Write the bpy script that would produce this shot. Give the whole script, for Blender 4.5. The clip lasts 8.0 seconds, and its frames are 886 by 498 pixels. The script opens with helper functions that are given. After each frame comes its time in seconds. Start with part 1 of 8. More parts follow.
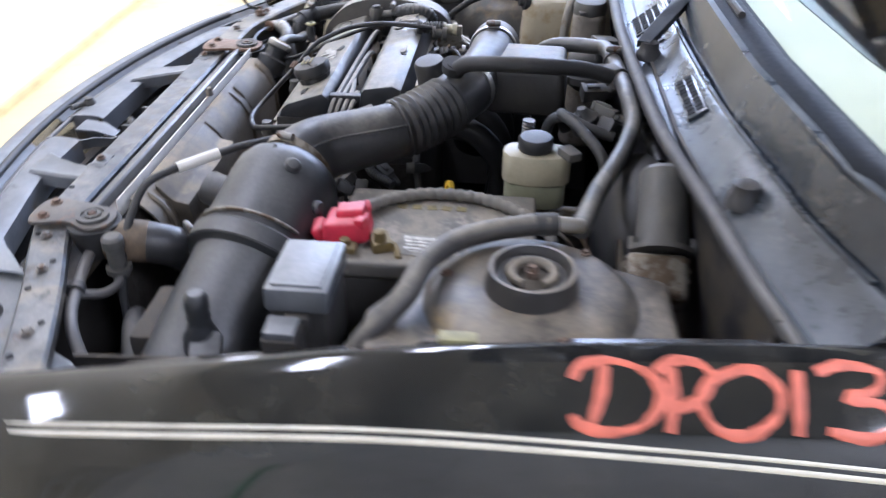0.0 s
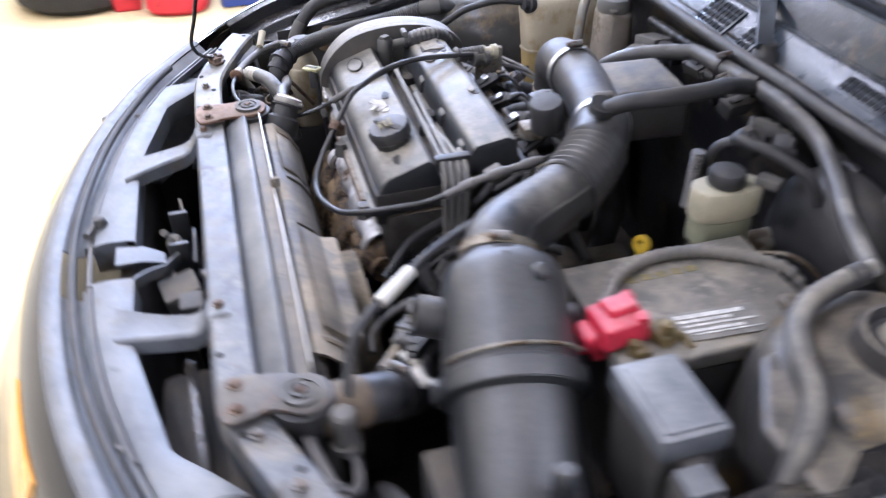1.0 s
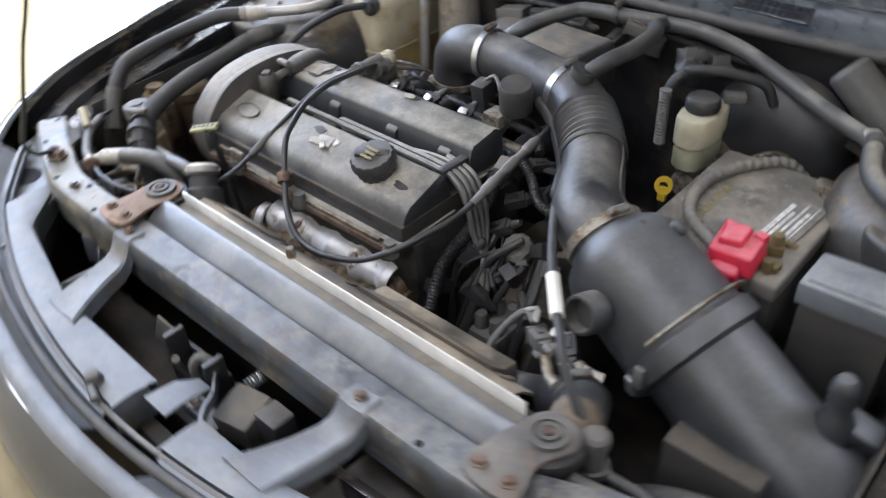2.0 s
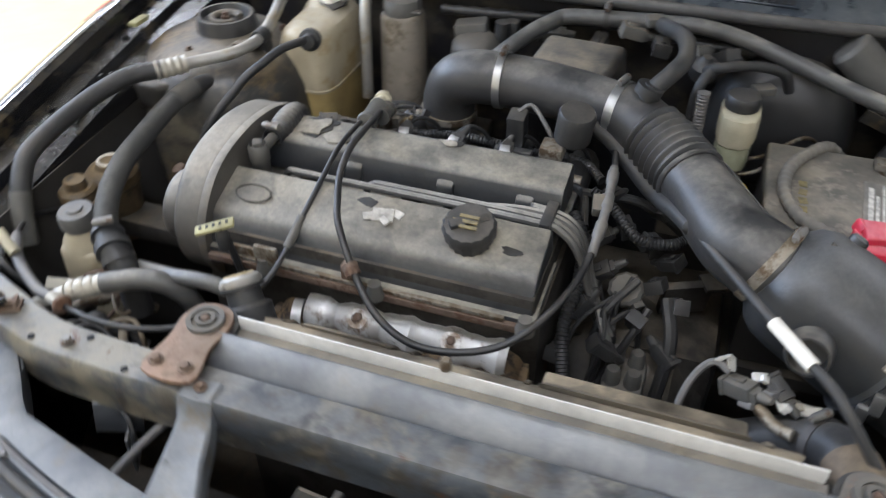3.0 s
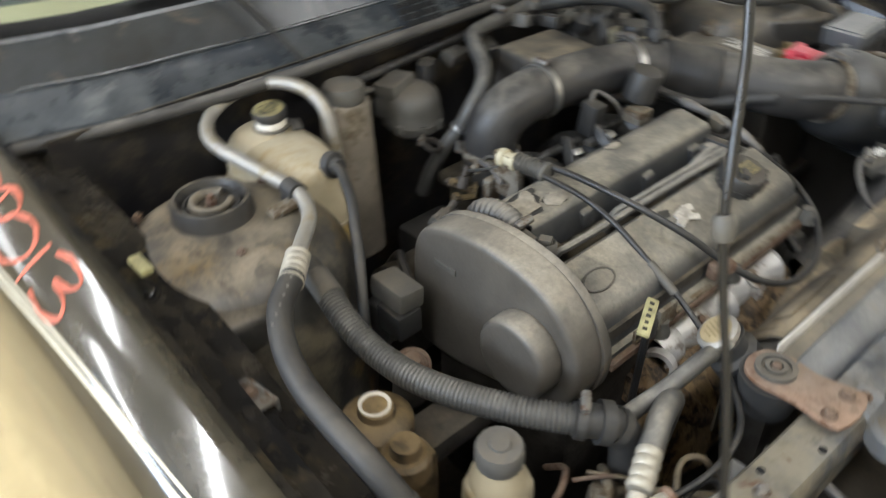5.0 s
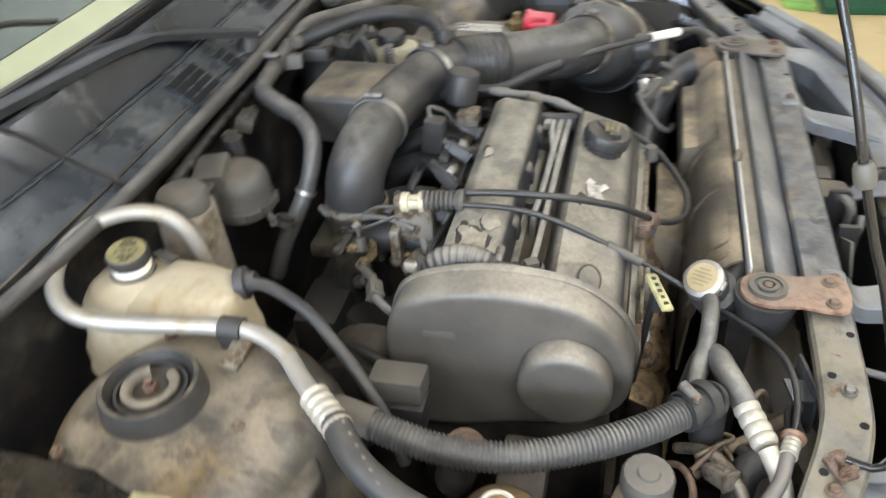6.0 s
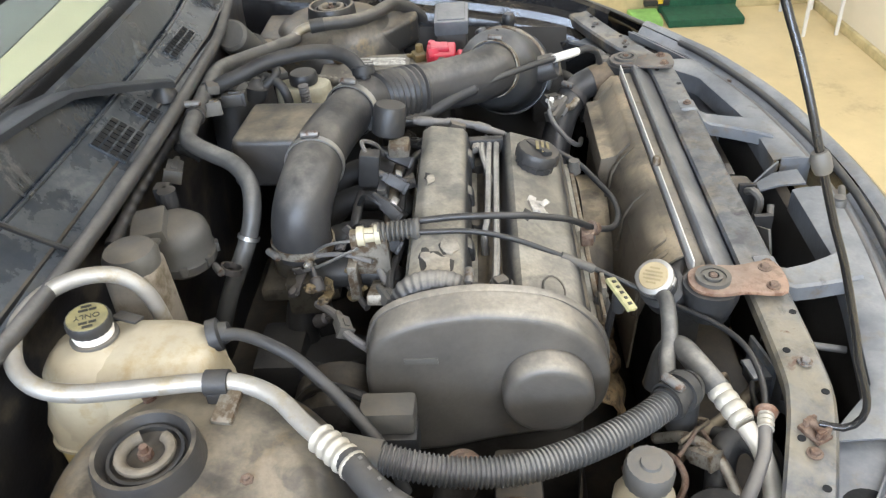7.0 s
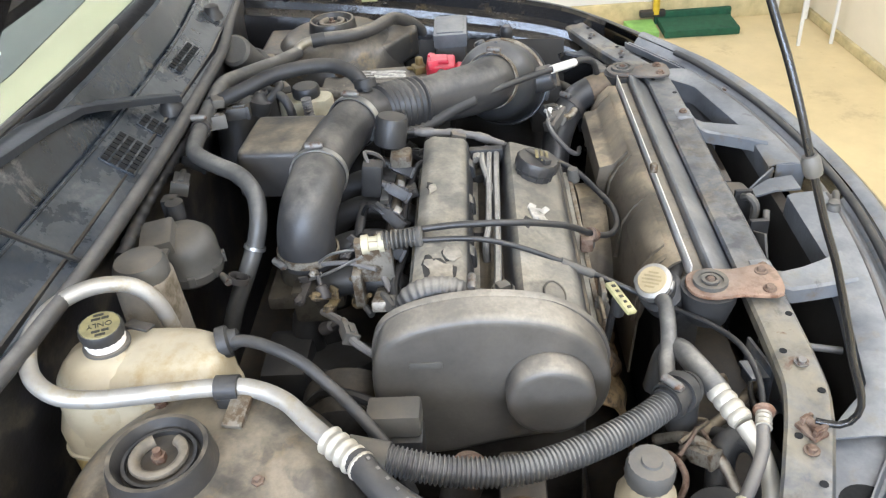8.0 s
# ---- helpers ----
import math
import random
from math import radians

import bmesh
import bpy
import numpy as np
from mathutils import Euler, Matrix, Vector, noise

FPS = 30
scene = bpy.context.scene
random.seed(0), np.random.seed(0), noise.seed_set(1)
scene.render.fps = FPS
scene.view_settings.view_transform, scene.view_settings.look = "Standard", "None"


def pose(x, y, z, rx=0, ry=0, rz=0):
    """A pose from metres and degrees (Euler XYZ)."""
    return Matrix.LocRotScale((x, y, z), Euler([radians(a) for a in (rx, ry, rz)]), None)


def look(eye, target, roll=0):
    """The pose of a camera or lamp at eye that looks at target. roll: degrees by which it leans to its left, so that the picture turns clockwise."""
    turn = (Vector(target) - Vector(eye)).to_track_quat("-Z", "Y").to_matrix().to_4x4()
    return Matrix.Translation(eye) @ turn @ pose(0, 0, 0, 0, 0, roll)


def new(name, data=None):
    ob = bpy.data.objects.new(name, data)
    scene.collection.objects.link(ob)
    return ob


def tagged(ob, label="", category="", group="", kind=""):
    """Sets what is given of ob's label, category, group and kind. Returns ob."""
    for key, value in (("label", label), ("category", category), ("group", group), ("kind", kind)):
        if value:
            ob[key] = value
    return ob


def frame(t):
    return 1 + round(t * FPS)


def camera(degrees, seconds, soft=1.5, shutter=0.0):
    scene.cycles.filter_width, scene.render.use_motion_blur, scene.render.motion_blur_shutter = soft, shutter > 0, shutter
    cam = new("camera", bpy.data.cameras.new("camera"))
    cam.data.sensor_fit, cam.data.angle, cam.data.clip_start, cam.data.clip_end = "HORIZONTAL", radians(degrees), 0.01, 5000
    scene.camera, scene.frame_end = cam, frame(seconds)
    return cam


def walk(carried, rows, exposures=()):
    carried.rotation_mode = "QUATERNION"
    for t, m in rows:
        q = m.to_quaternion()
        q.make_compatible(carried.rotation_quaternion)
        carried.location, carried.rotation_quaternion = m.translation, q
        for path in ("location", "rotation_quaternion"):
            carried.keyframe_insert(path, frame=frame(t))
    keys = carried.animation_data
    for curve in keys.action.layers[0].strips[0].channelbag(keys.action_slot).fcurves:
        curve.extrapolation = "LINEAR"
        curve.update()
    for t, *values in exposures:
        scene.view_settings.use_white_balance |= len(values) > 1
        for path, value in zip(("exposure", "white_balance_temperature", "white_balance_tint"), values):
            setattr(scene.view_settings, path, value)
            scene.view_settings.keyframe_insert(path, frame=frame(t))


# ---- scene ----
cam = camera(57.9, 8.0, soft=1.25, shutter=0.8)
PATH = [
    (0, (1.205, 0.188, 1.329), (-0.454, 0.03, 0.223), 0.4),
    (0.5, (1.125, -0.086, 1.338), (-0.516, 0.102, 0.211), 2.0),
    (1, (0.956, -0.337, 1.387), (-0.59, 0.076, 0.187), -1.2),
    (1.2, (0.904, -0.443, 1.392), (-0.59, 0.112, 0.183), -0.9),
    (2.3, (0.502, -0.778, 1.374), (-0.437, 0.477, 0.132), -3.8),
    (2.5, (0.383, -0.794, 1.397), (-0.457, 0.494, 0.119), -3.6),
    (3, (0.177, -0.814, 1.386), (-0.34, 0.646, 0.121), -0.2),
    (3.5, (-0.096, -0.869, 1.409), (-0.207, 0.68, 0.149), 0.9),
    (4, (-0.388, -0.806, 1.378), (-0.244, 0.792, 0.184), -0.4),
    (4.5, (-0.66, -0.685, 1.386), (-0.132, 0.781, 0.131), 0.3),
    (4.7, (-0.753, -0.632, 1.363), (0.006, 0.763, 0.148), 0.1),
    (5.8, (-0.966, -0.246, 1.361), (0.514, 0.338, 0.149), -4.9),
    (6, (-0.96, -0.179, 1.374), (0.574, 0.257, 0.166), -5.0),
    (6.5, (-0.966, -0.104, 1.376), (0.63, 0.069, 0.182), -4.2),
    (7, (-0.988, -0.083, 1.385), (0.633, 0.042, 0.22), -4.7),
    (7.5, (-1.0, -0.08, 1.391), (0.634, 0.04, 0.244), -5.0),
    (8, (-1.008, -0.081, 1.392), (0.631, 0.043, 0.252), -5.3),
]
EXPOSURES = [(0.0, 0.13, 5100, 22), (0.5, 0.45, 5150, 22), (1.0, 0.27, 5150, 25), (2.5, -0.25, 5400, 15), (3.0, -0.30, 5400, 15), (3.5, -0.08, 5400, 14), (4.0, -0.22, 5450, 13), (4.5, -0.88, 5800, 10), (5.0, -0.45, 5900, 11), (6.0, 0.10, 5850, 12), (7.0, 0.18, 5750, 13), (7.5, 0.20, 5700, 13), (8.0, 0.27, 5650, 14)]
walk(cam, [(t, look(eye, target, roll)) for t, eye, target, roll in PATH], exposures=EXPOSURES)

# ---- world, light ----
world = bpy.data.worlds.new("world")
scene.world = world
world.use_nodes = True
wn = world.node_tree.nodes
sky = wn.new("ShaderNodeTexSky")
sky.sky_type, sky.sun_disc, sky.sun_elevation, sky.sun_rotation = "NISHITA", False, radians(45), radians(250)
wn["Background"].inputs[1].default_value = 0.12
world.node_tree.links.new(sky.outputs[0], wn["Background"].inputs[0])


def area_lamp(name, place, target, sx, sy, power, colour):
    data = bpy.data.lights.new(name, "AREA")
    data.shape, data.size, data.size_y, data.energy, data.color = "RECTANGLE", sx, sy, power, colour
    ob = new(name, data)
    ob.matrix_world = look(place, target)
    return ob


DOOR_POWER, TUBE_POWER = 270, 30
area_lamp("daylight_in_window", (-4.78, 0.9, 2.52), (0, 0.8, 0.8), 4.6, 0.62, DOOR_POWER, (0.78, 0.89, 1.0))
# ceiling tubes out of view; the west and rear ones are added fill light
TUBES = [(0.0, -1.15), (1.75, 1.35), (1.9, 1.9), (-1.9, 1.9), (0.0, 1.5), (-1.9, -0.75), (-3.1, -0.6), (-3.5, 4.1), (-1.2, 3.8), (-2.5, 0.9), (-3.7, 2.3), (-3.7, 0.6)]
for tx, ty in TUBES:
    area_lamp("unseen_tube_light", (tx, ty, 2.93), (tx, ty + 0.0001, 0), 1.25, 0.16, TUBE_POWER, (1.0, 0.96, 0.89))


# ---- materials ----
def mat(name, col, rough=0.5, metal=0.0, dust=0.0, dustcol=(0.17, 0.145, 0.11), var=0.25, scale=14.0, bump=0.17, bscale=200.0, mottle=0.12, coat=0.0, stain=None, stain_amount=0.5, stain_scale=20.0):
    m = bpy.data.materials.new(name)
    m.use_nodes = True
    nt = m.node_tree
    n, link = nt.nodes, nt.links.new
    bsdf = n["Principled BSDF"]
    tc = n.new("ShaderNodeTexCoord")
    big = n.new("ShaderNodeTexNoise")
    big.inputs["Scale"].default_value, big.inputs["Detail"].default_value, big.inputs["Roughness"].default_value = scale, 6, 0.65
    link(tc.outputs["Object"], big.inputs["Vector"])
    fine = n.new("ShaderNodeTexNoise")
    fine.inputs["Scale"].default_value, fine.inputs["Detail"].default_value = bscale, 3
    link(tc.outputs["Object"], fine.inputs["Vector"])
    ramp = n.new("ShaderNodeMapRange")
    ramp.inputs[1].default_value, ramp.inputs[2].default_value = 0.3, 0.7
    ramp.inputs[3].default_value, ramp.inputs[4].default_value = 1 - var, 1 + var
    link(big.outputs["Fac"], ramp.inputs[0])
    mul = n.new("ShaderNodeVectorMath")
    mul.operation = "SCALE"
    mul.inputs[0].default_value = col
    link(ramp.outputs[0], mul.inputs["Scale"])
    colour = mul.outputs[0]
    rough_out = None
    if stain:
        st = n.new("ShaderNodeTexNoise")
        st.inputs["Scale"].default_value, st.inputs["Detail"].default_value, st.inputs["Roughness"].default_value = stain_scale, 8, 0.7
        link(tc.outputs["Object"], st.inputs["Vector"])
        sr = n.new("ShaderNodeMapRange")
        sr.inputs[1].default_value, sr.inputs[2].default_value = 0.62 - 0.3 * stain_amount, 0.72 - 0.3 * stain_amount
        link(st.outputs["Fac"], sr.inputs[0])
        mx = n.new("ShaderNodeMix")
        mx.data_type = "RGBA"
        link(sr.outputs[0], mx.inputs["Factor"])
        link(colour, mx.inputs["A"])
        mx.inputs["B"].default_value = (*stain, 1)
        colour = mx.outputs["Result"]
    if dust:
        geo = n.new("ShaderNodeNewGeometry")
        sep = n.new("ShaderNodeSeparateXYZ")
        link(geo.outputs["Normal"], sep.inputs[0])
        up = n.new("ShaderNodeMapRange")
        up.inputs[1].default_value, up.inputs[2].default_value, up.inputs[3].default_value, up.inputs[4].default_value = 0.50, 0.97, 0.07, 1.0
        link(sep.outputs["Z"], up.inputs[0])
        patch = n.new("ShaderNodeTexNoise")
        patch.inputs["Scale"].default_value, patch.inputs["Detail"].default_value, patch.inputs["Roughness"].default_value = 13, 5, 0.6
        link(tc.outputs["Object"], patch.inputs["Vector"])
        speck = n.new("ShaderNodeTexNoise")
        speck.inputs["Scale"].default_value, speck.inputs["Detail"].default_value, speck.inputs["Roughness"].default_value = 170, 5, 0.7
        link(tc.outputs["Object"], speck.inputs["Vector"])
        sr2 = n.new("ShaderNodeMapRange")
        sr2.inputs[1].default_value, sr2.inputs[2].default_value, sr2.inputs[3].default_value, sr2.inputs[4].default_value = 0.34, 0.66, 0.76, 1.12
        link(speck.outputs["Fac"], sr2.inputs[0])
        pr = n.new("ShaderNodeMapRange")
        pr.inputs[1].default_value, pr.inputs[2].default_value, pr.inputs[3].default_value, pr.inputs[4].default_value = 0.37, 0.63, mottle, 1.25 - 0.3 * (mottle - 0.12)
        link(patch.outputs["Fac"], pr.inputs[0])
        both = n.new("ShaderNodeMath")
        both.operation = "MULTIPLY"
        link(up.outputs[0], both.inputs[0])
        link(pr.outputs[0], both.inputs[1])
        grit = n.new("ShaderNodeMath")
        grit.operation = "MULTIPLY"
        link(both.outputs[0], grit.inputs[0])
        link(sr2.outputs[0], grit.inputs[1])
        scuff = n.new("ShaderNodeTexNoise")
        scuff.inputs["Scale"].default_value, scuff.inputs["Detail"].default_value, scuff.inputs["Distortion"].default_value = 30, 6, 0.5
        link(tc.outputs["Object"], scuff.inputs["Vector"])
        sr3 = n.new("ShaderNodeMapRange")
        sr3.inputs[1].default_value, sr3.inputs[2].default_value, sr3.inputs[3].default_value, sr3.inputs[4].default_value = 0.54, 0.64, 1.0, 0.5 + 0.5 * (mottle - 0.12)
        link(scuff.outputs["Fac"], sr3.inputs[0])
        worn = n.new("ShaderNodeMath")
        worn.operation = "MULTIPLY"
        link(grit.outputs[0], worn.inputs[0])
        link(sr3.outputs[0], worn.inputs[1])
        amount = n.new("ShaderNodeMath")
        amount.operation, amount.use_clamp = "MULTIPLY", True
        link(worn.outputs[0], amount.inputs[0])
        amount.inputs[1].default_value = dust
        mx = n.new("ShaderNodeMix")
        mx.data_type = "RGBA"
        link(amount.outputs[0], mx.inputs["Factor"])
        link(colour, mx.inputs["A"])
        tone = n.new("ShaderNodeMix")
        tone.data_type = "RGBA"
        link(big.outputs["Fac"], tone.inputs["Factor"])
        tone.inputs["A"].default_value = (dustcol[0] * 0.72, dustcol[1] * 0.76, dustcol[2] * 0.84, 1)
        tone.inputs["B"].default_value = (dustcol[0] * 1.22, dustcol[1] * 1.16, dustcol[2] * 1.02, 1)
        link(tone.outputs["Result"], mx.inputs["B"])
        colour = mx.outputs["Result"]
        rr = n.new("ShaderNodeMapRange")
        rr.inputs[3].default_value, rr.inputs[4].default_value = rough, min(1.0, rough + 0.30)
        link(amount.outputs[0], rr.inputs[0])
        rough_out = rr.outputs[0]
    else:
        rr = n.new("ShaderNodeMapRange")
        rr.inputs[3].default_value, rr.inputs[4].default_value = rough * 0.8, min(1.0, rough * 1.2)
        link(fine.outputs["Fac"], rr.inputs[0])
        rough_out = rr.outputs[0]
    link(colour, bsdf.inputs["Base Color"])
    link(rough_out, bsdf.inputs["Roughness"])
    bsdf.inputs["Metallic"].default_value = metal
    bsdf.inputs["Coat Weight"].default_value = coat
    bsdf.inputs["Coat Roughness"].default_value = 0.06
    if bump:
        bm_ = n.new("ShaderNodeBump")
        bm_.inputs["Strength"].default_value, bm_.inputs["Distance"].default_value = bump, 0.0015
        link(fine.outputs["Fac"], bm_.inputs["Height"])
        mid = n.new("ShaderNodeTexNoise")
        mid.inputs["Scale"].default_value, mid.inputs["Detail"].default_value = bscale * 0.22, 5
        link(tc.outputs["Object"], mid.inputs["Vector"])
        bm2 = n.new("ShaderNodeBump")
        bm2.inputs["Strength"].default_value, bm2.inputs["Distance"].default_value = bump * 0.9, 0.004
        link(mid.outputs["Fac"], bm2.inputs["Height"])
        link(bm_.outputs[0], bm2.inputs["Normal"])
        link(bm2.outputs[0], bsdf.inputs["Normal"])
    return m


def overlay(m, colour, scale, low, high, most=1.0, detail=7, end=None):
    """Lays a second, ragged layer of dirt, rust or pale sheen over a material; end=(x0, x1) lets it grow along x."""
    nt = m.node_tree
    bsdf = nt.nodes["Principled BSDF"]
    below = bsdf.inputs["Base Color"].links[0].from_socket
    tc = nt.nodes.new("ShaderNodeTexCoord")
    shift = nt.nodes.new("ShaderNodeMapping")
    shift.inputs["Location"].default_value = (scale * 0.37, 1.7, scale * 0.11)
    nt.links.new(tc.outputs["Object"], shift.inputs["Vector"])
    noise = nt.nodes.new("ShaderNodeTexNoise")
    noise.inputs["Scale"].default_value, noise.inputs["Detail"].default_value, noise.inputs["Roughness"].default_value, noise.inputs["Distortion"].default_value = scale, detail, 0.68, 0.4
    nt.links.new(shift.outputs[0], noise.inputs["Vector"])
    ramp = nt.nodes.new("ShaderNodeMapRange")
    ramp.inputs[1].default_value, ramp.inputs[2].default_value, ramp.inputs[3].default_value, ramp.inputs[4].default_value = low, high, 0.0, most
    nt.links.new(noise.outputs["Fac"], ramp.inputs[0])
    amount = ramp.outputs[0]
    if end:
        sep = nt.nodes.new("ShaderNodeSeparateXYZ")
        nt.links.new(tc.outputs["Object"], sep.inputs[0])
        grow = nt.nodes.new("ShaderNodeMapRange")
        grow.inputs[1].default_value, grow.inputs[2].default_value = end
        nt.links.new(sep.outputs["X"], grow.inputs[0])
        both = nt.nodes.new("ShaderNodeMath")
        both.operation = "MULTIPLY"
        nt.links.new(amount, both.inputs[0])
        nt.links.new(grow.outputs[0], both.inputs[1])
        amount = both.outputs[0]
    mix = nt.nodes.new("ShaderNodeMix")
    mix.data_type = "RGBA"
    nt.links.new(amount, mix.inputs["Factor"])
    nt.links.new(below, mix.inputs["A"])
    mix.inputs["B"].default_value = (*colour, 1)
    nt.links.new(mix.outputs["Result"], bsdf.inputs["Base Color"])


# black that stands in for the shade inside holes and slots
HOLESHADE = mat("hole_shade", (0.004, 0.004, 0.004), 0.9, bump=0.0)
# the stain draws cloudy reflections as grey blotches, along with dusty smears
PAINT = mat("black_paint", (0.006, 0.007, 0.008), 0.07, dust=0.05, coat=0.45, bump=0.0, stain=(0.019, 0.019, 0.017), stain_amount=0.5, stain_scale=7)
PAINT.node_tree.nodes["Principled BSDF"].inputs["Specular IOR Level"].default_value = 0.45
# right wing: the room's tan reflection is put into this colour, over thin dust
PAINTSHEEN = mat("tan_sheen_black_paint", (0.020, 0.018, 0.014), 0.10, dust=0.35, dustcol=(0.085, 0.074, 0.052), coat=1.0, bump=0.0, mottle=0.5, stain=(0.045, 0.039, 0.028), stain_amount=0.45, stain_scale=6)
BAY = mat("bay_paint", (0.036, 0.035, 0.033), 0.34, dust=0.8, dustcol=(0.23, 0.195, 0.145), stain=(0.15, 0.105, 0.045), stain_amount=0.2, stain_scale=11)
overlay(BAY, (0.24, 0.205, 0.14), 7, 0.52, 0.66, 0.5)
overlay(BAY, (0.022, 0.020, 0.018), 13, 0.58, 0.68, 0.7)
APRON = mat("apron_paint", (0.009, 0.009, 0.010), 0.20, dust=0.25, dustcol=(0.115, 0.097, 0.068), stain=(0.06, 0.047, 0.026), stain_amount=0.15, stain_scale=12)
BULK = mat("bulkhead_grime", (0.012, 0.012, 0.014), 0.4, dust=0.6, dustcol=(0.16, 0.14, 0.105), stain=(0.05, 0.042, 0.03), stain_amount=0.4, stain_scale=10)
FILTER = mat("filter_plastic", (0.022, 0.0235, 0.025), 0.36, dust=0.6, dustcol=(0.185, 0.183, 0.182), mottle=0.75)
SUPPORT = mat("support_grey", (0.048, 0.055, 0.065), 0.40, metal=0.1, dust=0.6, dustcol=(0.27, 0.262, 0.245), var=0.6, scale=16, mottle=0.2, stain=(0.045, 0.038, 0.030), stain_amount=0.42, stain_scale=22)
HEADER = mat("header_grey", (0.100, 0.107, 0.117), 0.40, dust=0.55, dustcol=(0.28, 0.282, 0.28), var=0.35, scale=10, mottle=0.3, stain=(0.10, 0.085, 0.062), stain_amount=0.25, stain_scale=24)
overlay(SUPPORT, (0.27, 0.235, 0.168), 13, 0.52, 0.66, 0.6)
overlay(SUPPORT, (0.030, 0.030, 0.031), 17, 0.56, 0.66, 0.75)
# pale tan towards -x: dust, with its angle-dependent sheen put into the colour
overlay(SUPPORT, (0.24, 0.21, 0.145), 18, 0.38, 0.60, 0.7, end=(-0.20, -0.30))
overlay(SUPPORT, (0.10, 0.048, 0.024), 34, 0.62, 0.70, 0.85)
overlay(HEADER, (0.030, 0.028, 0.025), 26, 0.63, 0.72, 0.6)
PLASTIC = mat("black_plastic", (0.026, 0.026, 0.026), 0.45, dust=0.55, dustcol=(0.13, 0.115, 0.095))
DUCT = mat("duct_plastic", (0.024, 0.024, 0.025), 0.42, dust=0.85, dustcol=(0.21, 0.196, 0.172))
COVER = mat("cam_cover_plastic", (0.022, 0.025, 0.030), 0.32, dust=0.95, dustcol=(0.32, 0.296, 0.245), mottle=0.5)
overlay(COVER, (0.016, 0.016, 0.017), 11, 0.56, 0.70, 0.6)
TIMING = mat("timing_cover_plastic", (0.066, 0.061, 0.054), 0.42, dust=0.95, dustcol=(0.33, 0.30, 0.25), mottle=0.5, stain=(0.105, 0.082, 0.052), stain_amount=0.12, stain_scale=9)
RUBBER = mat("rubber", (0.026, 0.026, 0.026), 0.55, dust=0.5, dustcol=(0.12, 0.11, 0.095))
AGEDHOSE = mat("aged_hose", (0.030, 0.029, 0.028), 0.5, dust=0.9, dustcol=(0.25, 0.225, 0.18), mottle=0.4)
HOSE = mat("ribbed_hose", (0.060, 0.059, 0.056), 0.40, dust=0.8, dustcol=(0.25, 0.238, 0.214))
ALU = mat("aluminium", (0.38, 0.368, 0.34), 0.48, metal=0.55, var=0.2, dust=0.6, dustcol=(0.38, 0.34, 0.26), stain=(0.30, 0.26, 0.18), stain_amount=0.35, stain_scale=14, bump=0.2)
SILVER = mat("scorched_silver", (0.66, 0.65, 0.63), 0.46, metal=0.4, dust=0.3, dustcol=(0.50, 0.46, 0.40), stain=(0.20, 0.14, 0.09), stain_amount=0.22, stain_scale=24)
ALUDIRTY = mat("dirty_aluminium", (0.27, 0.25, 0.21), 0.5, metal=0.5, var=0.4, dust=0.7, dustcol=(0.25, 0.205, 0.14), stain=(0.10, 0.07, 0.042), stain_amount=0.55, stain_scale=45)
STEEL = mat("steel", (0.45, 0.45, 0.44), 0.35, metal=0.9, dust=0.3)
RUST = mat("rusty_steel", (0.12, 0.085, 0.062), 0.8, metal=0.1, var=0.5, dust=0.35, dustcol=(0.30, 0.22, 0.16), stain=(0.07, 0.035, 0.02), stain_amount=0.45, stain_scale=60, bump=0.5, bscale=400)
RUSTPINK = mat("rust_plate", (0.22, 0.14, 0.095), 0.7, metal=0.1, var=0.45, dust=0.7, dustcol=(0.30, 0.24, 0.19), stain=(0.12, 0.06, 0.032), stain_amount=0.5, stain_scale=55, bump=0.4)
PLATEGREY = mat("plate_grey", (0.085, 0.076, 0.068), 0.55, metal=0.1, var=0.4, dust=0.6, dustcol=(0.20, 0.18, 0.15), stain=(0.13, 0.075, 0.045), stain_amount=0.3, stain_scale=45)
MANIFOLD = mat("exhaust_iron", (0.15, 0.098, 0.048), 0.85, var=0.5, dust=0.3, stain=(0.025, 0.016, 0.01), stain_amount=0.5, stain_scale=70, bump=0.6)
BOTTLE = mat("milky_bottle", (0.39, 0.34, 0.235), 0.38, var=0.14, dust=0.7, dustcol=(0.42, 0.372, 0.28), stain=(0.28, 0.205, 0.085), stain_amount=0.42, stain_scale=9, bump=0.1)
BOTTLEOLD = mat("old_bottle", (0.20, 0.175, 0.14), 0.6, var=0.3, dust=0.6, dustcol=(0.24, 0.21, 0.16), stain=(0.10, 0.08, 0.05), stain_amount=0.3)
FLUID = mat("brake_fluid", (0.30, 0.30, 0.20), 0.4, dust=0.3)
FLUIDTOP = mat("reservoir_plastic", (0.48, 0.44, 0.31), 0.45, dust=0.4, dustcol=(0.40, 0.36, 0.26))
WHITE = mat("white_plastic", (0.72, 0.69, 0.62), 0.45, var=0.1, dust=0.3, dustcol=(0.5, 0.45, 0.35))
RED = mat("red_boot", (0.50, 0.020, 0.045), 0.42, var=0.25, scale=40, dust=0.7, dustcol=(0.60, 0.24, 0.26), mottle=0.5)
overlay(SILVER, (0.07, 0.045, 0.025), 40, 0.63, 0.70, 0.8)
YELLOW = mat("yellow_plastic", (0.62, 0.42, 0.02), 0.45, dust=0.2)
LABELYEL = mat("yellow_label", (0.33, 0.31, 0.15), 0.6, var=0.4, scale=60, dust=0.45)
BRASS = mat("cap_face", (0.42, 0.34, 0.20), 0.5, metal=0.2, dust=0.5, dustcol=(0.42, 0.34, 0.20))
BATTERY = mat("battery_case", (0.035, 0.033, 0.030), 0.5, dust=0.4)
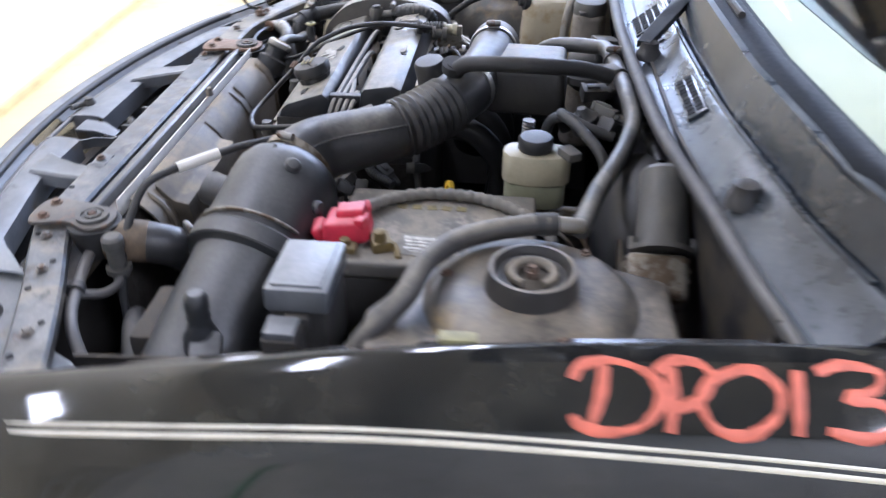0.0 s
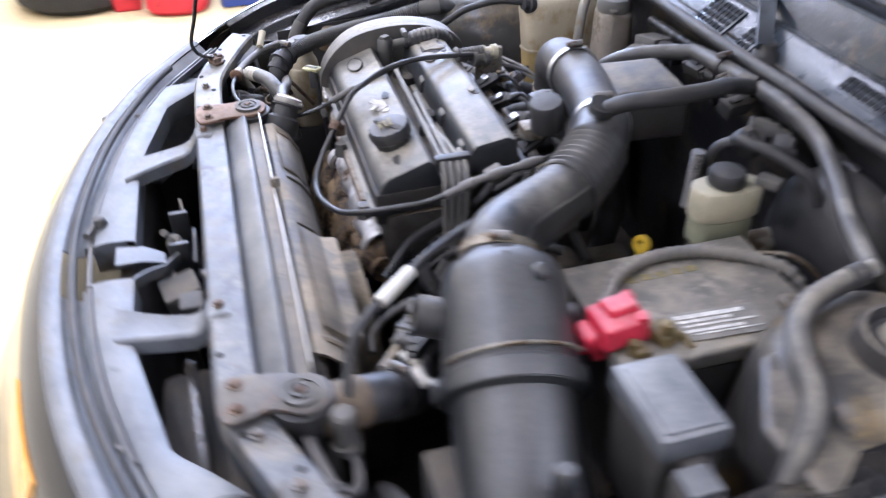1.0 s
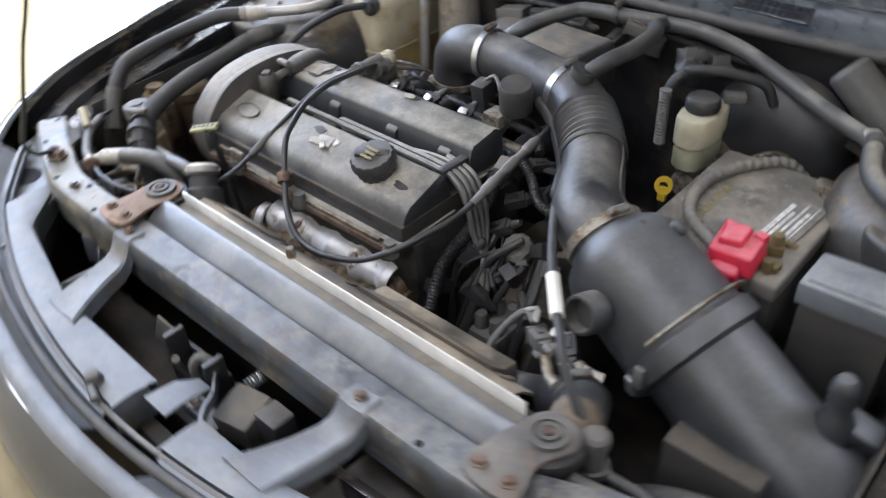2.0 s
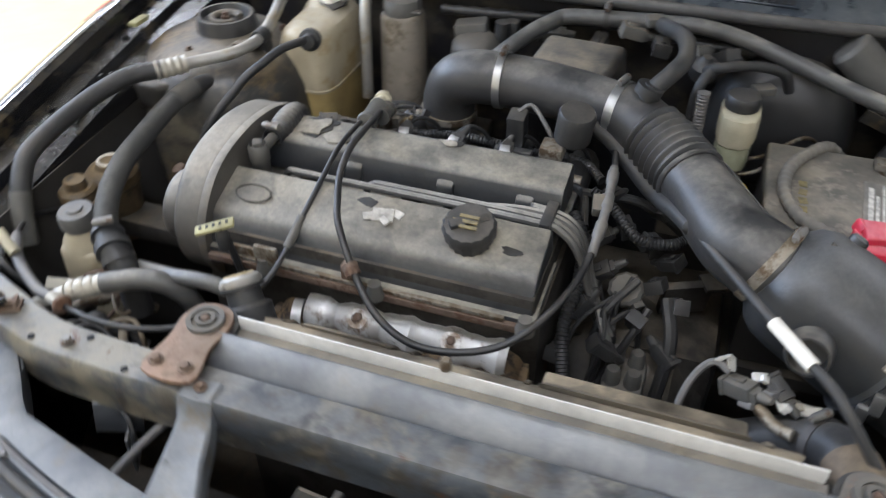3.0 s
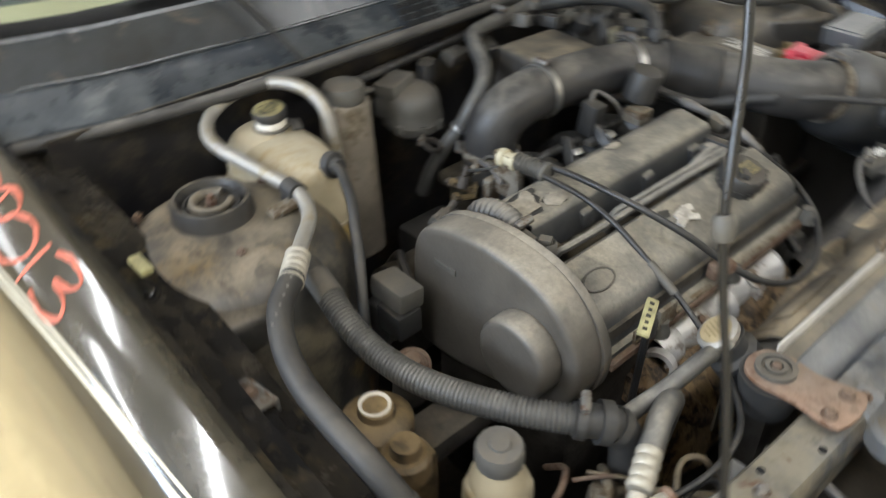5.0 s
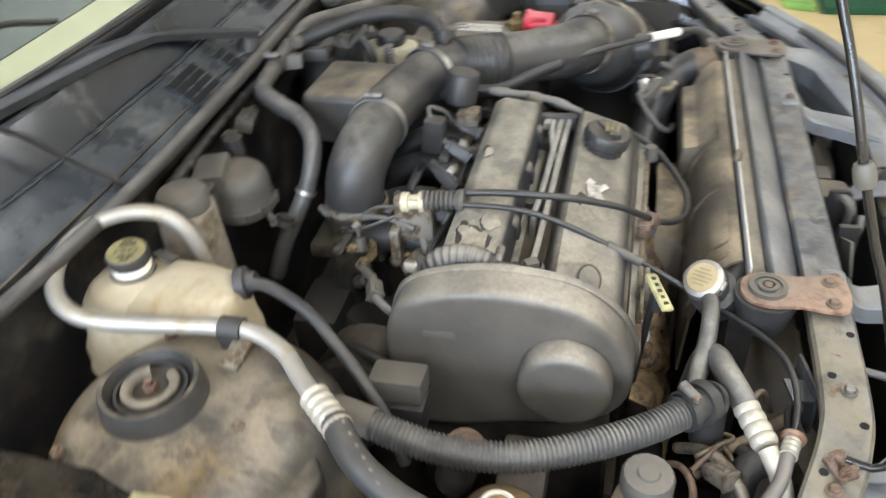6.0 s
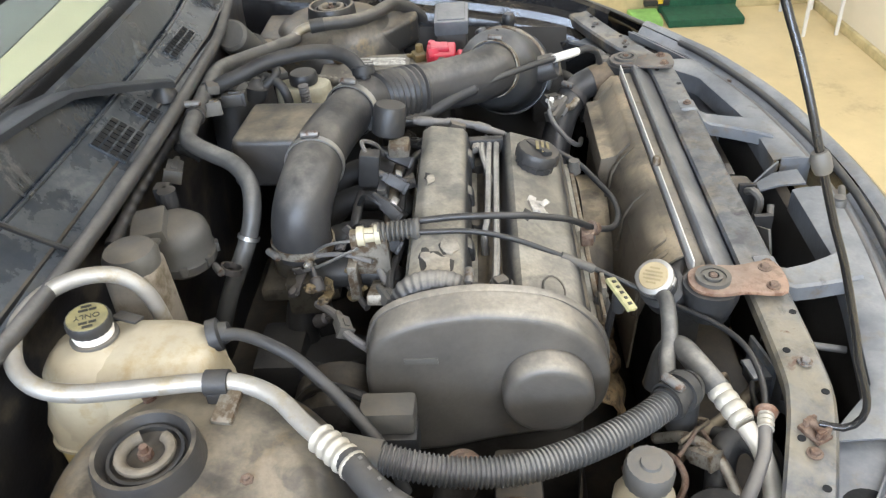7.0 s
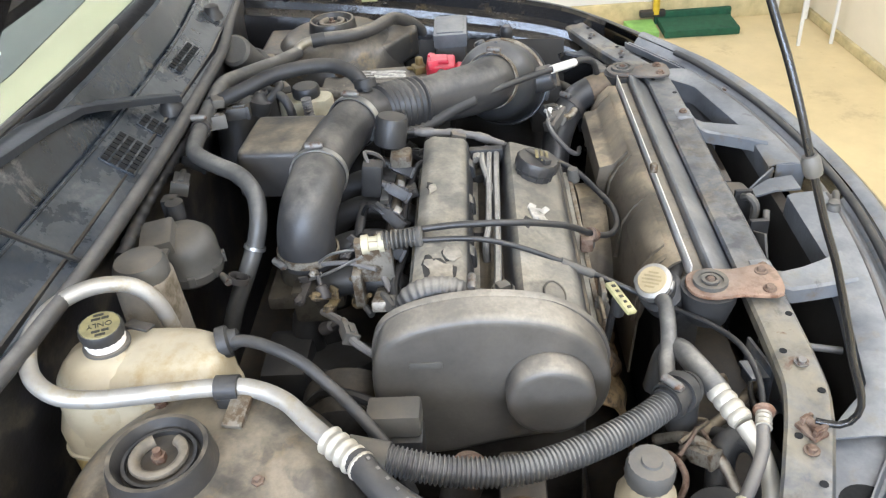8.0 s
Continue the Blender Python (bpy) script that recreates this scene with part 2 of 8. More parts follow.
BATTERYTOP = mat("battery_lid", (0.12, 0.112, 0.096), 0.6, dust=0.9, dustcol=(0.27, 0.245, 0.20), stain=(0.34, 0.30, 0.24), stain_amount=0.25, stain_scale=18)
FUSELID = mat("fuse_lid", (0.090, 0.096, 0.104), 0.25, dust=0.8, dustcol=(0.25, 0.253, 0.256), mottle=0.4)
BOLT = mat("dull_bolt", (0.20, 0.195, 0.185), 0.5, metal=0.6, dust=0.6, dustcol=(0.20, 0.175, 0.14), stain=(0.10, 0.055, 0.03), stain_amount=0.4, stain_scale=90)
CONNECT = mat("connector_grey", (0.085, 0.082, 0.074), 0.55, dust=0.6)
SHROUD = mat("shroud_plastic", (0.080, 0.067, 0.048), 0.55, dust=1.0, dustcol=(0.30, 0.245, 0.165), stain=(0.03, 0.024, 0.016), stain_amount=0.3, stain_scale=16)
TANK = mat("radiator_tank", (0.105, 0.110, 0.118), 0.34, metal=0.25, dust=0.45, dustcol=(0.32, 0.315, 0.30), stain=(0.11, 0.10, 0.085), stain_amount=0.25, stain_scale=12)
AMBERFLUID = mat("stained_tank_foot", (0.40, 0.30, 0.12), 0.45, var=0.25, dust=0.3, dustcol=(0.45, 0.38, 0.22))
DARKIRON = mat("dark_iron", (0.05, 0.045, 0.042), 0.6, metal=0.2, dust=0.4)
LEDGE = mat("rail_ledge", (0.15, 0.135, 0.112), 0.5, dust=0.7, dustcol=(0.27, 0.235, 0.175), stain=(0.05, 0.04, 0.028), stain_amount=0.3, stain_scale=25)
STRIP = mat("radiator_strip", (0.72, 0.705, 0.66), 0.42, metal=0.2, dust=0.3, dustcol=(0.4, 0.37, 0.3))
WIPER = mat("wiper_black", (0.016, 0.019, 0.024), 0.45, dust=0.5, dustcol=(0.085, 0.095, 0.105), mottle=0.3)
COWL = mat("cowl_plastic", (0.018, 0.023, 0.030), 0.22, var=0.5, scale=7, dust=0.7, mottle=0.15, dustcol=(0.13, 0.14, 0.145))
overlay(COWL, (0.20, 0.205, 0.20), 16, 0.58, 0.72, 0.5)
overlay(COWL, (0.12, 0.10, 0.065), 9, 0.60, 0.72, 0.5)
WIRE = mat("wire_grey", (0.11, 0.105, 0.10), 0.5, dust=0.5, dustcol=(0.22, 0.20, 0.17))
CABLE = mat("cable_black", (0.02, 0.02, 0.02), 0.4, dust=0.4, dustcol=(0.10, 0.09, 0.08))
GRIMEPLUG = mat("oily_plug", (0.019, 0.0185, 0.018), 0.5, dust=0.4, dustcol=(0.068, 0.062, 0.052))
DARK = mat("dark_underside", (0.026, 0.024, 0.021), 0.7, dust=0.7, dustcol=(0.10, 0.082, 0.058), mottle=0.3)
ENGINE = mat("engine_block", (0.030, 0.027, 0.023), 0.6, dust=0.7, dustcol=(0.125, 0.104, 0.074), stain=(0.012, 0.010, 0.008), stain_amount=0.5, stain_scale=30)
MARKER = mat("orange_marker", (0.50, 0.12, 0.07), 0.55, var=0.25, scale=60, bump=0.2)
STRIPE = mat("pinstripe", (0.55, 0.52, 0.42), 0.35, var=0.15)
LINE = mat("dark_line", (0.03, 0.028, 0.02), 0.6)
AMBER = mat("amber_lens", (0.85, 0.36, 0.01), 0.15, var=0.1, coat=0.6, bump=0.0)
CLEAR = mat("lamp_lens", (0.30, 0.31, 0.32), 0.12, coat=0.8, bump=0.0)
FLOOR = mat("yellow_floor", (0.60, 0.485, 0.265), 0.38, var=0.12, scale=3.0, stain=(0.47, 0.37, 0.20), stain_amount=0.18, stain_scale=5, bump=0.1, bscale=40)
FLOOR.node_tree.nodes["Principled BSDF"].inputs["Specular IOR Level"].default_value = 0.3
WALL = mat("wall_paint", (0.66, 0.60, 0.46), 0.7, var=0.06, scale=3, bump=0.15, bscale=60)
WALLWHITE = mat("panel_wall", (0.66, 0.65, 0.60), 0.6, var=0.08, scale=4, stain=(0.5, 0.47, 0.40), stain_amount=0.15, stain_scale=6)
CEIL = mat("ceiling_paint", (0.38, 0.37, 0.34), 0.8, var=0.05, scale=3)
GREEN = mat("green_mat", (0.012, 0.075, 0.035), 0.8, var=0.3, scale=30)
GREENLIGHT = mat("light_green", (0.22, 0.42, 0.10), 0.6)
TYRE = mat("tyre_rubber", (0.022, 0.021, 0.02), 0.8, dust=0.6, dustcol=(0.09, 0.075, 0.06))
REDBAG = mat("red_sack", (0.50, 0.02, 0.03), 0.6, var=0.3)
BLUEBAG = mat("blue_crate", (0.03, 0.06, 0.30), 0.5, var=0.2)
TRIMBLACK = mat("screen_black", (0.006, 0.006, 0.006), 0.6, var=0.3, bump=0.1)
TRIMBLACK.node_tree.nodes["Principled BSDF"].inputs["Specular IOR Level"].default_value = 0.15
# cream of the strip that imitates a pale reflection in the windscreen
SCREENCREAM = mat("screen_reflection_cream", (0.20, 0.18, 0.105), 0.6, var=0.10, scale=8)
TRIMDARK = mat("cabin_dark", (0.018, 0.020, 0.018), 0.6, var=0.2)

GLASS = bpy.data.materials.new("windscreen_glass")
GLASS.use_nodes = True
gb = GLASS.node_tree.nodes["Principled BSDF"]
gb.inputs["Base Color"].default_value = (0.86, 0.93, 0.86, 1)
gb.inputs["Specular IOR Level"].default_value = 0.1
gb.inputs["Roughness"].default_value, gb.inputs["Transmission Weight"].default_value, gb.inputs["IOR"].default_value = 0.02, 1.0, 1.07

TUBEGLOW = bpy.data.materials.new("tube_glow")
TUBEGLOW.use_nodes = True
tb = TUBEGLOW.node_tree.nodes["Principled BSDF"]
tb.inputs["Emission Color"].default_value, tb.inputs["Emission Strength"].default_value = (1.0, 0.96, 0.88, 1), 14.0
LAMPGLOW = TUBEGLOW.copy()
LAMPGLOW.name = "lamp_glow"
LAMPGLOW.node_tree.nodes["Principled BSDF"].inputs["Emission Strength"].default_value = 40.0


# ---- mesh helpers ----
ROOT = {}


def finish(bm, name, material, base, angle=38):
    bmesh.ops.recalc_face_normals(bm, faces=bm.faces)
    bm.transform(Matrix.Translation(-Vector(base)))
    for f in bm.faces:
        f.smooth = True
    lim = radians(angle)
    for e in bm.edges:
        e.smooth = len(e.link_faces) == 2 and e.calc_face_angle(0) < lim
    me = bpy.data.meshes.new(name)
    bm.to_mesh(me)
    bm.free()
    me.materials.append(material)
    return me


def thing(name, base, label, category, group="", kind=""):
    ob = new(name)
    ob.location, ob.empty_display_size = base, 0.05
    ROOT[ob.name] = Vector(base)
    return tagged(ob, label, category, group, kind)


def part(name, bm, material, parent, label=""):
    base = ROOT[parent.name]
    ob = new(name, finish(bm, name, material, base))
    ob.parent = parent
    ROOT[ob.name] = base
    return tagged(ob, label)


def solo(name, bm, material, label, category, group="", kind=""):
    lo = [min(v.co[i] for v in bm.verts) for i in range(3)]
    hi = [max(v.co[i] for v in bm.verts) for i in range(3)]
    base = Vector(((lo[0] + hi[0]) / 2, (lo[1] + hi[1]) / 2, lo[2]))
    ob = new(name, finish(bm, name, material, base))
    ob.location = base
    ROOT[ob.name] = base
    return tagged(ob, label, category, group, kind)


def spline(points, step=0.006):
    """Catmull-Rom through the points, resampled to even steps."""
    p = [Vector(q) for q in points]
    p = [p[0] * 2 - p[1]] + p + [p[-1] * 2 - p[-2]]
    fine = []
    for i in range(1, len(p) - 2):
        for k in range(16):
            t = k / 16
            a, b, c, d = p[i - 1], p[i], p[i + 1], p[i + 2]
            fine.append(0.5 * (2 * b + (c - a) * t + (2 * a - 5 * b + 4 * c - d) * t * t + (3 * b - a - 3 * c + d) * t * t * t))
    fine.append(p[-2])
    acc = [0.0]
    for a, b in zip(fine, fine[1:]):
        acc.append(acc[-1] + (b - a).length)
    n = max(2, int(acc[-1] / step))
    out, j = [], 0
    for k in range(n + 1):
        s = acc[-1] * k / n
        while j < len(acc) - 2 and acc[j + 1] < s:
            j += 1
        f = (s - acc[j]) / max(1e-9, acc[j + 1] - acc[j])
        out.append(fine[j].lerp(fine[j + 1], f))
    return out


def sweep(bm, path, radius, segs=14, cap=True, squash=1.0):
    """A round skin along a list of points; radius is a number or a function of (share of the way, metres)."""
    n = len(path)
    length = 0.0
    rings = []
    t0 = (path[1] - path[0]).normalized()
    side = t0.orthogonal().normalized()
    prev = t0
    for i, p in enumerate(path):
        t = (path[min(i + 1, n - 1)] - path[max(i - 1, 0)]).normalized()
        side = (prev.rotation_difference(t) @ side).normalized()
        up = t.cross(side)
        prev = t
        if i:
            length += (p - path[i - 1]).length
        r = radius(i / (n - 1), length) if callable(radius) else radius
        rings.append([bm.verts.new(p + (side * math.cos(a) + up * math.sin(a) * squash) * r) for a in (2 * math.pi * k / segs for k in range(segs))])
    for a, b in zip(rings, rings[1:]):
        for k in range(segs):
            bm.faces.new((a[k], a[(k + 1) % segs], b[(k + 1) % segs], b[k]))
    if cap:
        bm.faces.new(rings[0][::-1])
        bm.faces.new(rings[-1])
    return bm


def tube(points, radius, segs=14, step=0.006):
    return sweep(bmesh.new(), spline(points, step), radius, segs)


def ribbed(r, pitch, depth):
    return lambda u, s: r + depth * (0.5 + 0.5 * math.cos(2 * math.pi * s / pitch))


def box(centre, size, bevel=0.004, turn=(0, 0, 0), taper=1.0, segs=2):
    """A bevelled box; taper narrows its top."""
    bm = bmesh.new()
    bmesh.ops.create_cube(bm, size=1)
    for v in bm.verts:
        k = taper if v.co.z > 0 else 1.0
        v.co = Vector((v.co.x * size[0] * k, v.co.y * size[1] * k, v.co.z * size[2]))
    if bevel:
        bmesh.ops.bevel(bm, geom=list(bm.edges), offset=min(bevel, 0.45 * min(size)), segments=segs, affect="EDGES", profile=0.6)
    bm.transform(pose(*centre, *turn))
    return bm


def lathe(profile, place, axis=(0, 0, 1), segs=28, flute=0, flute_depth=0.0, loop=False):
    """Turns (radius, height) pairs round an axis at a place."""
    bm = bmesh.new()
    rings = []
    for r, h in profile:
        ring = []
        for k in range(segs):
            a = 2 * math.pi * k / segs
            rr = r - (flute_depth if flute and k % 2 and r > 0.6 * max(q[0] for q in profile) else 0)
            ring.append(bm.verts.new((rr * math.cos(a), rr * math.sin(a), h)))
        rings.append(ring)
    for a, b in zip(rings, rings[1:]):
        for k in range(segs):
            bm.faces.new((a[k], a[(k + 1) % segs], b[(k + 1) % segs], b[k]))
    if loop:
        for k in range(segs):
            bm.faces.new((rings[-1][k], rings[-1][(k + 1) % segs], rings[0][(k + 1) % segs], rings[0][k]))
    else:
        bm.faces.new(rings[0][::-1])
        bm.faces.new(rings[-1])
    bm.transform(Matrix.Translation(place) @ Vector((0, 0, 1)).rotation_difference(Vector(axis)).to_matrix().to_4x4())
    return bm


def prism(outline, low, high, bevel=0.004, frame_m=None, segs=2, inset=0.0):
    """A plate or block from a flat outline, with bevelled edges; inset narrows its top."""
    bm = bmesh.new()
    cx = sum(p[0] for p in outline) / len(outline)
    cy = sum(p[1] for p in outline) / len(outline)
    a = [bm.verts.new((x, y, low)) for x, y in outline]
    b = []
    for x, y in outline:
        d = Vector((x - cx, y - cy))
        k = max(0.0, 1 - inset / max(d.length, 1e-6))
        b.append(bm.verts.new((cx + d.x * k, cy + d.y * k, high)))
    n = len(a)
    bm.faces.new(a[::-1])
    bm.faces.new(b)
    for k in range(n):
        bm.faces.new((a[k], a[(k + 1) % n], b[(k + 1) % n], b[k]))
    bmesh.ops.recalc_face_normals(bm, faces=bm.faces)
    if bevel:
        bmesh.ops.bevel(bm, geom=[e for e in bm.edges if e.calc_face_angle(0) > 0.6], offset=bevel, segments=segs, affect="EDGES", profile=0.6)
    if frame_m:
        bm.transform(frame_m)
    return bm


def sheet(rows, thick):
    """A curved sheet with thickness from rows of points."""
    bm = bmesh.new()
    grid = [[bm.verts.new(p) for p in row] for row in rows]
    faces = []
    for a, b in zip(grid, grid[1:]):
        for k in range(len(a) - 1):
            faces.append(bm.faces.new((a[k], a[k + 1], b[k + 1], b[k])))
    bmesh.ops.recalc_face_normals(bm, faces=faces)
    bmesh.ops.solidify(bm, geom=faces, thickness=thick)
    return bm


def rounded(outline, n=6):
    """Smooths a closed flat outline."""
    m = len(outline)
    out = []
    for i in range(m):
        a, b, c, d = (Vector(outline[(i + k) % m]) for k in (-1, 0, 1, 2))
        for k in range(n):
            t = k / n
            out.append(tuple(0.5 * (2 * b + (c - a) * t + (2 * a - 5 * b + 4 * c - d) * t * t + (3 * b - a - 3 * c + d) * t * t * t)))
    return out


def join(*meshes):
    """Adds meshes into the first."""
    for other in meshes[1:]:
        tmp = bpy.data.meshes.new("tmp")
        other.to_mesh(tmp)
        other.free()
        meshes[0].from_mesh(tmp)
        bpy.data.meshes.remove(tmp)
    return meshes[0]


def bolt(parent, place, r=0.007, material=None, axis=(0, 0, 1)):
    bm = join(lathe([(r * 1.5, 0), (r * 1.5, r * 0.3)], place, axis, 16), lathe([(r, r * 0.3), (r, r * 0.95), (r * 0.8, r * 1.1)], place, axis, 6))
    return part("bolt", bm, material or BOLT, parent)


def loft(rings, segs=40):
    """A closed moulded body: rings hold (z, centre x, centre y, half x, half y, squareness)."""
    bm = bmesh.new()
    loops = []
    for z, cx, cy, hx, hy, p in rings:
        loop = []
        for k in range(segs):
            a = 2 * math.pi * k / segs
            c, s = math.cos(a), math.sin(a)
            loop.append(bm.verts.new((cx + hx * math.copysign(abs(c) ** (2 / p), c), cy + hy * math.copysign(abs(s) ** (2 / p), s), z)))
        loops.append(loop)
    for a, b in zip(loops, loops[1:]):
        for k in range(segs):
            bm.faces.new((a[k], a[(k + 1) % segs], b[(k + 1) % segs], b[k]))
    bm.faces.new(loops[0][::-1])
    bm.faces.new(loops[-1])
    return bm


def ring(place, axis, r_out, r_in, h):
    return lathe([(r_in, 0), (r_out, 0), (r_out, h), (r_in, h)], place, axis, 32, loop=True)


def band(place, axis, r, width, material, parent, name="hose_clamp", screw=True, label=""):
    """A worm-drive clamp round a hose, with its screw housing."""
    ax = Vector(axis).normalized()
    bm = lathe([(r, 0), (r + 0.0022, 0), (r + 0.0022, width), (r, width)], Vector(place) - ax * width / 2, axis, 32, loop=True)
    ob = part(name, bm, material, parent, label)
    if screw:
        side = (Vector((0, 0, 1)) - ax * ax.z).normalized()
        at = Vector(place) + side * (r + 0.006)
        part("clamp_screw", lathe([(0.005, -0.011), (0.005, 0.008), (0.0035, 0.012)], at, ax.cross(side), 10), BOLT, ob)
    return ob


def rail(path, profile, thick, sides=None):
    """A folded sheet along a path: profile holds (offset to the side, rise) pairs."""
    rows = []
    n = len(path)
    for i, p in enumerate(path):
        t = path[min(i + 1, n - 1)] - path[max(i - 1, 0)]
        side = Vector((t.y, -t.x, 0)).normalized()
        rows.append([p + side * o + Vector((0, 0, z)) for o, z in profile])
    return sheet(rows, thick)


# ---- the room ----
def slab(name, x0, x1, y0, y1, z0, z1, material, label, category):
    return solo(name, box(((x0 + x1) / 2, (y0 + y1) / 2, (z0 + z1) / 2), (x1 - x0, y1 - y0, z1 - z0), 0), material, label, category, kind="structure")


slab("floor", -5.2, 3.1, -2.6, 5.2, -0.1, 0.0, FLOOR, "yellow painted concrete workshop floor with worn stains", "floor")
slab("ceiling", -5.2, 3.1, -2.6, 5.2, 3.0, 3.1, CEIL, "plain off-white workshop ceiling", "ceiling")
slab("wall_east", 2.85, 3.05, -2.6, 5.2, 0.0, 3.0, WALLWHITE, "off-white panelled workshop wall behind the green mat", "wall")
slab("wall_north", -5.2, 2.85, 5.0, 5.2, 0.0, 3.0, WALL, "plain cream workshop wall", "wall")
wall_s = solo("wall_south", box((-0.95, 0, 1.5), (8.0, 0.2, 3.0), 0), WALL, "plain cream painted workshop wall facing the car", "wall", kind="structure")
wall_s.matrix_world = pose(-0.95, -1.92, 0, 0, 0, 2.9)
west = join(box((-4.95, -2.05, 1.5), (0.2, 1.1, 3.0), 0), box((-4.95, 4.2, 1.5), (0.2, 1.8, 3.0), 0), box((-4.95, 0.9, 2.93), (0.2, 4.8, 0.14), 0), box((-4.95, 0.9, 1.08), (0.2, 4.8, 2.16), 0))
solo("wall_west", west, WALL, "cream wall with a long strip window under the ceiling", "wall", kind="structure")
win = thing("window_1", (-4.95, 0.9, 2.16), "long steel-framed workshop window letting in daylight", "window", kind="structure")
part("window_sill", box((-4.84, 0.9, 2.175), (0.06, 4.8, 0.03), 0.004), WALLWHITE, win)
for k in range(5):
    part("window_frame", box((-4.93, -1.48 + 1.19 * k, 2.51), (0.04, 0.04, 0.70), 0.004), WALLWHITE, win)
solo("ground", box((-12.2, 0.5, -0.06), (14.0, 40, 0.1), 0), mat("yard_concrete", (0.42, 0.40, 0.36), 0.8, var=0.15, scale=2), "bright concrete yard outside the window", "ground", kind="structure")
solo("baseboard", box((2.838, 1.2, 0.05), (0.02, 7.2, 0.1), 0.004), mat("skirting_timber", (0.50, 0.42, 0.22), 0.7), "thin dirty timber skirting along the panelled wall", "baseboard", kind="structure")
sb = solo("baseboard", box((0, 0, 0.02), (7.9, 0.02, 0.04), 0.004), bpy.data.materials["skirting_timber"], "thin dirty timber skirting along the cream wall", "baseboard", kind="structure")
sb.matrix_world = pose(-0.95, -1.812, 0, 0, 0, 2.9)
panel_parent = thing("wall_panel_trim", (2.84, 0, 0), "narrow upright joint strips on the panelled wall", "wall trim", kind="structure")
for k in range(9):
    part("joint_strip", box((2.842, -1.5 + 0.62 * k, 1.5), (0.016, 0.035, 2.8), 0.003), WALLWHITE, panel_parent)

# fittings for the unseen tubes, the added fill ones included
for tx, ty in TUBES:
    lamp = thing("unseen_tube_lamp", (tx, ty, 2.95), "white ceiling tube fitting out of view, several added as fill light", "ceiling lamp", "ceiling lamps")
    part("housing", box((tx, ty, 2.982), (1.3, 0.16, 0.034), 0.006), WALLWHITE, lamp)
    part("tube", sweep(bmesh.new(), [Vector((tx - 0.6, ty, 2.945)), Vector((tx + 0.6, ty, 2.945))], 0.015, 12), TUBEGLOW, lamp, "glowing tube of the unseen fitting")
for lx, ly, lz in ((0.92, -1.722, 1.93), (-2.45, -1.893, 2.01)):
    wl = thing("wall_lamp", (lx, ly, lz), "flat bright rectangular wall lamp on the workshop wall", "lamp")
    part("housing", box((lx, ly + 0.014, lz), (0.42, 0.028, 0.24), 0.005, (0, 0, 2.9)), WALLWHITE, wl)
    part("diffuser", box((lx, ly + 0.031, lz), (0.38, 0.008, 0.20), 0.002, (0, 0, 2.9)), LAMPGLOW, wl)


rug = thing("floor_mat", (2.63, -1.0, 0), "dark green ribbed floor mat with a raised edge", "mat")
part("pad", prism([(2.60, -1.26), (2.79, -1.26), (2.79, -0.92), (2.60, -0.92)], 0.0, 0.035, 0.008), GREEN, rug)
part("border", box((2.81, -1.09, 0.03), (0.03, 0.36, 0.06), 0.006), GREEN, rug, "worn dark raised border")
solo("plastic_tray", prism([(2.62, -0.90), (2.80, -0.90), (2.80, -0.76), (2.66, -0.78)], 0.0, 0.03, 0.008), GREENLIGHT, "pale green plastic tray on the floor", "tray")
broom = thing("broom_handle", (2.80, -0.915, 0.0), "upright yellow and green broom handle against the wall", "broom")
part("lower_grip", tube([(2.80, -0.915, 0.05), (2.81, -0.915, 0.32)], 0.016, 12, 0.05), YELLOW, broom, "yellow lower end")
part("shaft", tube([(2.81, -0.915, 0.32), (2.835, -0.92, 1.2)], 0.013, 12, 0.1), mat("green_handle", (0.02, 0.30, 0.12), 0.4), broom, "green shaft")
part("broom_head", box((2.81, -0.90, 0.052), (0.04, 0.12, 0.03), 0.008), DARK, broom)
rack = thing("steel_rack", (2.55, -1.5, 0), "light steel storage rack in the corner of the room", "rack")
for rx, ry in ((2.42, -1.46), (2.74, -1.46), (2.42, -1.60), (2.74, -1.60)):
    part("post", box((rx, ry, 0.6), (0.014, 0.014, 1.2), 0.003), WALLWHITE, rack)
for z in (0.35, 0.75, 1.15):
    part("shelf", box((2.58, -1.53, z), (0.34, 0.16, 0.012), 0.003), WALLWHITE, rack)
solo("tyre", lathe([(0.19, 0.0), (0.27, -0.005), (0.315, 0.03), (0.325, 0.10), (0.315, 0.17), (0.27, 0.205), (0.19, 0.20), (0.185, 0.1)], (-3.42, -1.02, 0.006), segs=40, loop=True), TYRE, "dusty black car tyre lying flat on the floor", "tyre")
solo("red_sack", prism(rounded([(-3.30, -0.68), (-3.02, -0.70), (-2.98, -0.45), (-3.25, -0.42)], 4), 0.0, 0.26, 0.05, segs=3, inset=0.04), REDBAG, "crumpled red plastic sack on the floor", "sack")
solo("red_box", box((-3.2, -0.80, 0.11), (0.15, 0.13, 0.22), 0.015), REDBAG, "small red plastic box on the floor", "box")
solo("blue_crate", box((-3.2, -0.15, 0.14), (0.36, 0.42, 0.28), 0.02, taper=1.06), BLUEBAG, "blue plastic crate on the floor", "crate")


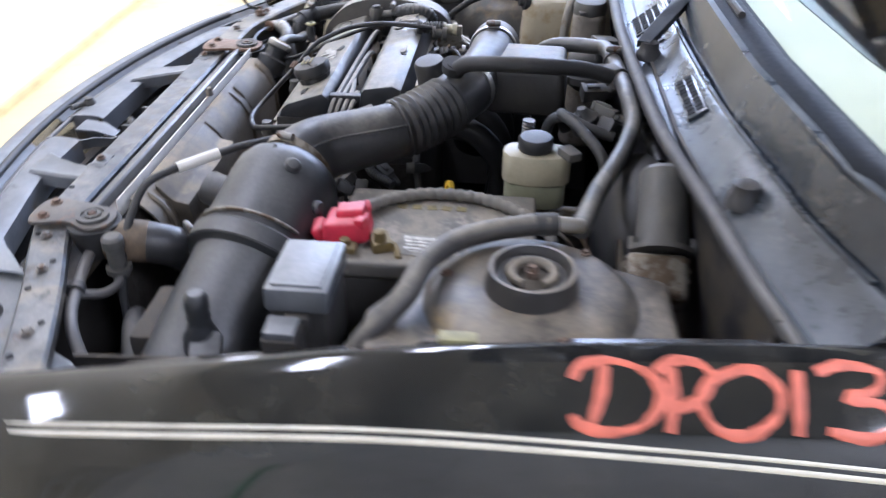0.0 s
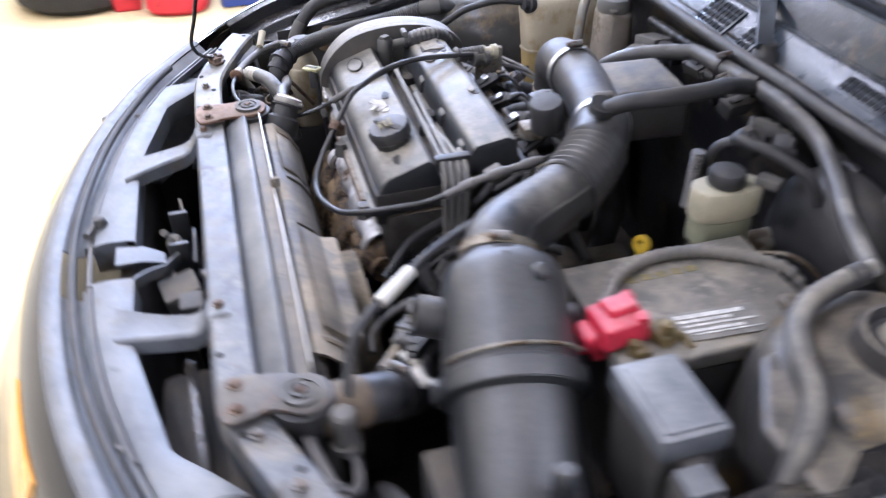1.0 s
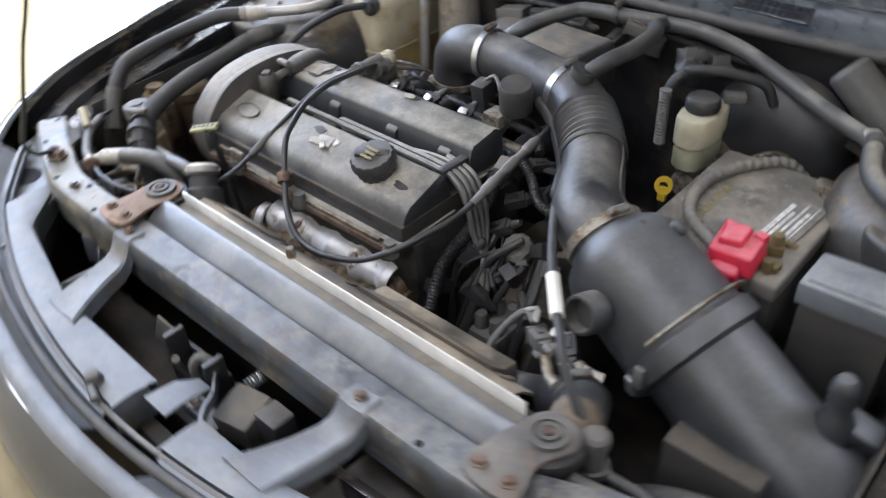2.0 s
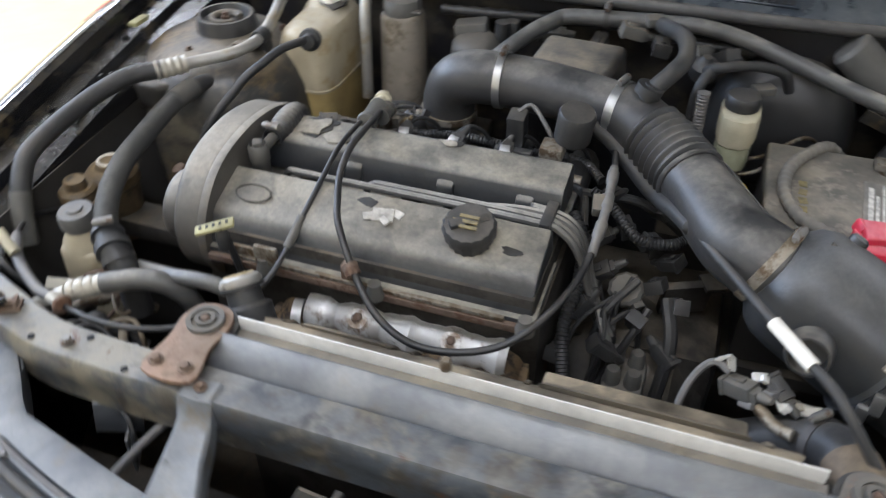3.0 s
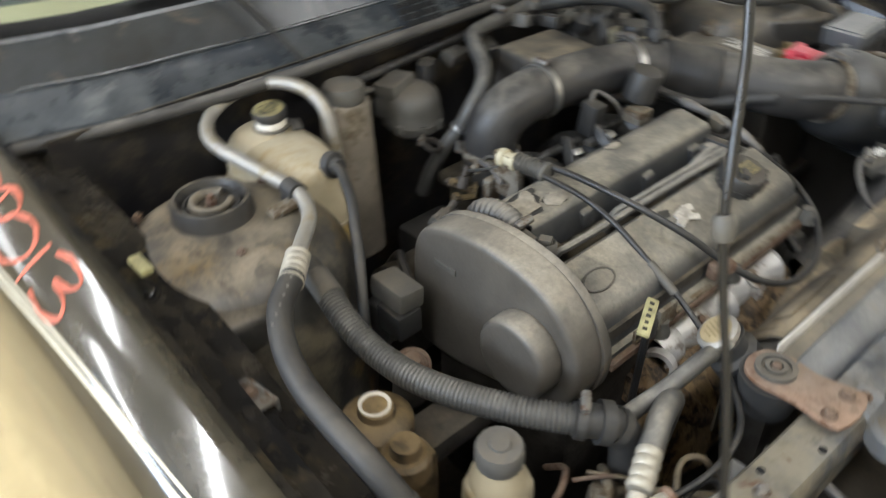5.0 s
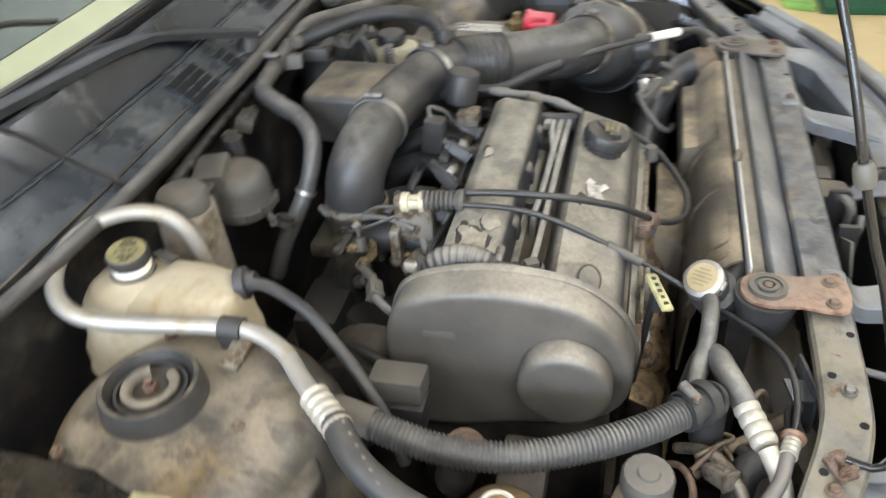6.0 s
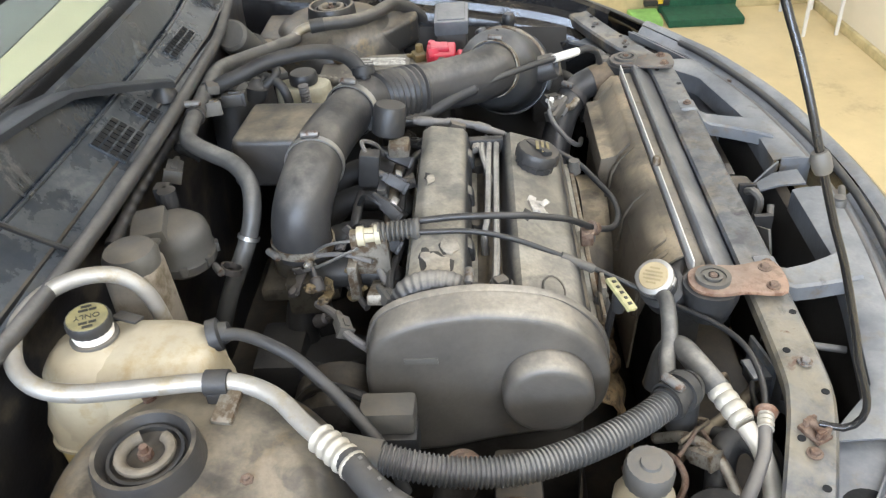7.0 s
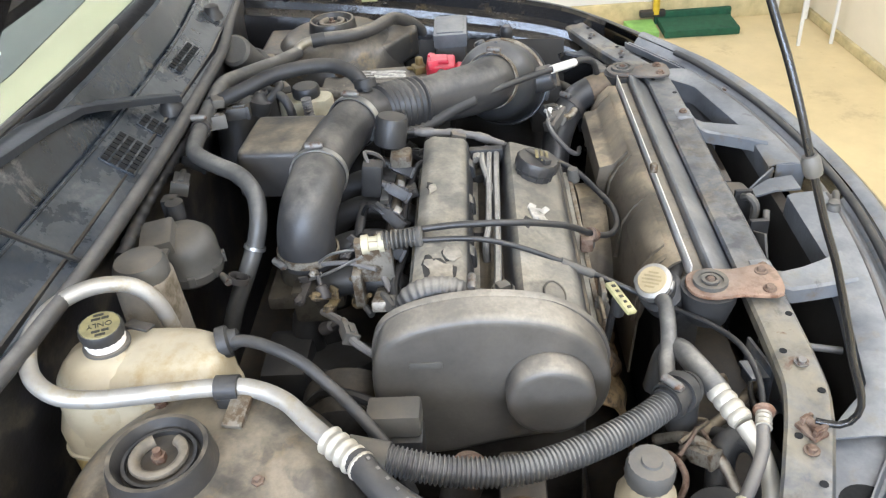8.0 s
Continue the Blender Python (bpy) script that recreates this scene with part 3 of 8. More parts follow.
# ---- the car ----
car = thing("car", (0, 0, 0), "black dusty saloon car with its bonnet open and grille removed", "car")
HALF = [(0.71, 0.92, 0.950), (0.708, 0.50, 0.932), (0.704, 0.30, 0.915), (0.70, 0.10, 0.890), (0.70, -0.10, 0.855), (0.695, -0.24, 0.826), (0.675, -0.325, 0.800), (0.63, -0.39, 0.782), (0.55, -0.455, 0.772), (0.45, -0.515, 0.766), (0.25, -0.578, 0.762), (0.0, -0.605, 0.760)]
RIM = spline(HALF + [(-x, y, z) for x, y, z in HALF[-2::-1]], 0.02)
SKIN = [(0.0, 0.0), (0.007, 0.001), (0.018, -0.003), (0.034, -0.012), (0.050, -0.022), (0.062, -0.031), (0.072, -0.042), (0.080, -0.055), (0.092, -0.082), (0.103, -0.12), (0.114, -0.18), (0.124, -0.27), (0.123, -0.40), (0.10, -0.56)]
NOSE_SKIN = [(0.0, -0.0015), (0.010, 0.0), (0.028, -0.009), (0.048, -0.028), (0.060, -0.050), (0.072, -0.080), (0.088, -0.12), (0.120, -0.17), (0.155, -0.22), (0.172, -0.29), (0.165, -0.42), (0.13, -0.56)]


def run(test):
    return [p for p in RIM if test(p)]


left_rim = run(lambda p: p.x > 0 and p.y > -0.315)
right_rim = run(lambda p: p.x < 0 and p.y > -0.315)
nose_rim = run(lambda p: p.y < -0.285)
outward = [(-o, z) for o, z in SKIN]
FENDER_SIDES = []
for name_, path in (("left", left_rim), ("right", right_rim)):
    f = part("fender", rail(path, outward, 0.002), PAINT if name_ == "left" else PAINTSHEEN, car, "glossy black front wing with pinstripe and orange marker writing" if name_ == "left" else "black front wing with a tan room reflection put in its colour, with pinstripe and marker writing")
    FENDER_SIDES.append(f)
nose_profile = [(-o, z) for o, z in NOSE_SKIN]
nose = part("nose_panel", rail(nose_rim, nose_profile, 0.002), PAINT, car, "glossy black bumper skin")
inner_lip = [(-0.001, -0.001), (0.010, -0.006), (0.013, -0.030), (0.040, -0.036), (0.045, -0.050), (0.075, -0.056), (0.082, -0.075), (0.088, -0.20), (0.09, -0.42)]
for path in (run(lambda p: p.x > 0 and p.y > -0.36), run(lambda p: p.x < 0 and p.y > -0.36)):
    part("inner_wing", rail(path, inner_lip, 0.002), APRON, car, "dark dusty inner wing with a folded rail")
for sx in (1, -1):
    for y in (0.33, 0.12, -0.06, -0.18):
        z = np.interp(y, (-0.24, -0.1, 0.1, 0.3, 0.5), (0.826, 0.855, 0.89, 0.915, 0.932))
        bolt(car, (sx * 0.672, y, z - 0.036), 0.006, APRON)
    part("wing_clip", box((sx * 0.664, 0.15, 0.875), (0.014, 0.034, 0.007), 0.002), LABELYEL, car, "small yellowed clip on the wing rail")


def skin_at(sx, y, arc):
    """A point on the wing's outer skin: arc metres down from its crest."""
    xs, zs = [o for o, _ in SKIN], [z for _, z in SKIN]
    acc = [0.0]
    for k in range(1, len(SKIN)):
        acc.append(acc[-1] + math.hypot(xs[k] - xs[k - 1], zs[k] - zs[k - 1]))
    crest = left_rim if sx > 0 else right_rim
    ys = sorted((p.y, abs(p.x), p.z) for p in crest)
    cx = np.interp(y, [q[0] for q in ys], [q[1] for q in ys])
    cz = np.interp(y, [q[0] for q in ys], [q[2] for q in ys])
    o, dz = np.interp(arc, acc, xs), np.interp(arc, acc, zs)
    o2, dz2 = np.interp(arc + 0.004, acc, xs), np.interp(arc + 0.004, acc, zs)
    normal = Vector((-(dz2 - dz) * sx, 0, o2 - o)).normalized()
    return Vector((sx * (cx + o), y, cz + dz)), normal


def ribbon(points, width, sx, lift=0.0016, brush=True):
    """A painted stroke on the wing: points are (y, arc)."""
    bm = bmesh.new()
    line = spline([(y, a, 0) for y, a in points], 0.004)
    rows = []
    for i, p in enumerate(line):
        t = (line[min(i + 1, len(line) - 1)] - line[max(i - 1, 0)]).normalized()
        side = Vector((-t.y, t.x, 0))
        w = width * (0.44 + 0.12 * math.sin(i * 0.37) + 0.05 * math.sin(i * 1.7)) if brush else width * 0.4
        pts = []
        for k in (-1, -0.33, 0.33, 1):
            q, nrm = skin_at(sx, p.x + side.x * w * k, max(0.0, p.y + side.y * w * k))
            pts.append(bm.verts.new(q + nrm * (lift if abs(k) < 1 else lift * 0.35)))
        rows.append(pts)
    for a, b in zip(rows, rows[1:]):
        for k in range(3):
            bm.faces.new((a[k], a[k + 1], b[k + 1], b[k]))
    return bm


# handwriting: strokes in a letter box, x to the right and y down, one unit high
GLYPHS = {
    "D": [[(0.30, 0.08), (0.26, 0.50), (0.14, 0.98)], [(-0.06, 0.28), (0.05, 0.06), (0.40, 0.0), (0.80, 0.20), (0.93, 0.55), (0.72, 0.90), (0.35, 1.0), (0.05, 0.92), (-0.05, 0.78)]],
    "P": [[(0.18, 0.10), (0.20, 0.50), (0.16, 1.0)], [(-0.02, 0.16), (0.20, 0.0), (0.52, 0.02), (0.72, 0.22), (0.62, 0.48), (0.36, 0.64), (0.2, 0.66)]],
    "0": [[(0.45, 0.12), (0.12, 0.30), (0.02, 0.62), (0.20, 0.95), (0.55, 1.0), (0.85, 0.72), (0.88, 0.38), (0.66, 0.14), (0.42, 0.12)]],
    "1": [[(0.22, 0.12), (0.20, 0.5), (0.18, 1.0)]],
    "3": [[(0.0, 0.14), (0.30, 0.02), (0.68, 0.12), (0.62, 0.36), (0.30, 0.48), (0.68, 0.56), (0.80, 0.82), (0.50, 1.0), (0.08, 0.92)]],
}
for fender, sx, start, step, scale in ((FENDER_SIDES[0], 1, 0.246, 1, 1.0), (FENDER_SIDES[1], -1, 0.405, -1, 1.18)):
    for ch, at, wide in (("D", 0.003, 0.068), ("P", 0.063, 0.056), ("0", 0.093, 0.066), ("1", 0.154, 0.050), ("3", 0.178, 0.066)):
        strokes = [ribbon([(start + step * (at + gx * wide) * scale, 0.017 + gy * 0.056) for gx, gy in st], 0.0086 if sx > 0 else 0.0062, sx) for st in GLYPHS[ch]]
        part("marker_letter", join(*strokes), MARKER, fender, "orange marker-pen character " + ch)
    for k, off in enumerate((0.0, 0.0075)):
        pts = [(y, 0.050 + 0.047 * (y + 0.24) / 0.73 + off) for y in (-0.29, -0.2, -0.1, 0.0, 0.1, 0.2, 0.3, 0.4, 0.5, 0.65, 0.85)]
        part("pinstripe", ribbon(pts, 0.0058 if k else 0.0044, sx, 0.0012, False), STRIPE, fender, "thin cream pinstripe")

# front header panel, seal and corner plates
front_path = run(lambda p: p.y < -0.40)
CHANNEL = [(0.002, -0.004), (0.010, -0.010), (0.018, -0.018), (0.026, -0.018), (0.029, -0.007), (0.034, -0.006), (0.036, -0.016), (0.040, -0.016), (0.043, -0.003)]
header = part("front_header", rail([p for p in front_path if p.x > 0.088], CHANNEL, 0.002), HEADER, car, "pale grey pressed channel of the front header")
part("header_channel", rail([p for p in front_path if p.x < 0.004], CHANNEL, 0.002), HEADER, header, "pale grey pressed channel, second length")
part("header_lip", rail(front_path, [(0.003, -0.001), (-0.003, 0.0022), (-0.010, 0.0030), (-0.018, 0.0005), (-0.022, -0.004)], 0.0015), HEADER, header, "dull grey outer lip of the header")
INNER = ((0.0, -0.512), (0.20, -0.510), (0.250, -0.500), (0.385, -0.468), (0.396, -0.460), (0.425, -0.430), (0.463, -0.396))


def header_piece(xs):
    rows = []
    rim = sorted((p.x, p.y, p.z) for p in front_path)
    for x in xs:
        y0 = float(np.interp(x, [p[0] for p in rim], [p[1] for p in rim]))
        z0 = float(np.interp(x, [p[0] for p in rim], [p[2] for p in rim]))
        yi = float(np.interp(abs(x), [q[0] for q in INNER], [q[1] for q in INNER]))
        ya = min(y0 + 0.041, yi - 0.01)
        rows.append([(x, ya, z0 - 0.003), (x, ya + (yi - ya) * 0.35, z0 - 0.001), (x, ya + (yi - ya) * 0.85, z0 - 0.003), (x, yi, z0 - 0.006), (x, yi + 0.001, z0 - 0.040)])
    return sheet(rows, 0.002)


for xs in ([0.088 + 0.0156 * k for k in range(25)], [-0.462 + 0.0155 * k for k in range(31)]):
    part("header_plate", header_piece(xs), HEADER, header, "flat pale grey header plate")
for bx in (0.088, 0.002):
    part("end_fold", box((bx, -0.545, 0.735), (0.003, 0.045, 0.044), 0.001), HEADER, header)
part("rubber_stop", join(lathe([(0.010, 0), (0.010, 0.005), (0.0075, 0.009), (0.008, 0.013), (0.003, 0.015)], (-0.045, -0.558, 0.757), segs=18), tube([(-0.035, -0.566, 0.762), (-0.012, -0.573, 0.764)], 0.005, 10, 0.01)), CONNECT, header, "small grey bonnet stop")
part("brace", sheet([[(0.025, -0.458, 0.742), (0.025, -0.458, 0.726)], [(0.050, -0.478, 0.742), (0.050, -0.478, 0.726)], [(0.068, -0.500, 0.750), (0.068, -0.500, 0.734)], [(0.088, -0.520, 0.752), (0.088, -0.520, 0.736)]], 0.003), HEADER, header, "wavy grey brace to the latch")
seal_path = [p + Vector((0, 0.018, 0.004)) for p in run(lambda p: p.y < -0.47)]
part("bonnet_seal", sweep(bmesh.new(), seal_path, 0.006, 10), RUBBER, car, "thin black rubber bonnet seal")
wire_path = [p + Vector((0, 0.036, -0.008)) for p in run(lambda p: p.y < -0.53)]
part("pull_cable", sweep(bmesh.new(), wire_path, 0.0035, 8), WIRE, car, "grey bonnet release cable in the header channel")
for sx in (1, -1):
    plate = rounded([(sx * 0.437, -0.478), (sx * 0.437, -0.415), (sx * 0.50, -0.375), (sx * 0.565, -0.325), (sx * 0.615, -0.25), (sx * 0.668, -0.27), (sx * 0.650, -0.345), (sx * 0.60, -0.400), (sx * 0.52, -0.455)], 3)
    if sx < 0:
        plate = plate[::-1]
    part("corner_plate", prism(plate, 0.746, 0.752, 0.002), HEADER, car, "flat grey plate over the headlamp")
    # the hole's darkness is a black disc on the uncut plate
    part("hole_disc", lathe([(0.026, 0), (0.026, 0.0006)], (sx * 0.535, -0.412, 0.7521), segs=24), HOLESHADE, car, "flat black disc for the shade in a round access hole")
    bolt(car, (sx * 0.47, -0.462, 0.752), 0.0045)
    bolt(car, (sx * 0.61, -0.33, 0.752), 0.0045)
    # header stays
    stay = []
    for sy, sz, cx, hw in ((-0.394, 0.7915, 0.217, 0.019), (-0.410, 0.793, 0.217, 0.020), (-0.419, 0.790, 0.217, 0.020), (-0.425, 0.780, 0.216, 0.019), (-0.431, 0.772, 0.214, 0.019), (-0.442, 0.767, 0.211, 0.020), (-0.470, 0.765, 0.203, 0.022), (-0.500, 0.764, 0.192, 0.026), (-0.528, 0.763, 0.180, 0.032)):
        stay.append(((sx * (cx - hw), sy, sz), (sx * (cx + hw), sy, sz)))
    rows = [[(a[0] - sx * 0.003, a[1], a[2] - 0.020), (a[0], a[1], a[2] - 0.003), (a[0] + sx * 0.004, a[1], a[2]), ((a[0] + b[0]) / 2, a[1], a[2] - 0.0025), (b[0] - sx * 0.004, b[1], b[2]), (b[0], b[1], b[2] - 0.003), (b[0] + sx * 0.003, b[1], b[2] - 0.020)] for a, b in stay]
    part("header_stay", sheet(rows, 0.002), HEADER, car, "bent grey stay bracket")
    bolt(car, (sx * 0.217, -0.406, 0.793), 0.0045, RUST)
    part("headlamp", prism([(sx * 0.42, -0.585), (sx * 0.66, -0.40), (sx * 0.63, -0.36), (sx * 0.40, -0.51)][::sx], 0.60, 0.742, 0.006), CLEAR, car, "dull clear headlamp unit")
    bolt(car, (sx * 0.37, -0.516, 0.757), 0.004)


def nose_at(x, d, out=0.0):
    """A point on the nose skin, d outward from its crest."""
    pts = sorted((p.x, p.y, p.z) for p in nose_rim)
    xs = [p[0] for p in pts]
    y, z = np.interp(x, xs, [p[1] for p in pts]), np.interp(x, xs, [p[2] for p in pts])
    slope = (np.interp(x + 0.02, xs, [p[1] for p in pts]) - np.interp(x - 0.02, xs, [p[1] for p in pts])) / 0.04
    n = Vector((slope, -1, 0)).normalized()
    return Vector((x, y, z)) + n * (d + out) + Vector((0, 0, np.interp(d, [q[0] for q in NOSE_SKIN], [q[1] for q in NOSE_SKIN]) + out * 0.6))


for sx in (1, -1):
    rows = [[nose_at(sx * (0.185 + 0.155 * k / 7), d, 0.003) for d in (0.056, 0.064, 0.074, 0.084)] for k in range(8)]
    part("turn_lamp", sheet(rows, 0.004), AMBER, car, "bright amber turn-signal lens")

# slam panel (radiator support)
SUP = spline([(-0.606, -0.321, 0.788), (-0.565, -0.341, 0.788), (-0.505, -0.364, 0.788), (-0.44, -0.386, 0.788), (-0.38, -0.395, 0.788), (-0.20, -0.398, 0.788), (0.0, -0.398, 0.788), (0.20, -0.398, 0.788), (0.36, -0.396, 0.788), (0.41, -0.384, 0.788), (0.505, -0.343, 0.788), (0.565, -0.319, 0.788), (0.613, -0.301, 0.788), (0.668, -0.280, 0.790)], 0.015)
support = part("slam_panel", rail(SUP, [(-0.022, -0.020), (-0.024, -0.003), (-0.021, 0.001), (-0.008, 0.002), (0.002, 0.000), (0.011, 0.002), (0.018, 0.001), (0.022, -0.004), (0.0245, -0.024), (0.021, -0.040), (0.022, -0.056)], 0.002), SUPPORT, car, "grey-blue pressed-steel slam panel, dusty with rust spots")
for i, p in enumerate(SUP):
    if i % 4 == 1 and abs(p.x) > 0.29:
        off = 0.012 * (-1) ** (i // 4)
        # black disc in place of the shade in a drilled hole
        part("hole", lathe([(0.0040, 0), (0.0040, 0.0006)], p + Vector((0, off, 0.0022)), segs=14), HOLESHADE, support)
for bx, by in ((-0.383, -0.396), (-0.5, -0.366), (0.49, -0.349), (0.42, -0.381), (0.60, -0.306)):
    bolt(support, (bx, by, 0.791), 0.005, RUST if bx < -0.45 else BOLT)
part("rod_pivot", join(box((-0.476, -0.374, 0.7925), (0.026, 0.018, 0.005), 0.0015, (0, 0, 28)), box((-0.484, -0.378, 0.798), (0.004, 0.016, 0.014), 0.001, (0, 0, 28)), box((-0.468, -0.371, 0.797), (0.004, 0.014, 0.012), 0.001, (0, 8, 28)), lathe([(0.004, -0.012), (0.004, 0.012)], (-0.476, -0.375, 0.799), (1, 0.4, 0), 10)), RUST, car, "rusty prop-rod pivot bracket")
latch = part("bonnet_latch", box((-0.018, -0.440, 0.690), (0.085, 0.006, 0.06), 0.002), CABLE, car, "black steel bonnet latch")
part("side_plate", box((-0.055, -0.456, 0.715), (0.008, 0.026, 0.075), 0.002), CABLE, latch)
part("side_plate", box((0.024, -0.456, 0.712), (0.008, 0.026, 0.085), 0.002), CABLE, latch)
part("base_shelf", box((-0.018, -0.458, 0.650), (0.09, 0.042, 0.02), 0.004), HEADER, latch)
part("latch_hook", join(tube([(0.0, -0.462, 0.69), (0.0, -0.469, 0.735), (0.006, -0.460, 0.752), (0.018, -0.454, 0.745)], 0.006, 8), tube([(-0.03, -0.458, 0.68), (-0.034, -0.472, 0.725), (-0.02, -0.477, 0.745)], 0.005, 8)), CONNECT, latch, "worn steel latch hook")
part("latch_spring", tube([Vector((0.045 + 0.007 * math.cos(a), -0.435 + 0.004 * a / 6.283, 0.71 + 0.007 * math.sin(a))) for a in (k * 0.6 for k in range(64))], 0.0014, 6, 0.003), STEEL, latch)
part("latch_plate", box((-0.085, -0.452, 0.725), (0.035, 0.004, 0.045), 0.001, (0, 25, 10)), CONNECT, latch, "perforated grey bracket")
part("latch_block", box((0.075, -0.458, 0.70), (0.05, 0.05, 0.05), 0.006, (10, 0, 12)), CONNECT, latch)
part("hood_switch", box((0.115, -0.447, 0.705), (0.035, 0.03, 0.045), 0.004), PLASTIC, latch)
bolt(latch, (-0.02, -0.472, 0.668), 0.006)
part("latch_stay", box((0.03, -0.452, 0.58), (0.05, 0.02, 0.18), 0.004), APRON, car)
part("header_tongue", sheet([[(0.015, -0.535, 0.757), (0.055, -0.535, 0.757)], [(0.018, -0.50, 0.754), (0.052, -0.50, 0.754)], [(0.024, -0.475, 0.742), (0.046, -0.475, 0.742)]], 0.003), HEADER, car, "pale grey tongue of the header")
part("front_duct", box((0.30, -0.44, 0.60), (0.22, 0.11, 0.16), 0.02), DARK, car)
part("lamp_bracket", join(box((-0.338, -0.408, 0.700), (0.050, 0.003, 0.055), 0.001, (8, 12, 28)), box((-0.318, -0.420, 0.675), (0.003, 0.030, 0.050), 0.001, (0, 0, 28))), HEADER, car, "bent grey bracket behind the headlamp")
part("lamp_rod", tube([(-0.268, -0.396, 0.722), (-0.280, -0.440, 0.720), (-0.288, -0.488, 0.716)], 0.0045, 10, 0.02), WIRE, car, "grey rod across the lamp opening")
part("lamp_wire", tube([(-0.35, -0.40, 0.70), (-0.325, -0.412, 0.724), (-0.305, -0.425, 0.716), (-0.30, -0.44, 0.68)], 0.003, 8), CABLE, car)
part("cross_strut", box((0.33, -0.445, 0.715), (0.20, 0.012, 0.03), 0.003, (0, 0, 4)), APRON, car, "dark cross strut")

MOUNTRUB = mat("mount_rubber", (0.028, 0.027, 0.026), 0.36, dust=0.9, dustcol=(0.20, 0.17, 0.125))
DIRTRING = mat("dirty_washer", (0.11, 0.094, 0.070), 0.7, var=0.4, scale=50, dust=0.6, dustcol=(0.26, 0.22, 0.16))
# strut towers, firewall, bay floor
for sx in (1, -1):
    if sx > 0:
        dome = lathe([(r * 0.86, h) for r, h in ((0.165, 0.60), (0.160, 0.72), (0.152, 0.79), (0.138, 0.826), (0.120, 0.843))] + [(0.090, 0.852), (0.060, 0.855), (0.045, 0.855)], (0.55, 0.215, 0), segs=48)
    else:
        dome = loft([(h, -0.55, cy, r, r, 2) for h, cy, r in ((0.60, 0.185, 0.155), (0.72, 0.185, 0.150), (0.79, 0.186, 0.141), (0.815, 0.187, 0.131), (0.832, 0.188, 0.119), (0.842, 0.190, 0.108), (0.849, 0.195, 0.093), (0.853, 0.205, 0.072), (0.855, 0.214, 0.048))], 48)
    tower = part("strut_tower", dome, BAY, car, "domed strut tower, grey with dust and rust stains")
    mount = part("strut_mount", lathe([(0.050, 0.850), (0.0475, 0.857), (0.0455, 0.872), (0.0435, 0.877), (0.0395, 0.877), (0.0370, 0.871), (0.034, 0.864), (0.029, 0.862)], (sx * 0.55, 0.215, 0), segs=40), MOUNTRUB, tower, "black rubber strut top mount")
    arc = [Vector((sx * 0.55 + 0.021 * math.cos(a), 0.215 + 0.021 * math.sin(a), 0.870)) for a in (0.5 + k * 0.22 for k in range(25))]
    part("mount_ring", sweep(bmesh.new(), arc, 0.0055, 10, squash=0.8), DIRTRING, tower, "open dusty washer ring")
    part("mount_step", ring((sx * 0.55, 0.215, 0.863), (0, 0, 1), 0.0325, 0.0295, 0.007), RUBBER, tower)
    part("mount_well", lathe([(0.0360, 0.0), (0.0360, 0.004), (0.012, 0.0045)], (sx * 0.55, 0.215, 0.8605), segs=30), DARK, tower)
    part("strut_nut", join(lathe([(0.0065, 0.866), (0.0065, 0.873)], (sx * 0.55, 0.215, 0), segs=6), lathe([(0.0038, 0.873), (0.0038, 0.879)], (sx * 0.55, 0.215, 0), segs=10)), RUST, tower, "rusty centre nut and stud")
    for a in (20, 140, 260):
        q = Vector((sx * 0.55 + 0.088 * math.cos(radians(a)), 0.215 + 0.088 * math.sin(radians(a)), 0.851))
        part("mount_stud", join(lathe([(0.006, -0.004), (0.006, 0.003)], q, segs=6), lathe([(0.003, 0.003), (0.003, 0.006)], q, segs=8)), RUST, tower)
    part("tower_shelf", prism([(sx * 0.682, 0.06), (sx * 0.682, 0.36 if sx > 0 else 0.285), (sx * 0.50, 0.36 if sx > 0 else 0.270), (sx * 0.455, 0.24), (sx * 0.50, 0.10), (sx * 0.58, 0.05)][::-sx], 0.78, 0.836 if sx > 0 else 0.826, 0.010, segs=3), BAY, tower, "dusty brown shelf between tower and wing")
    part("inner_panel", sheet([[(sx * 0.62, -0.25, 0.78), (sx * 0.62, 0.10, 0.80), (sx * 0.64, 0.36, 0.84)], [(sx * 0.60, -0.25, 0.60), (sx * 0.58, 0.10, 0.62), (sx * 0.58, 0.36, 0.65)], [(sx * 0.50, -0.25, 0.40), (sx * 0.48, 0.10, 0.40), (sx * 0.48, 0.36, 0.40)]], 0.003), DARK, car)
part("bulkhead", sheet([[(-0.66, 0.40, 0.915), (-0.3, 0.385, 0.918), (0.0, 0.380, 0.920), (0.3, 0.385, 0.918), (0.66, 0.42, 0.915)], [(-0.66, 0.41, 0.70), (-0.3, 0.40, 0.70), (0.0, 0.40, 0.70), (0.3, 0.40, 0.70), (0.66, 0.42, 0.70)], [(-0.66, 0.42, 0.36), (-0.3, 0.42, 0.36), (0.0, 0.42, 0.36), (0.3, 0.42, 0.36), (0.66, 0.42, 0.36)]], 0.004), BULK, car, "dark dusty bulkhead")
part("undertray", box((0, -0.06, 0.34), (1.36, 1.0, 0.02), 0.004), DARK, car)
for sx in (1, -1):
    part("arch_liner", box((sx * 0.684, -0.30, 0.44), (0.012, 0.42, 0.24), 0.003), DARK, car, "black plastic arch liner")
part("front_crossmember", box((0, -0.40, 0.45), (1.1, 0.10, 0.14), 0.02), DARK, car)
part("grille_backing", box((0, -0.535, 0.48), (1.0, 0.02, 0.44), 0.004), DARK, car)
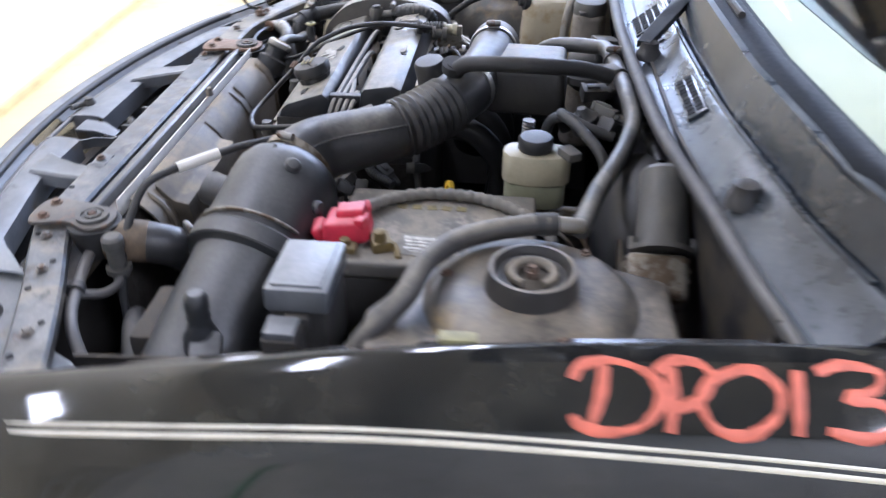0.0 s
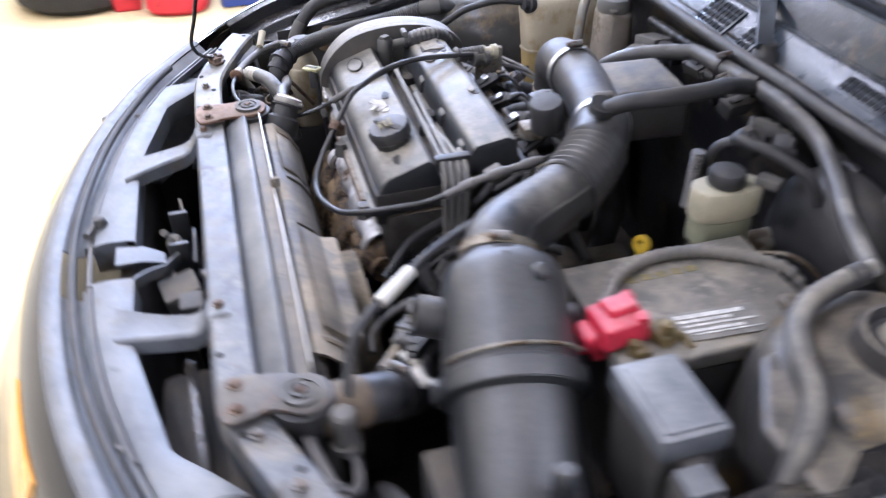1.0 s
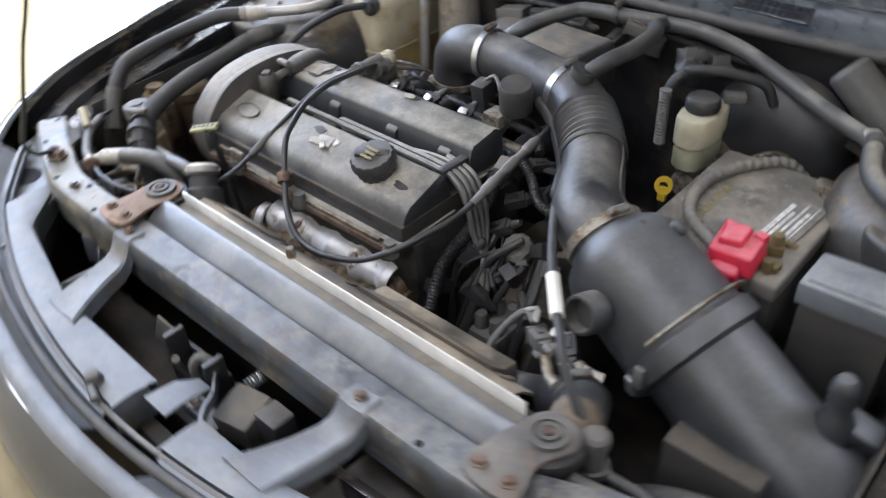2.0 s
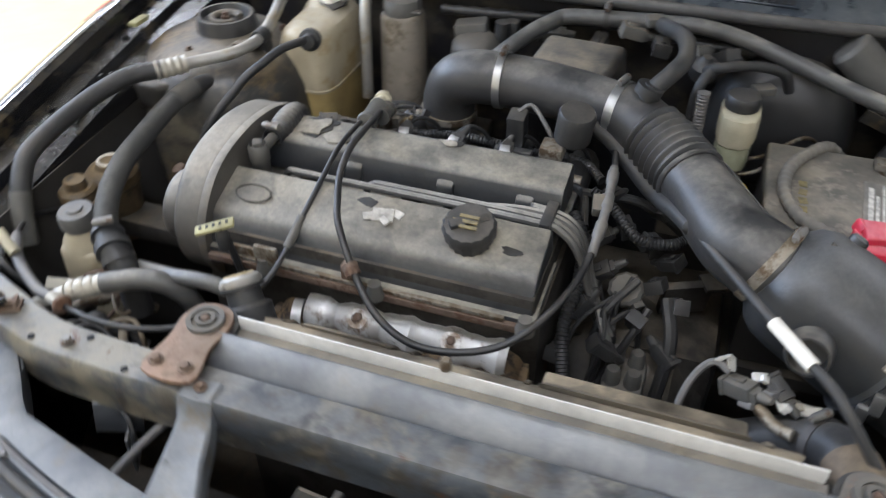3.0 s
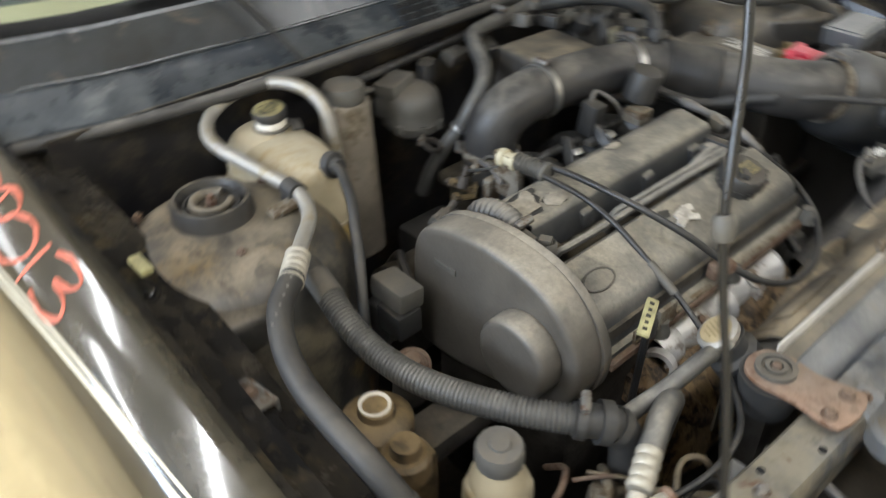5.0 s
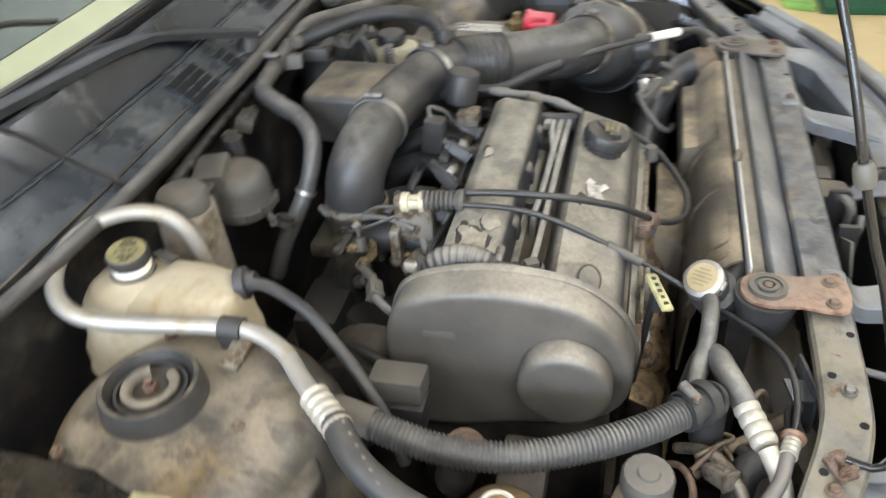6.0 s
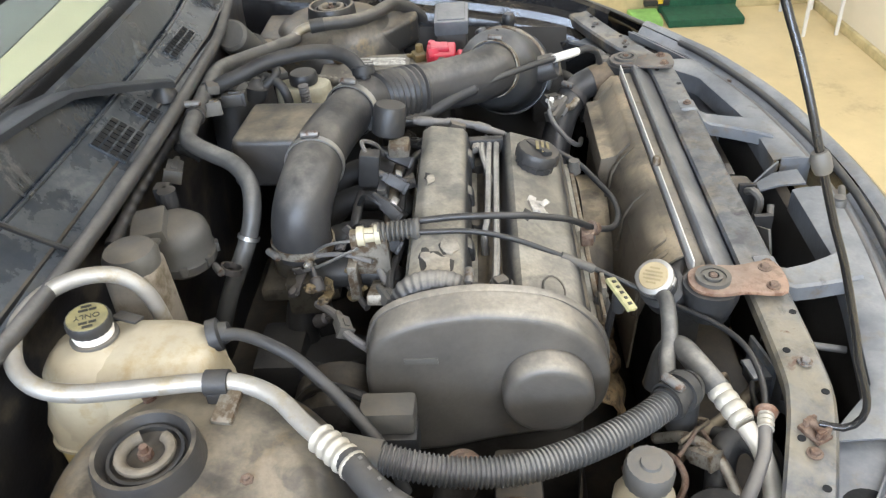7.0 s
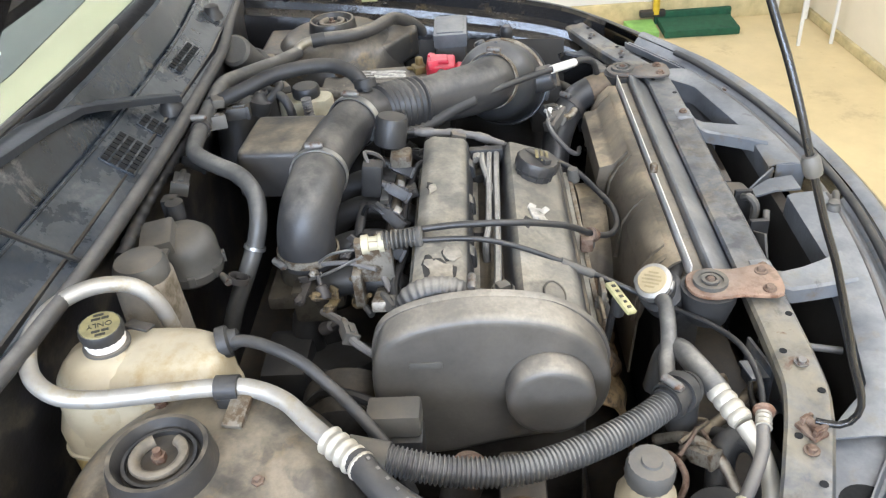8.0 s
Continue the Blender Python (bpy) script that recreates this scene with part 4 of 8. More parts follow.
for sx in (1, -1):
    part("grille_backing", box((sx * 0.585, -0.425, 0.47), (0.34, 0.02, 0.50), 0.004, (0, 0, sx * 50)), DARK, car)
    part("front_tyre", lathe([(0.19, 0.0), (0.27, -0.005), (0.295, 0.03), (0.30, 0.09), (0.295, 0.15), (0.27, 0.185), (0.19, 0.18), (0.185, 0.09)], (sx * 0.72 - 0.09, 0.215, 0.302), (1, 0, 0), 32, loop=True), TYRE, car)
    part("wheel_hub", lathe([(0.186, -0.05), (0.186, 0.05)], (sx * 0.72, 0.215, 0.302), (1, 0, 0), 24), DARK, car)
    part("spring_strut", lathe([(0.06, 0.0), (0.06, 0.42)], (sx * 0.60, 0.215, 0.30), segs=16), DARK, car)

# cowl, windscreen, wipers
SEAL = [(-0.69, 0.425, 0.905), (-0.55, 0.385, 0.908), (-0.35, 0.357, 0.914), (-0.10, 0.346, 0.920), (0.12, 0.352, 0.920), (0.30, 0.364, 0.916), (0.45, 0.390, 0.910), (0.60, 0.412, 0.908), (0.69, 0.430, 0.906)]
part("cowl_seal", tube(SEAL, 0.0090, 12, 0.01), mat("seal_rubber", (0.034, 0.033, 0.032), 0.5, dust=0.8, dustcol=(0.175, 0.165, 0.15), mottle=0.4), car, "long black rubber bulkhead seal")
BASE = [(-0.70, 0.560), (-0.55, 0.515), (-0.30, 0.492), (0.0, 0.485), (0.30, 0.490), (0.55, 0.512), (0.70, 0.560)]


def base_y(x):
    return float(np.interp(x, [b[0] for b in BASE], [b[1] for b in BASE]))


def seal_y(x):
    return float(np.interp(x, [b[0] for b in SEAL], [b[1] for b in SEAL]))


XS = [-0.70 + 0.05 * k for k in range(29)]
rows = []
for u, z in ((0.0, 0.918), (0.05, 0.914), (0.12, 0.908), (0.25, 0.920), (0.44, 0.940), (0.47, 0.946), (0.51, 0.949), (0.545, 0.945), (0.60, 0.962), (0.66, 0.984), (0.72, 1.000), (0.77, 1.003)):
    rows.append([(x, seal_y(x) + (base_y(x) - seal_y(x)) * u, z) for x in XS])
cowl = part("cowl_panel", sheet(rows, 0.003), COWL, car, "dusty blue-grey plastic cowl panel with vents")
part("cowl_ridge", tube([(x, seal_y(x) + (base_y(x) - seal_y(x)) * 0.51, 0.950) for x in XS[1:-1:2]], 0.0028, 8, 0.03), COWL, cowl)
for vx, wide, u, count in ((-0.086, 0.078, 0.32, 4), (0.004, 0.036, 0.28, 3), (0.235, 0.110, 0.37, 2)):
    lean_v = pose(vx, seal_y(vx) + (base_y(vx) - seal_y(vx)) * u, 0.9202 + (u - 0.25) * 0.105, 37, 0, 0)
    bm = box((0, 0, 0), (wide, 0.0117 * count + 0.003, 0.006), 0.002)
    bm.transform(lean_v)
    grill = part("cowl_vent", bm, COWL, cowl, "slotted black air vent")
    for i in range(int(wide / 0.0105)):
        for j in range(count):
            # black slab for the shade in each slot; the vent itself is closed
            bm = box((0.0105 * (i + 0.5) - wide / 2, 0.0117 * (j - (count - 1) / 2), 0.0036), (0.0078, 0.0088, 0.002), 0)
            bm.transform(lean_v)
            part("slot_shade", bm, HOLESHADE, grill)
glass_rows = []
for k in range(9):
    s = k / 8
    glass_rows.append([(x, base_y(x) - 0.003 + s * 0.60, 1.013 + s * 0.345 + 0.03 * s * (1 - s)) for x in XS])
band_rows = [[(x, base_y(x) - 0.034 + s * 0.038, 0.9960 + 0.015 * s + 0.006 * math.sin(s * 3.1)) for x in XS] for s in (0.0, 0.25, 0.5, 0.75, 1.0)]
part("screen_trim", sheet(band_rows, 0.006), TRIMBLACK, car, "black trim along the foot of the windscreen")
shield = part("windscreen", sheet(glass_rows, 0.005), GLASS, car, "clean greenish windscreen glass")
shield.visible_shadow = False
# added strip: the glass's pale reflection built as a cream sheet
part("screen_reflection_band", sheet([[(x, base_y(x) + 0.006 + s * (0.064 + 0.06 * max(0.0, x)), 1.000 + 0.012 * s) for x in XS] for s in (0, 0.5, 1.0)], 0.008), SCREENCREAM, car, "pale cream strip standing in for the reflection low in the windscreen")
part("dashboard", sheet([[(x, base_y(x) + 0.072 + 0.06 * max(0.0, x) + s * 0.42, 1.012 + 0.06 * s - 0.10 * s * s) for x in XS] for s in (0, 0.3, 0.6, 1.0)], 0.01), TRIMDARK, car, "dark dashboard top")
part("cabin_back", box((0, 1.30, 0.85), (1.40, 0.02, 0.9), 0.004), TRIMDARK, car)
for pivot in (Vector((0.056, 0.376, 0.918)), Vector((0.475, 0.424, 0.918))):
    wiper = part("wiper", lathe([(0.019, 0), (0.017, 0.010), (0.014, 0.014), (0.013, 0.024), (0.006, 0.028)], pivot, segs=18), PLASTIC, car, "black wiper spindle and arm")
    if pivot.x > 0.3:
        continue
    line = [(0.062, 0.366, 0.944, 0.010), (0.040, 0.380, 0.953, 0.011), (0.005, 0.403, 0.966, 0.0115), (-0.026, 0.423, 0.977, 0.012), (-0.034, 0.428, 0.980, 0.014), (-0.052, 0.439, 0.987, 0.020), (-0.09, 0.446, 0.999, 0.021), (-0.16, 0.454, 1.009, 0.020), (-0.25, 0.461, 1.016, 0.016), (-0.35, 0.468, 1.022, 0.010)]
    across = []
    for k in range(len(line)):
        p0, p1 = Vector(line[max(0, k - 1)][:3]), Vector(line[min(len(line) - 1, k + 1)][:3])
        along = (p1 - p0).normalized()
        side = along.cross(Vector((0, 0, 1))).normalized()
        c, w = Vector(line[k][:3]), line[k][3]
        across.append([c + side * (w * s) - Vector((0, 0, h)) for s, h in ((-1.02, 0.010), (-1.0, 0.001), (-0.9, 0.0), (0.9, 0.0), (1.0, 0.001), (1.02, 0.010))])
    part("wiper_arm", sheet(across, 0.003), WIPER, wiper, "flat dusty wiper arm")
    part("wiper_blade", tube([(-0.48, 0.500, 1.022), (-0.25, 0.476, 1.020), (0.0, 0.466, 1.016), (0.16, 0.468, 1.016)], 0.0050, 8, 0.03), RUBBER, wiper)
# the raised bonnet: hinged behind, leaning forward over the engine
hinge_y, hinge_z, lift = 0.49, 1.095, radians(54)


def bonnet(x, s, dz):
    wob = 0.03 * (abs(x) / 0.7) ** 2
    return (x, hinge_y + wob - s * math.cos(lift) + dz * math.sin(lift), hinge_z + s * math.sin(lift) + dz * math.cos(lift))


hood = part("bonnet", sheet([[bonnet(x, s, 0.03 * (1 - (x / 0.72) ** 2)) for x in XS] for s in (0.0, 0.2, 0.4, 0.6, 0.8, 1.0, 1.08)], 0.004), PAINT, car, "black painted bonnet propped open")
part("bonnet_frame", join(*[tube([bonnet(-0.62, s, -0.015), bonnet(0.0, s, -0.002), bonnet(0.62, s, -0.015)], 0.022, 8, 0.05) for s in (0.06, 0.55, 1.0)], *[tube([bonnet(x, 0.05, -0.012), bonnet(x * 0.95, 1.0, -0.012)], 0.022, 8, 0.05) for x in (-0.6, -0.2, 0.2, 0.6)]), APRON, hood, "dark inner frame of the bonnet")
part("washer_jet", box(bonnet(-0.20, 0.04, -0.03), (0.02, 0.014, 0.012), 0.003, (40, 0, 0)), WHITE, hood, "white washer jet")
for sx in (1, -1):
    part("bonnet_hinge", box((sx * 0.66, 0.52, 1.02), (0.012, 0.04, 0.18), 0.004), APRON, car)

# the rest of the saloon body
SIDE = [(0.712, 0.950), (0.775, 0.905), (0.812, 0.80), (0.826, 0.62), (0.818, 0.42), (0.785, 0.27)]


def body_side(sx, y0, y1, n=8):
    rows = []
    for k in range(n + 1):
        y = y0 + (y1 - y0) * k / n
        tuck = 0.10 * max(0.0, (y - 2.7) / 0.85) ** 2
        rows.append([(sx * (x - tuck), y, z + 0.012 * min(1.0, (y - 0.9) / 1.2)) for x, z in SIDE])
    return sheet(rows, 0.003)


ROOFX, ROOFZ = 0.55, 1.365
for sx in (1, -1):
    for y0, y1 in ((0.93, 1.93), (1.94, 2.66)):
        door = part("door", body_side(sx, y0, y1), PAINT, car, "glossy black door")
        part("door_handle", box((sx * 0.812, y1 - 0.14, 0.86), (0.022, 0.16, 0.028), 0.006), PLASTIC, door)
        part("door_window", sheet([[(sx * 0.706, y0 + 0.03 + (0.24 if y0 < 1 else 0.0), 0.962), (sx * 0.706, y1 - 0.03, 0.962)], [(sx * 0.64, y0 + 0.05 + (0.28 if y0 < 1 else 0.0), 1.15), (sx * 0.64, y1 - 0.04, 1.15)], [(sx * (ROOFX + 0.012), y0 + 0.08 + (0.30 if y0 < 1 else 0.0), ROOFZ - 0.03), (sx * (ROOFX + 0.012), y1 - 0.06, ROOFZ - 0.03)]], 0.004), TRIMDARK, door, "dark side window")
    part("rear_wing", body_side(sx, 2.67, 3.52), PAINT, car, "glossy black rear wing")
    part("front_pillar", tube([(sx * 0.692, 0.62, 0.975), (sx * 0.63, 0.95, 1.18), (sx * ROOFX, 1.22, ROOFZ - 0.01)], 0.022, 8, 0.05), PAINT, car)
    part("rear_pillar", sheet([[(sx * 0.70, 2.50, 0.965), (sx * 0.69, 2.98, 0.965)], [(sx * 0.64, 2.46, 1.15), (sx * 0.62, 2.74, 1.17)], [(sx * ROOFX, 2.40, ROOFZ), (sx * ROOFX, 2.50, ROOFZ)]], 0.004), PAINT, car)
    part("rear_tyre", lathe([(0.19, 0.0), (0.27, -0.005), (0.295, 0.03), (0.30, 0.09), (0.295, 0.15), (0.27, 0.185), (0.19, 0.18), (0.185, 0.09)], (sx * 0.72 - 0.09, 2.78, 0.302), (1, 0, 0), 32, loop=True), TYRE, car)
    part("tail_lamp", box((sx * 0.60, 3.515, 0.80), (0.16, 0.03, 0.14), 0.01), mat("red_lens", (0.30, 0.01, 0.012), 0.2), car)
part("roof", sheet([[(ROOFX * u, y, ROOFZ + h * (1 - u * u)) for u in (-1, -0.7, -0.35, 0, 0.35, 0.7, 1)] for y, h in ((1.18, 0.025), (1.4, 0.045), (1.8, 0.055), (2.2, 0.045), (2.5, 0.02))], 0.004), PAINT, car, "glossy black roof")
part("rear_window", sheet([[(x, 2.50 + 0.48 * v, ROOFZ + 0.015 - (ROOFZ - 0.965) * v) for x in (-0.55 - 0.12 * v, 0.0, 0.55 + 0.12 * v)] for v in (0.0, 0.5, 1.0)], 0.004), TRIMDARK, car, "dark rear window")
part("boot_lid", sheet([[(x, y, z) for x in (-0.69, -0.3, 0.3, 0.69)] for y, z in ((2.99, 0.968), (3.2, 0.972), (3.42, 0.955))], 0.004), PAINT, car, "glossy black boot lid")
part("tail_panel", sheet([[(x, y, z) for x in (-0.68, 0.0, 0.68)] for y, z in ((3.42, 0.954), (3.50, 0.86), (3.54, 0.62), (3.56, 0.45), (3.50, 0.28))], 0.004), PAINT, car, "black tail panel and bumper")
part("floor_pan", box((0, 2.0, 0.27), (1.50, 3.0, 0.03), 0.004), DARK, car)


def plug(parent, place, turn, size, material, name="wiring_plug"):
    """A small multi-way plug: stepped body, latch, collar and rubber boot."""
    w, d, h = size
    bm = join(box((0, 0, 0), (w, d, h), 0.002), box((w * 0.45, 0, -h * 0.06), (w * 0.5, d * 0.78, h * 0.74), 0.0018),
              box((-w * 0.1, 0, h * 0.55), (w * 0.55, d * 0.35, h * 0.22), 0.001), box((-w * 0.52, 0, 0), (w * 0.16, d * 1.12, h * 1.1), 0.001),
              lathe([(h * 0.36, 0), (h * 0.30, w * 0.35), (h * 0.2, w * 0.5)], (w * 0.66, 0, -h * 0.05), (1, 0, 0), 10))
    bm.transform(pose(*place, *turn))
    return part(name, bm, material, parent)


# ---- engine ----
DULLBRASS = mat("dull_brass", (0.20, 0.15, 0.06), 0.5, metal=0.5, dust=0.5)
OLDPRINT = mat("faded_print", (0.24, 0.20, 0.08), 0.7, var=0.5, scale=90, dust=0.6)
engine = thing("engine", (-0.15, -0.05, 0.36), "dusty four-cylinder engine with two black cam covers", "engine")
part("block", join(box((-0.15, -0.07, 0.60), (0.44, 0.22, 0.34), 0.02), box((-0.14, -0.07, 0.42), (0.36, 0.26, 0.14), 0.03)), ENGINE, engine, "grimy iron engine block")
part("cylinder_head", box((-0.145, -0.085, 0.775), (0.41, 0.21, 0.05), 0.006), ENGINE, engine, "dirty alloy cylinder head")


def extruded(profile, x0, x1, bevel=0.004, segs=2):
    """A block along x from a (y, z) outline."""
    return prism(profile, x0, x1, bevel, Matrix(((0, 0, 1, 0), (1, 0, 0, 0), (0, 1, 0, 0), (0, 0, 0, 1))), segs)


rear_cover = part("cam_cover", join(
    extruded([(0.018, 0.800), (0.012, 0.850), (-0.002, 0.857), (-0.046, 0.850), (-0.052, 0.843), (-0.058, 0.806)], -0.36, 0.056, 0.005),
    extruded([(0.024, 0.793), (0.024, 0.801), (-0.064, 0.801), (-0.064, 0.793)], -0.36, 0.062, 0.002)), COVER, engine, "black rear cam cover under brown dust")
front_cover = part("cam_cover", join(
    extruded([(-0.092, 0.795), (-0.104, 0.832), (-0.113, 0.8405), (-0.170, 0.821), (-0.180, 0.812), (-0.192, 0.782), (-0.19, 0.775)], -0.36, 0.058, 0.005),
    extruded([(-0.092, 0.770), (-0.092, 0.778), (-0.199, 0.778), (-0.199, 0.770)], -0.36, 0.064, 0.002)), COVER, engine, "black front cam cover under brown dust")
# raised ribs, notches and worn patches on the covers
for x in (-0.27, -0.13, 0.02):
    part("cover_boss", lathe([(0.013, 0.0), (0.012, 0.012), (0.008, 0.013)], (x, -0.064, 0.800), segs=16), ENGINE, rear_cover)
for x in (-0.10, 0.0, -0.22):
    part("cover_notch", extruded([(-0.0465, 0.842), (-0.060, 0.830), (-0.062, 0.812), (-0.050, 0.812)], x, x + 0.022, 0.004), COVER, rear_cover)
part("badge", join(*[box((-0.135 + dx, -0.140 + dy, 0.8330), (w, d, 0.003), 0.001, (18.5, 0, r)) for dx, dy, w, d, r in ((0, 0, 0.026, 0.018, 10), (0.016, 0.006, 0.014, 0.01, -20), (-0.014, -0.006, 0.016, 0.010, 30), (0.006, -0.010, 0.014, 0.008, -40))]), mat("worn_foil", (0.42, 0.40, 0.36), 0.6, var=0.4, scale=80), front_cover, "torn pale foil sticker")
part("cover_oval", prism(rounded([(-0.024, 0), (0, -0.013), (0.024, 0), (0, 0.013)], 6), 0, 0.0025, 0.001, pose(-0.300, -0.148, 0.8285, 18.5, 0, 3)), COVER, front_cover, "moulded oval emblem")
part("cover_oval_rim", join(*[tube([Vector((-0.300, -0.148, 0.831)) + Vector((0.023 * math.cos(a), 0.0118 * math.sin(a), 0.0040 * math.sin(a))) for a in (k * math.pi / 8 for k in range(17))], 0.0013, 6, 0.006)]), CONNECT, front_cover)
PEELED = mat("peeled_plastic", (0.26, 0.235, 0.19), 0.8, var=0.4, scale=70)
BARE = mat("bare_dark_plastic", (0.035, 0.033, 0.030), 0.6, var=0.4, scale=50)
flake_rng = random.Random(11)


def flake(parent, x, y, z, tilt, w, d, material, thick=0.0016):
    """A torn scrap of coating lying on a sloping cover."""
    outline = []
    for k in range(11):
        a = 2 * math.pi * k / 11
        r = 0.5 * flake_rng.uniform(0.62, 1.1)
        outline.append((w * r * math.cos(a), d * r * math.sin(a)))
    return part("peeled_patch", prism(outline, 0, thick, 0.0005, pose(x, y, z, tilt, 0, flake_rng.uniform(-9, 9))), material, parent, "torn scrap of peeling coating")


for x, y, w, d in ((-0.286, -0.022, 0.058, 0.040), (-0.245, -0.034, 0.040, 0.024), (-0.268, -0.008, 0.024, 0.014), (-0.10, -0.006, 0.030, 0.012)):
    z = 0.857 + (y + 0.002) * 0.159
    flake(rear_cover, x + 0.006, y + 0.003, z + 0.0004, 9, w * 1.06, d * 1.08, BARE, 0.0010)
    flake(rear_cover, x, y, z + 0.0012, 9, w, d, PEELED)
for x, y, w, d in ((-0.158, -0.126, 0.030, 0.014), (0.022, -0.150, 0.026, 0.012)):
    flake(front_cover, x, y, 0.8405 + (y + 0.113) * 0.342 + 0.0005, 19, w, d, BARE, 0.0012)
cap = part("oil_cap", join(lathe([(0.026, 0.0), (0.027, 0.012), (0.030, 0.015), (0.031, 0.026), (0.028, 0.031), (0.012, 0.032)], (-0.028, -0.142, 0.826), (0, -0.26, 0.966), 32, 1, 0.0016), box((-0.028, -0.149, 0.857), (0.046, 0.012, 0.008), 0.003, (15, 0, 35))), PLASTIC, engine, "black oil filler cap with worn yellow print")
part("cap_print", join(*[box((-0.028 + dx, -0.1535 + dy, 0.8605 + 0.27 * dy), (w, 0.004, 0.0012), 0, (15, 0, 0)) for dx, dy, w in ((0, 0.006, 0.022), (-0.003, -0.001, 0.028), (0.002, -0.008, 0.020))]), OLDPRINT, cap, "worn yellow printing")

# timing cover
TC = rounded([(0.056, 0.770), (0.050, 0.822), (0.030, 0.850), (-0.015, 0.868), (-0.075, 0.874), (-0.140, 0.862), (-0.182, 0.828), (-0.200, 0.785), (-0.190, 0.735), (-0.150, 0.706), (-0.085, 0.692), (-0.01, 0.675), (0.050, 0.685)], 5)
timing = part("timing_cover", join(extruded(TC, -0.390, -0.345, 0.011, 4), extruded([(y * 1.03 + 0.002, z) for y, z in TC], -0.352, -0.340, 0.002)), TIMING, engine, "dusty grey-brown rounded plastic timing cover")
BUMP = [(-0.134 + 0.047 * math.cos(a), 0.780 + 0.047 * math.sin(a)) for a in (2 * math.pi * k / 28 for k in range(28))]
part("cover_bulge", extruded(BUMP, -0.420, -0.385, 0.010, 4), TIMING, timing, "round bulge moulded in the timing cover")
part("cover_mark", box((-0.3908, -0.005, 0.815), (0.002, 0.035, 0.008), 0.0006), CONNECT, timing)
vent = part("breather", tube([(-0.322, 0.020, 0.836), (-0.320, 0.008, 0.850), (-0.318, -0.010, 0.856), (-0.318, -0.030, 0.856), (-0.320, -0.050, 0.852)], lambda u, s: 0.0165 - 0.004 * abs(2 * u - 1) ** 3 + 0.0006 * math.sin(s * 900), 18, 0.0012), DUCT, engine, "ribbed rubber breather boot between the cam covers")
part("breather_spout", tube([(-0.320, -0.048, 0.853), (-0.321, -0.064, 0.851), (-0.322, -0.082, 0.848)], 0.0072, 12, 0.004), CONNECT, vent, "short grey spout")
band((-0.3205, -0.055, 0.852), (0, -1, -0.1), 0.0105, 0.006, DUCT, vent)
part("sensor_plug", join(lathe([(0.012, 0), (0.012, 0.024), (0.0135, 0.026), (0.0135, 0.046), (0.011, 0.050), (0.009, 0.046)], (-0.322, -0.090, 0.812), segs=10), box((-0.322, -0.090, 0.862), (0.012, 0.014, 0.008), 0.002, (0, 0, 30))), CONNECT, engine, "grey sensor plug")
# ignition leads
LEAD = mat("lead_grey", (0.060, 0.058, 0.054), 0.5, dust=1.0, dustcol=(0.33, 0.315, 0.285), mottle=0.5)
comb = part("lead_holder", box((0.046, -0.078, 0.826), (0.014, 0.05, 0.022), 0.003), PLASTIC, engine, "black plastic lead comb")
for k, (x0, y0) in enumerate(((-0.30, -0.080), (-0.19, -0.073), (-0.085, -0.087), (0.0, -0.077))):
    ye = -0.092 + 0.010 * k
    part("ignition_lead", tube([(x0, y0, 0.800), (x0 + 0.012, y0, 0.822), (x0 + 0.05, y0 * 0.5 + ye * 0.5, 0.828), (0.02, ye, 0.830), (0.066, ye - 0.003, 0.824), (0.090, ye - 0.008, 0.798), (0.106, ye - 0.012 - 0.003 * k, 0.755), (0.140, -0.10 - 0.012 * k, 0.70)], 0.0046, 8), LEAD, engine, "grey ignition lead")
part("coil_pack", join(box((0.165, -0.13, 0.645), (0.05, 0.07, 0.04), 0.008), *[lathe([(0.010, 0), (0.009, 0.02), (0.007, 0.024)], (0.152 + 0.024 * (k % 2), -0.148 + 0.034 * (k // 2), 0.662), segs=14) for k in range(4)]), CONNECT, engine, "black ignition coil pack")
# exhaust side
hump = []
for k in range(27):
    x = -0.222 + 0.0099 * k
    lump = 0.004 * math.sin(k * 1.05) + 0.0025 * math.sin(k * 2.3 + 1.0)
    grow = 0.6 + 0.4 * math.sin(math.pi * min(1.0, (k + 2) / 8)) if k < 5 else 1.0
    hump.append([(x, -0.178, 0.727 + 0.3 * lump)] + [(x, -0.179 - (0.027 + lump) * grow * math.sin(a), 0.696 + (0.024 + 0.6 * lump) * grow * math.cos(a)) for a in (0.05, 0.35, 0.7, 1.05, 1.4, 1.75, 2.1)] + [(x, -0.188, 0.664 + lump)])
shield_ob = part("heat_shield", sheet(hump, 0.003), SILVER, engine, "scorched silver exhaust heat shield")
for x in (-0.150, -0.032):
    part("shield_boss", ring((x, -0.196, 0.713), (0, -0.6, 0.8), 0.0125, 0.0075, 0.004), SILVER, shield_ob)
    bolt(shield_ob, (x, -0.195, 0.714), 0.006, RUST, (0, -0.6, 0.8))
part("shield_port", ring((-0.226, -0.196, 0.694), (-1, -0.25, 0.1), 0.021, 0.015, 0.012), SILVER, shield_ob, "open sooty end of the shield")
part("manifold", join(*[tube([(x, -0.165, 0.69), (x, -0.203, 0.672), (x * 0.7 - 0.03, -0.228, 0.62), (-0.06 + 0.1 * (x + 0.09), -0.225, 0.52)], 0.021, 12, 0.01) for x in (-0.24, -0.15, -0.05, 0.03)], tube([(-0.27, -0.185, 0.672), (-0.1, -0.206, 0.662), (0.06, -0.185, 0.672)], 0.020, 12, 0.01)), MANIFOLD, engine, "rusty brown cast exhaust manifold")
crust = []
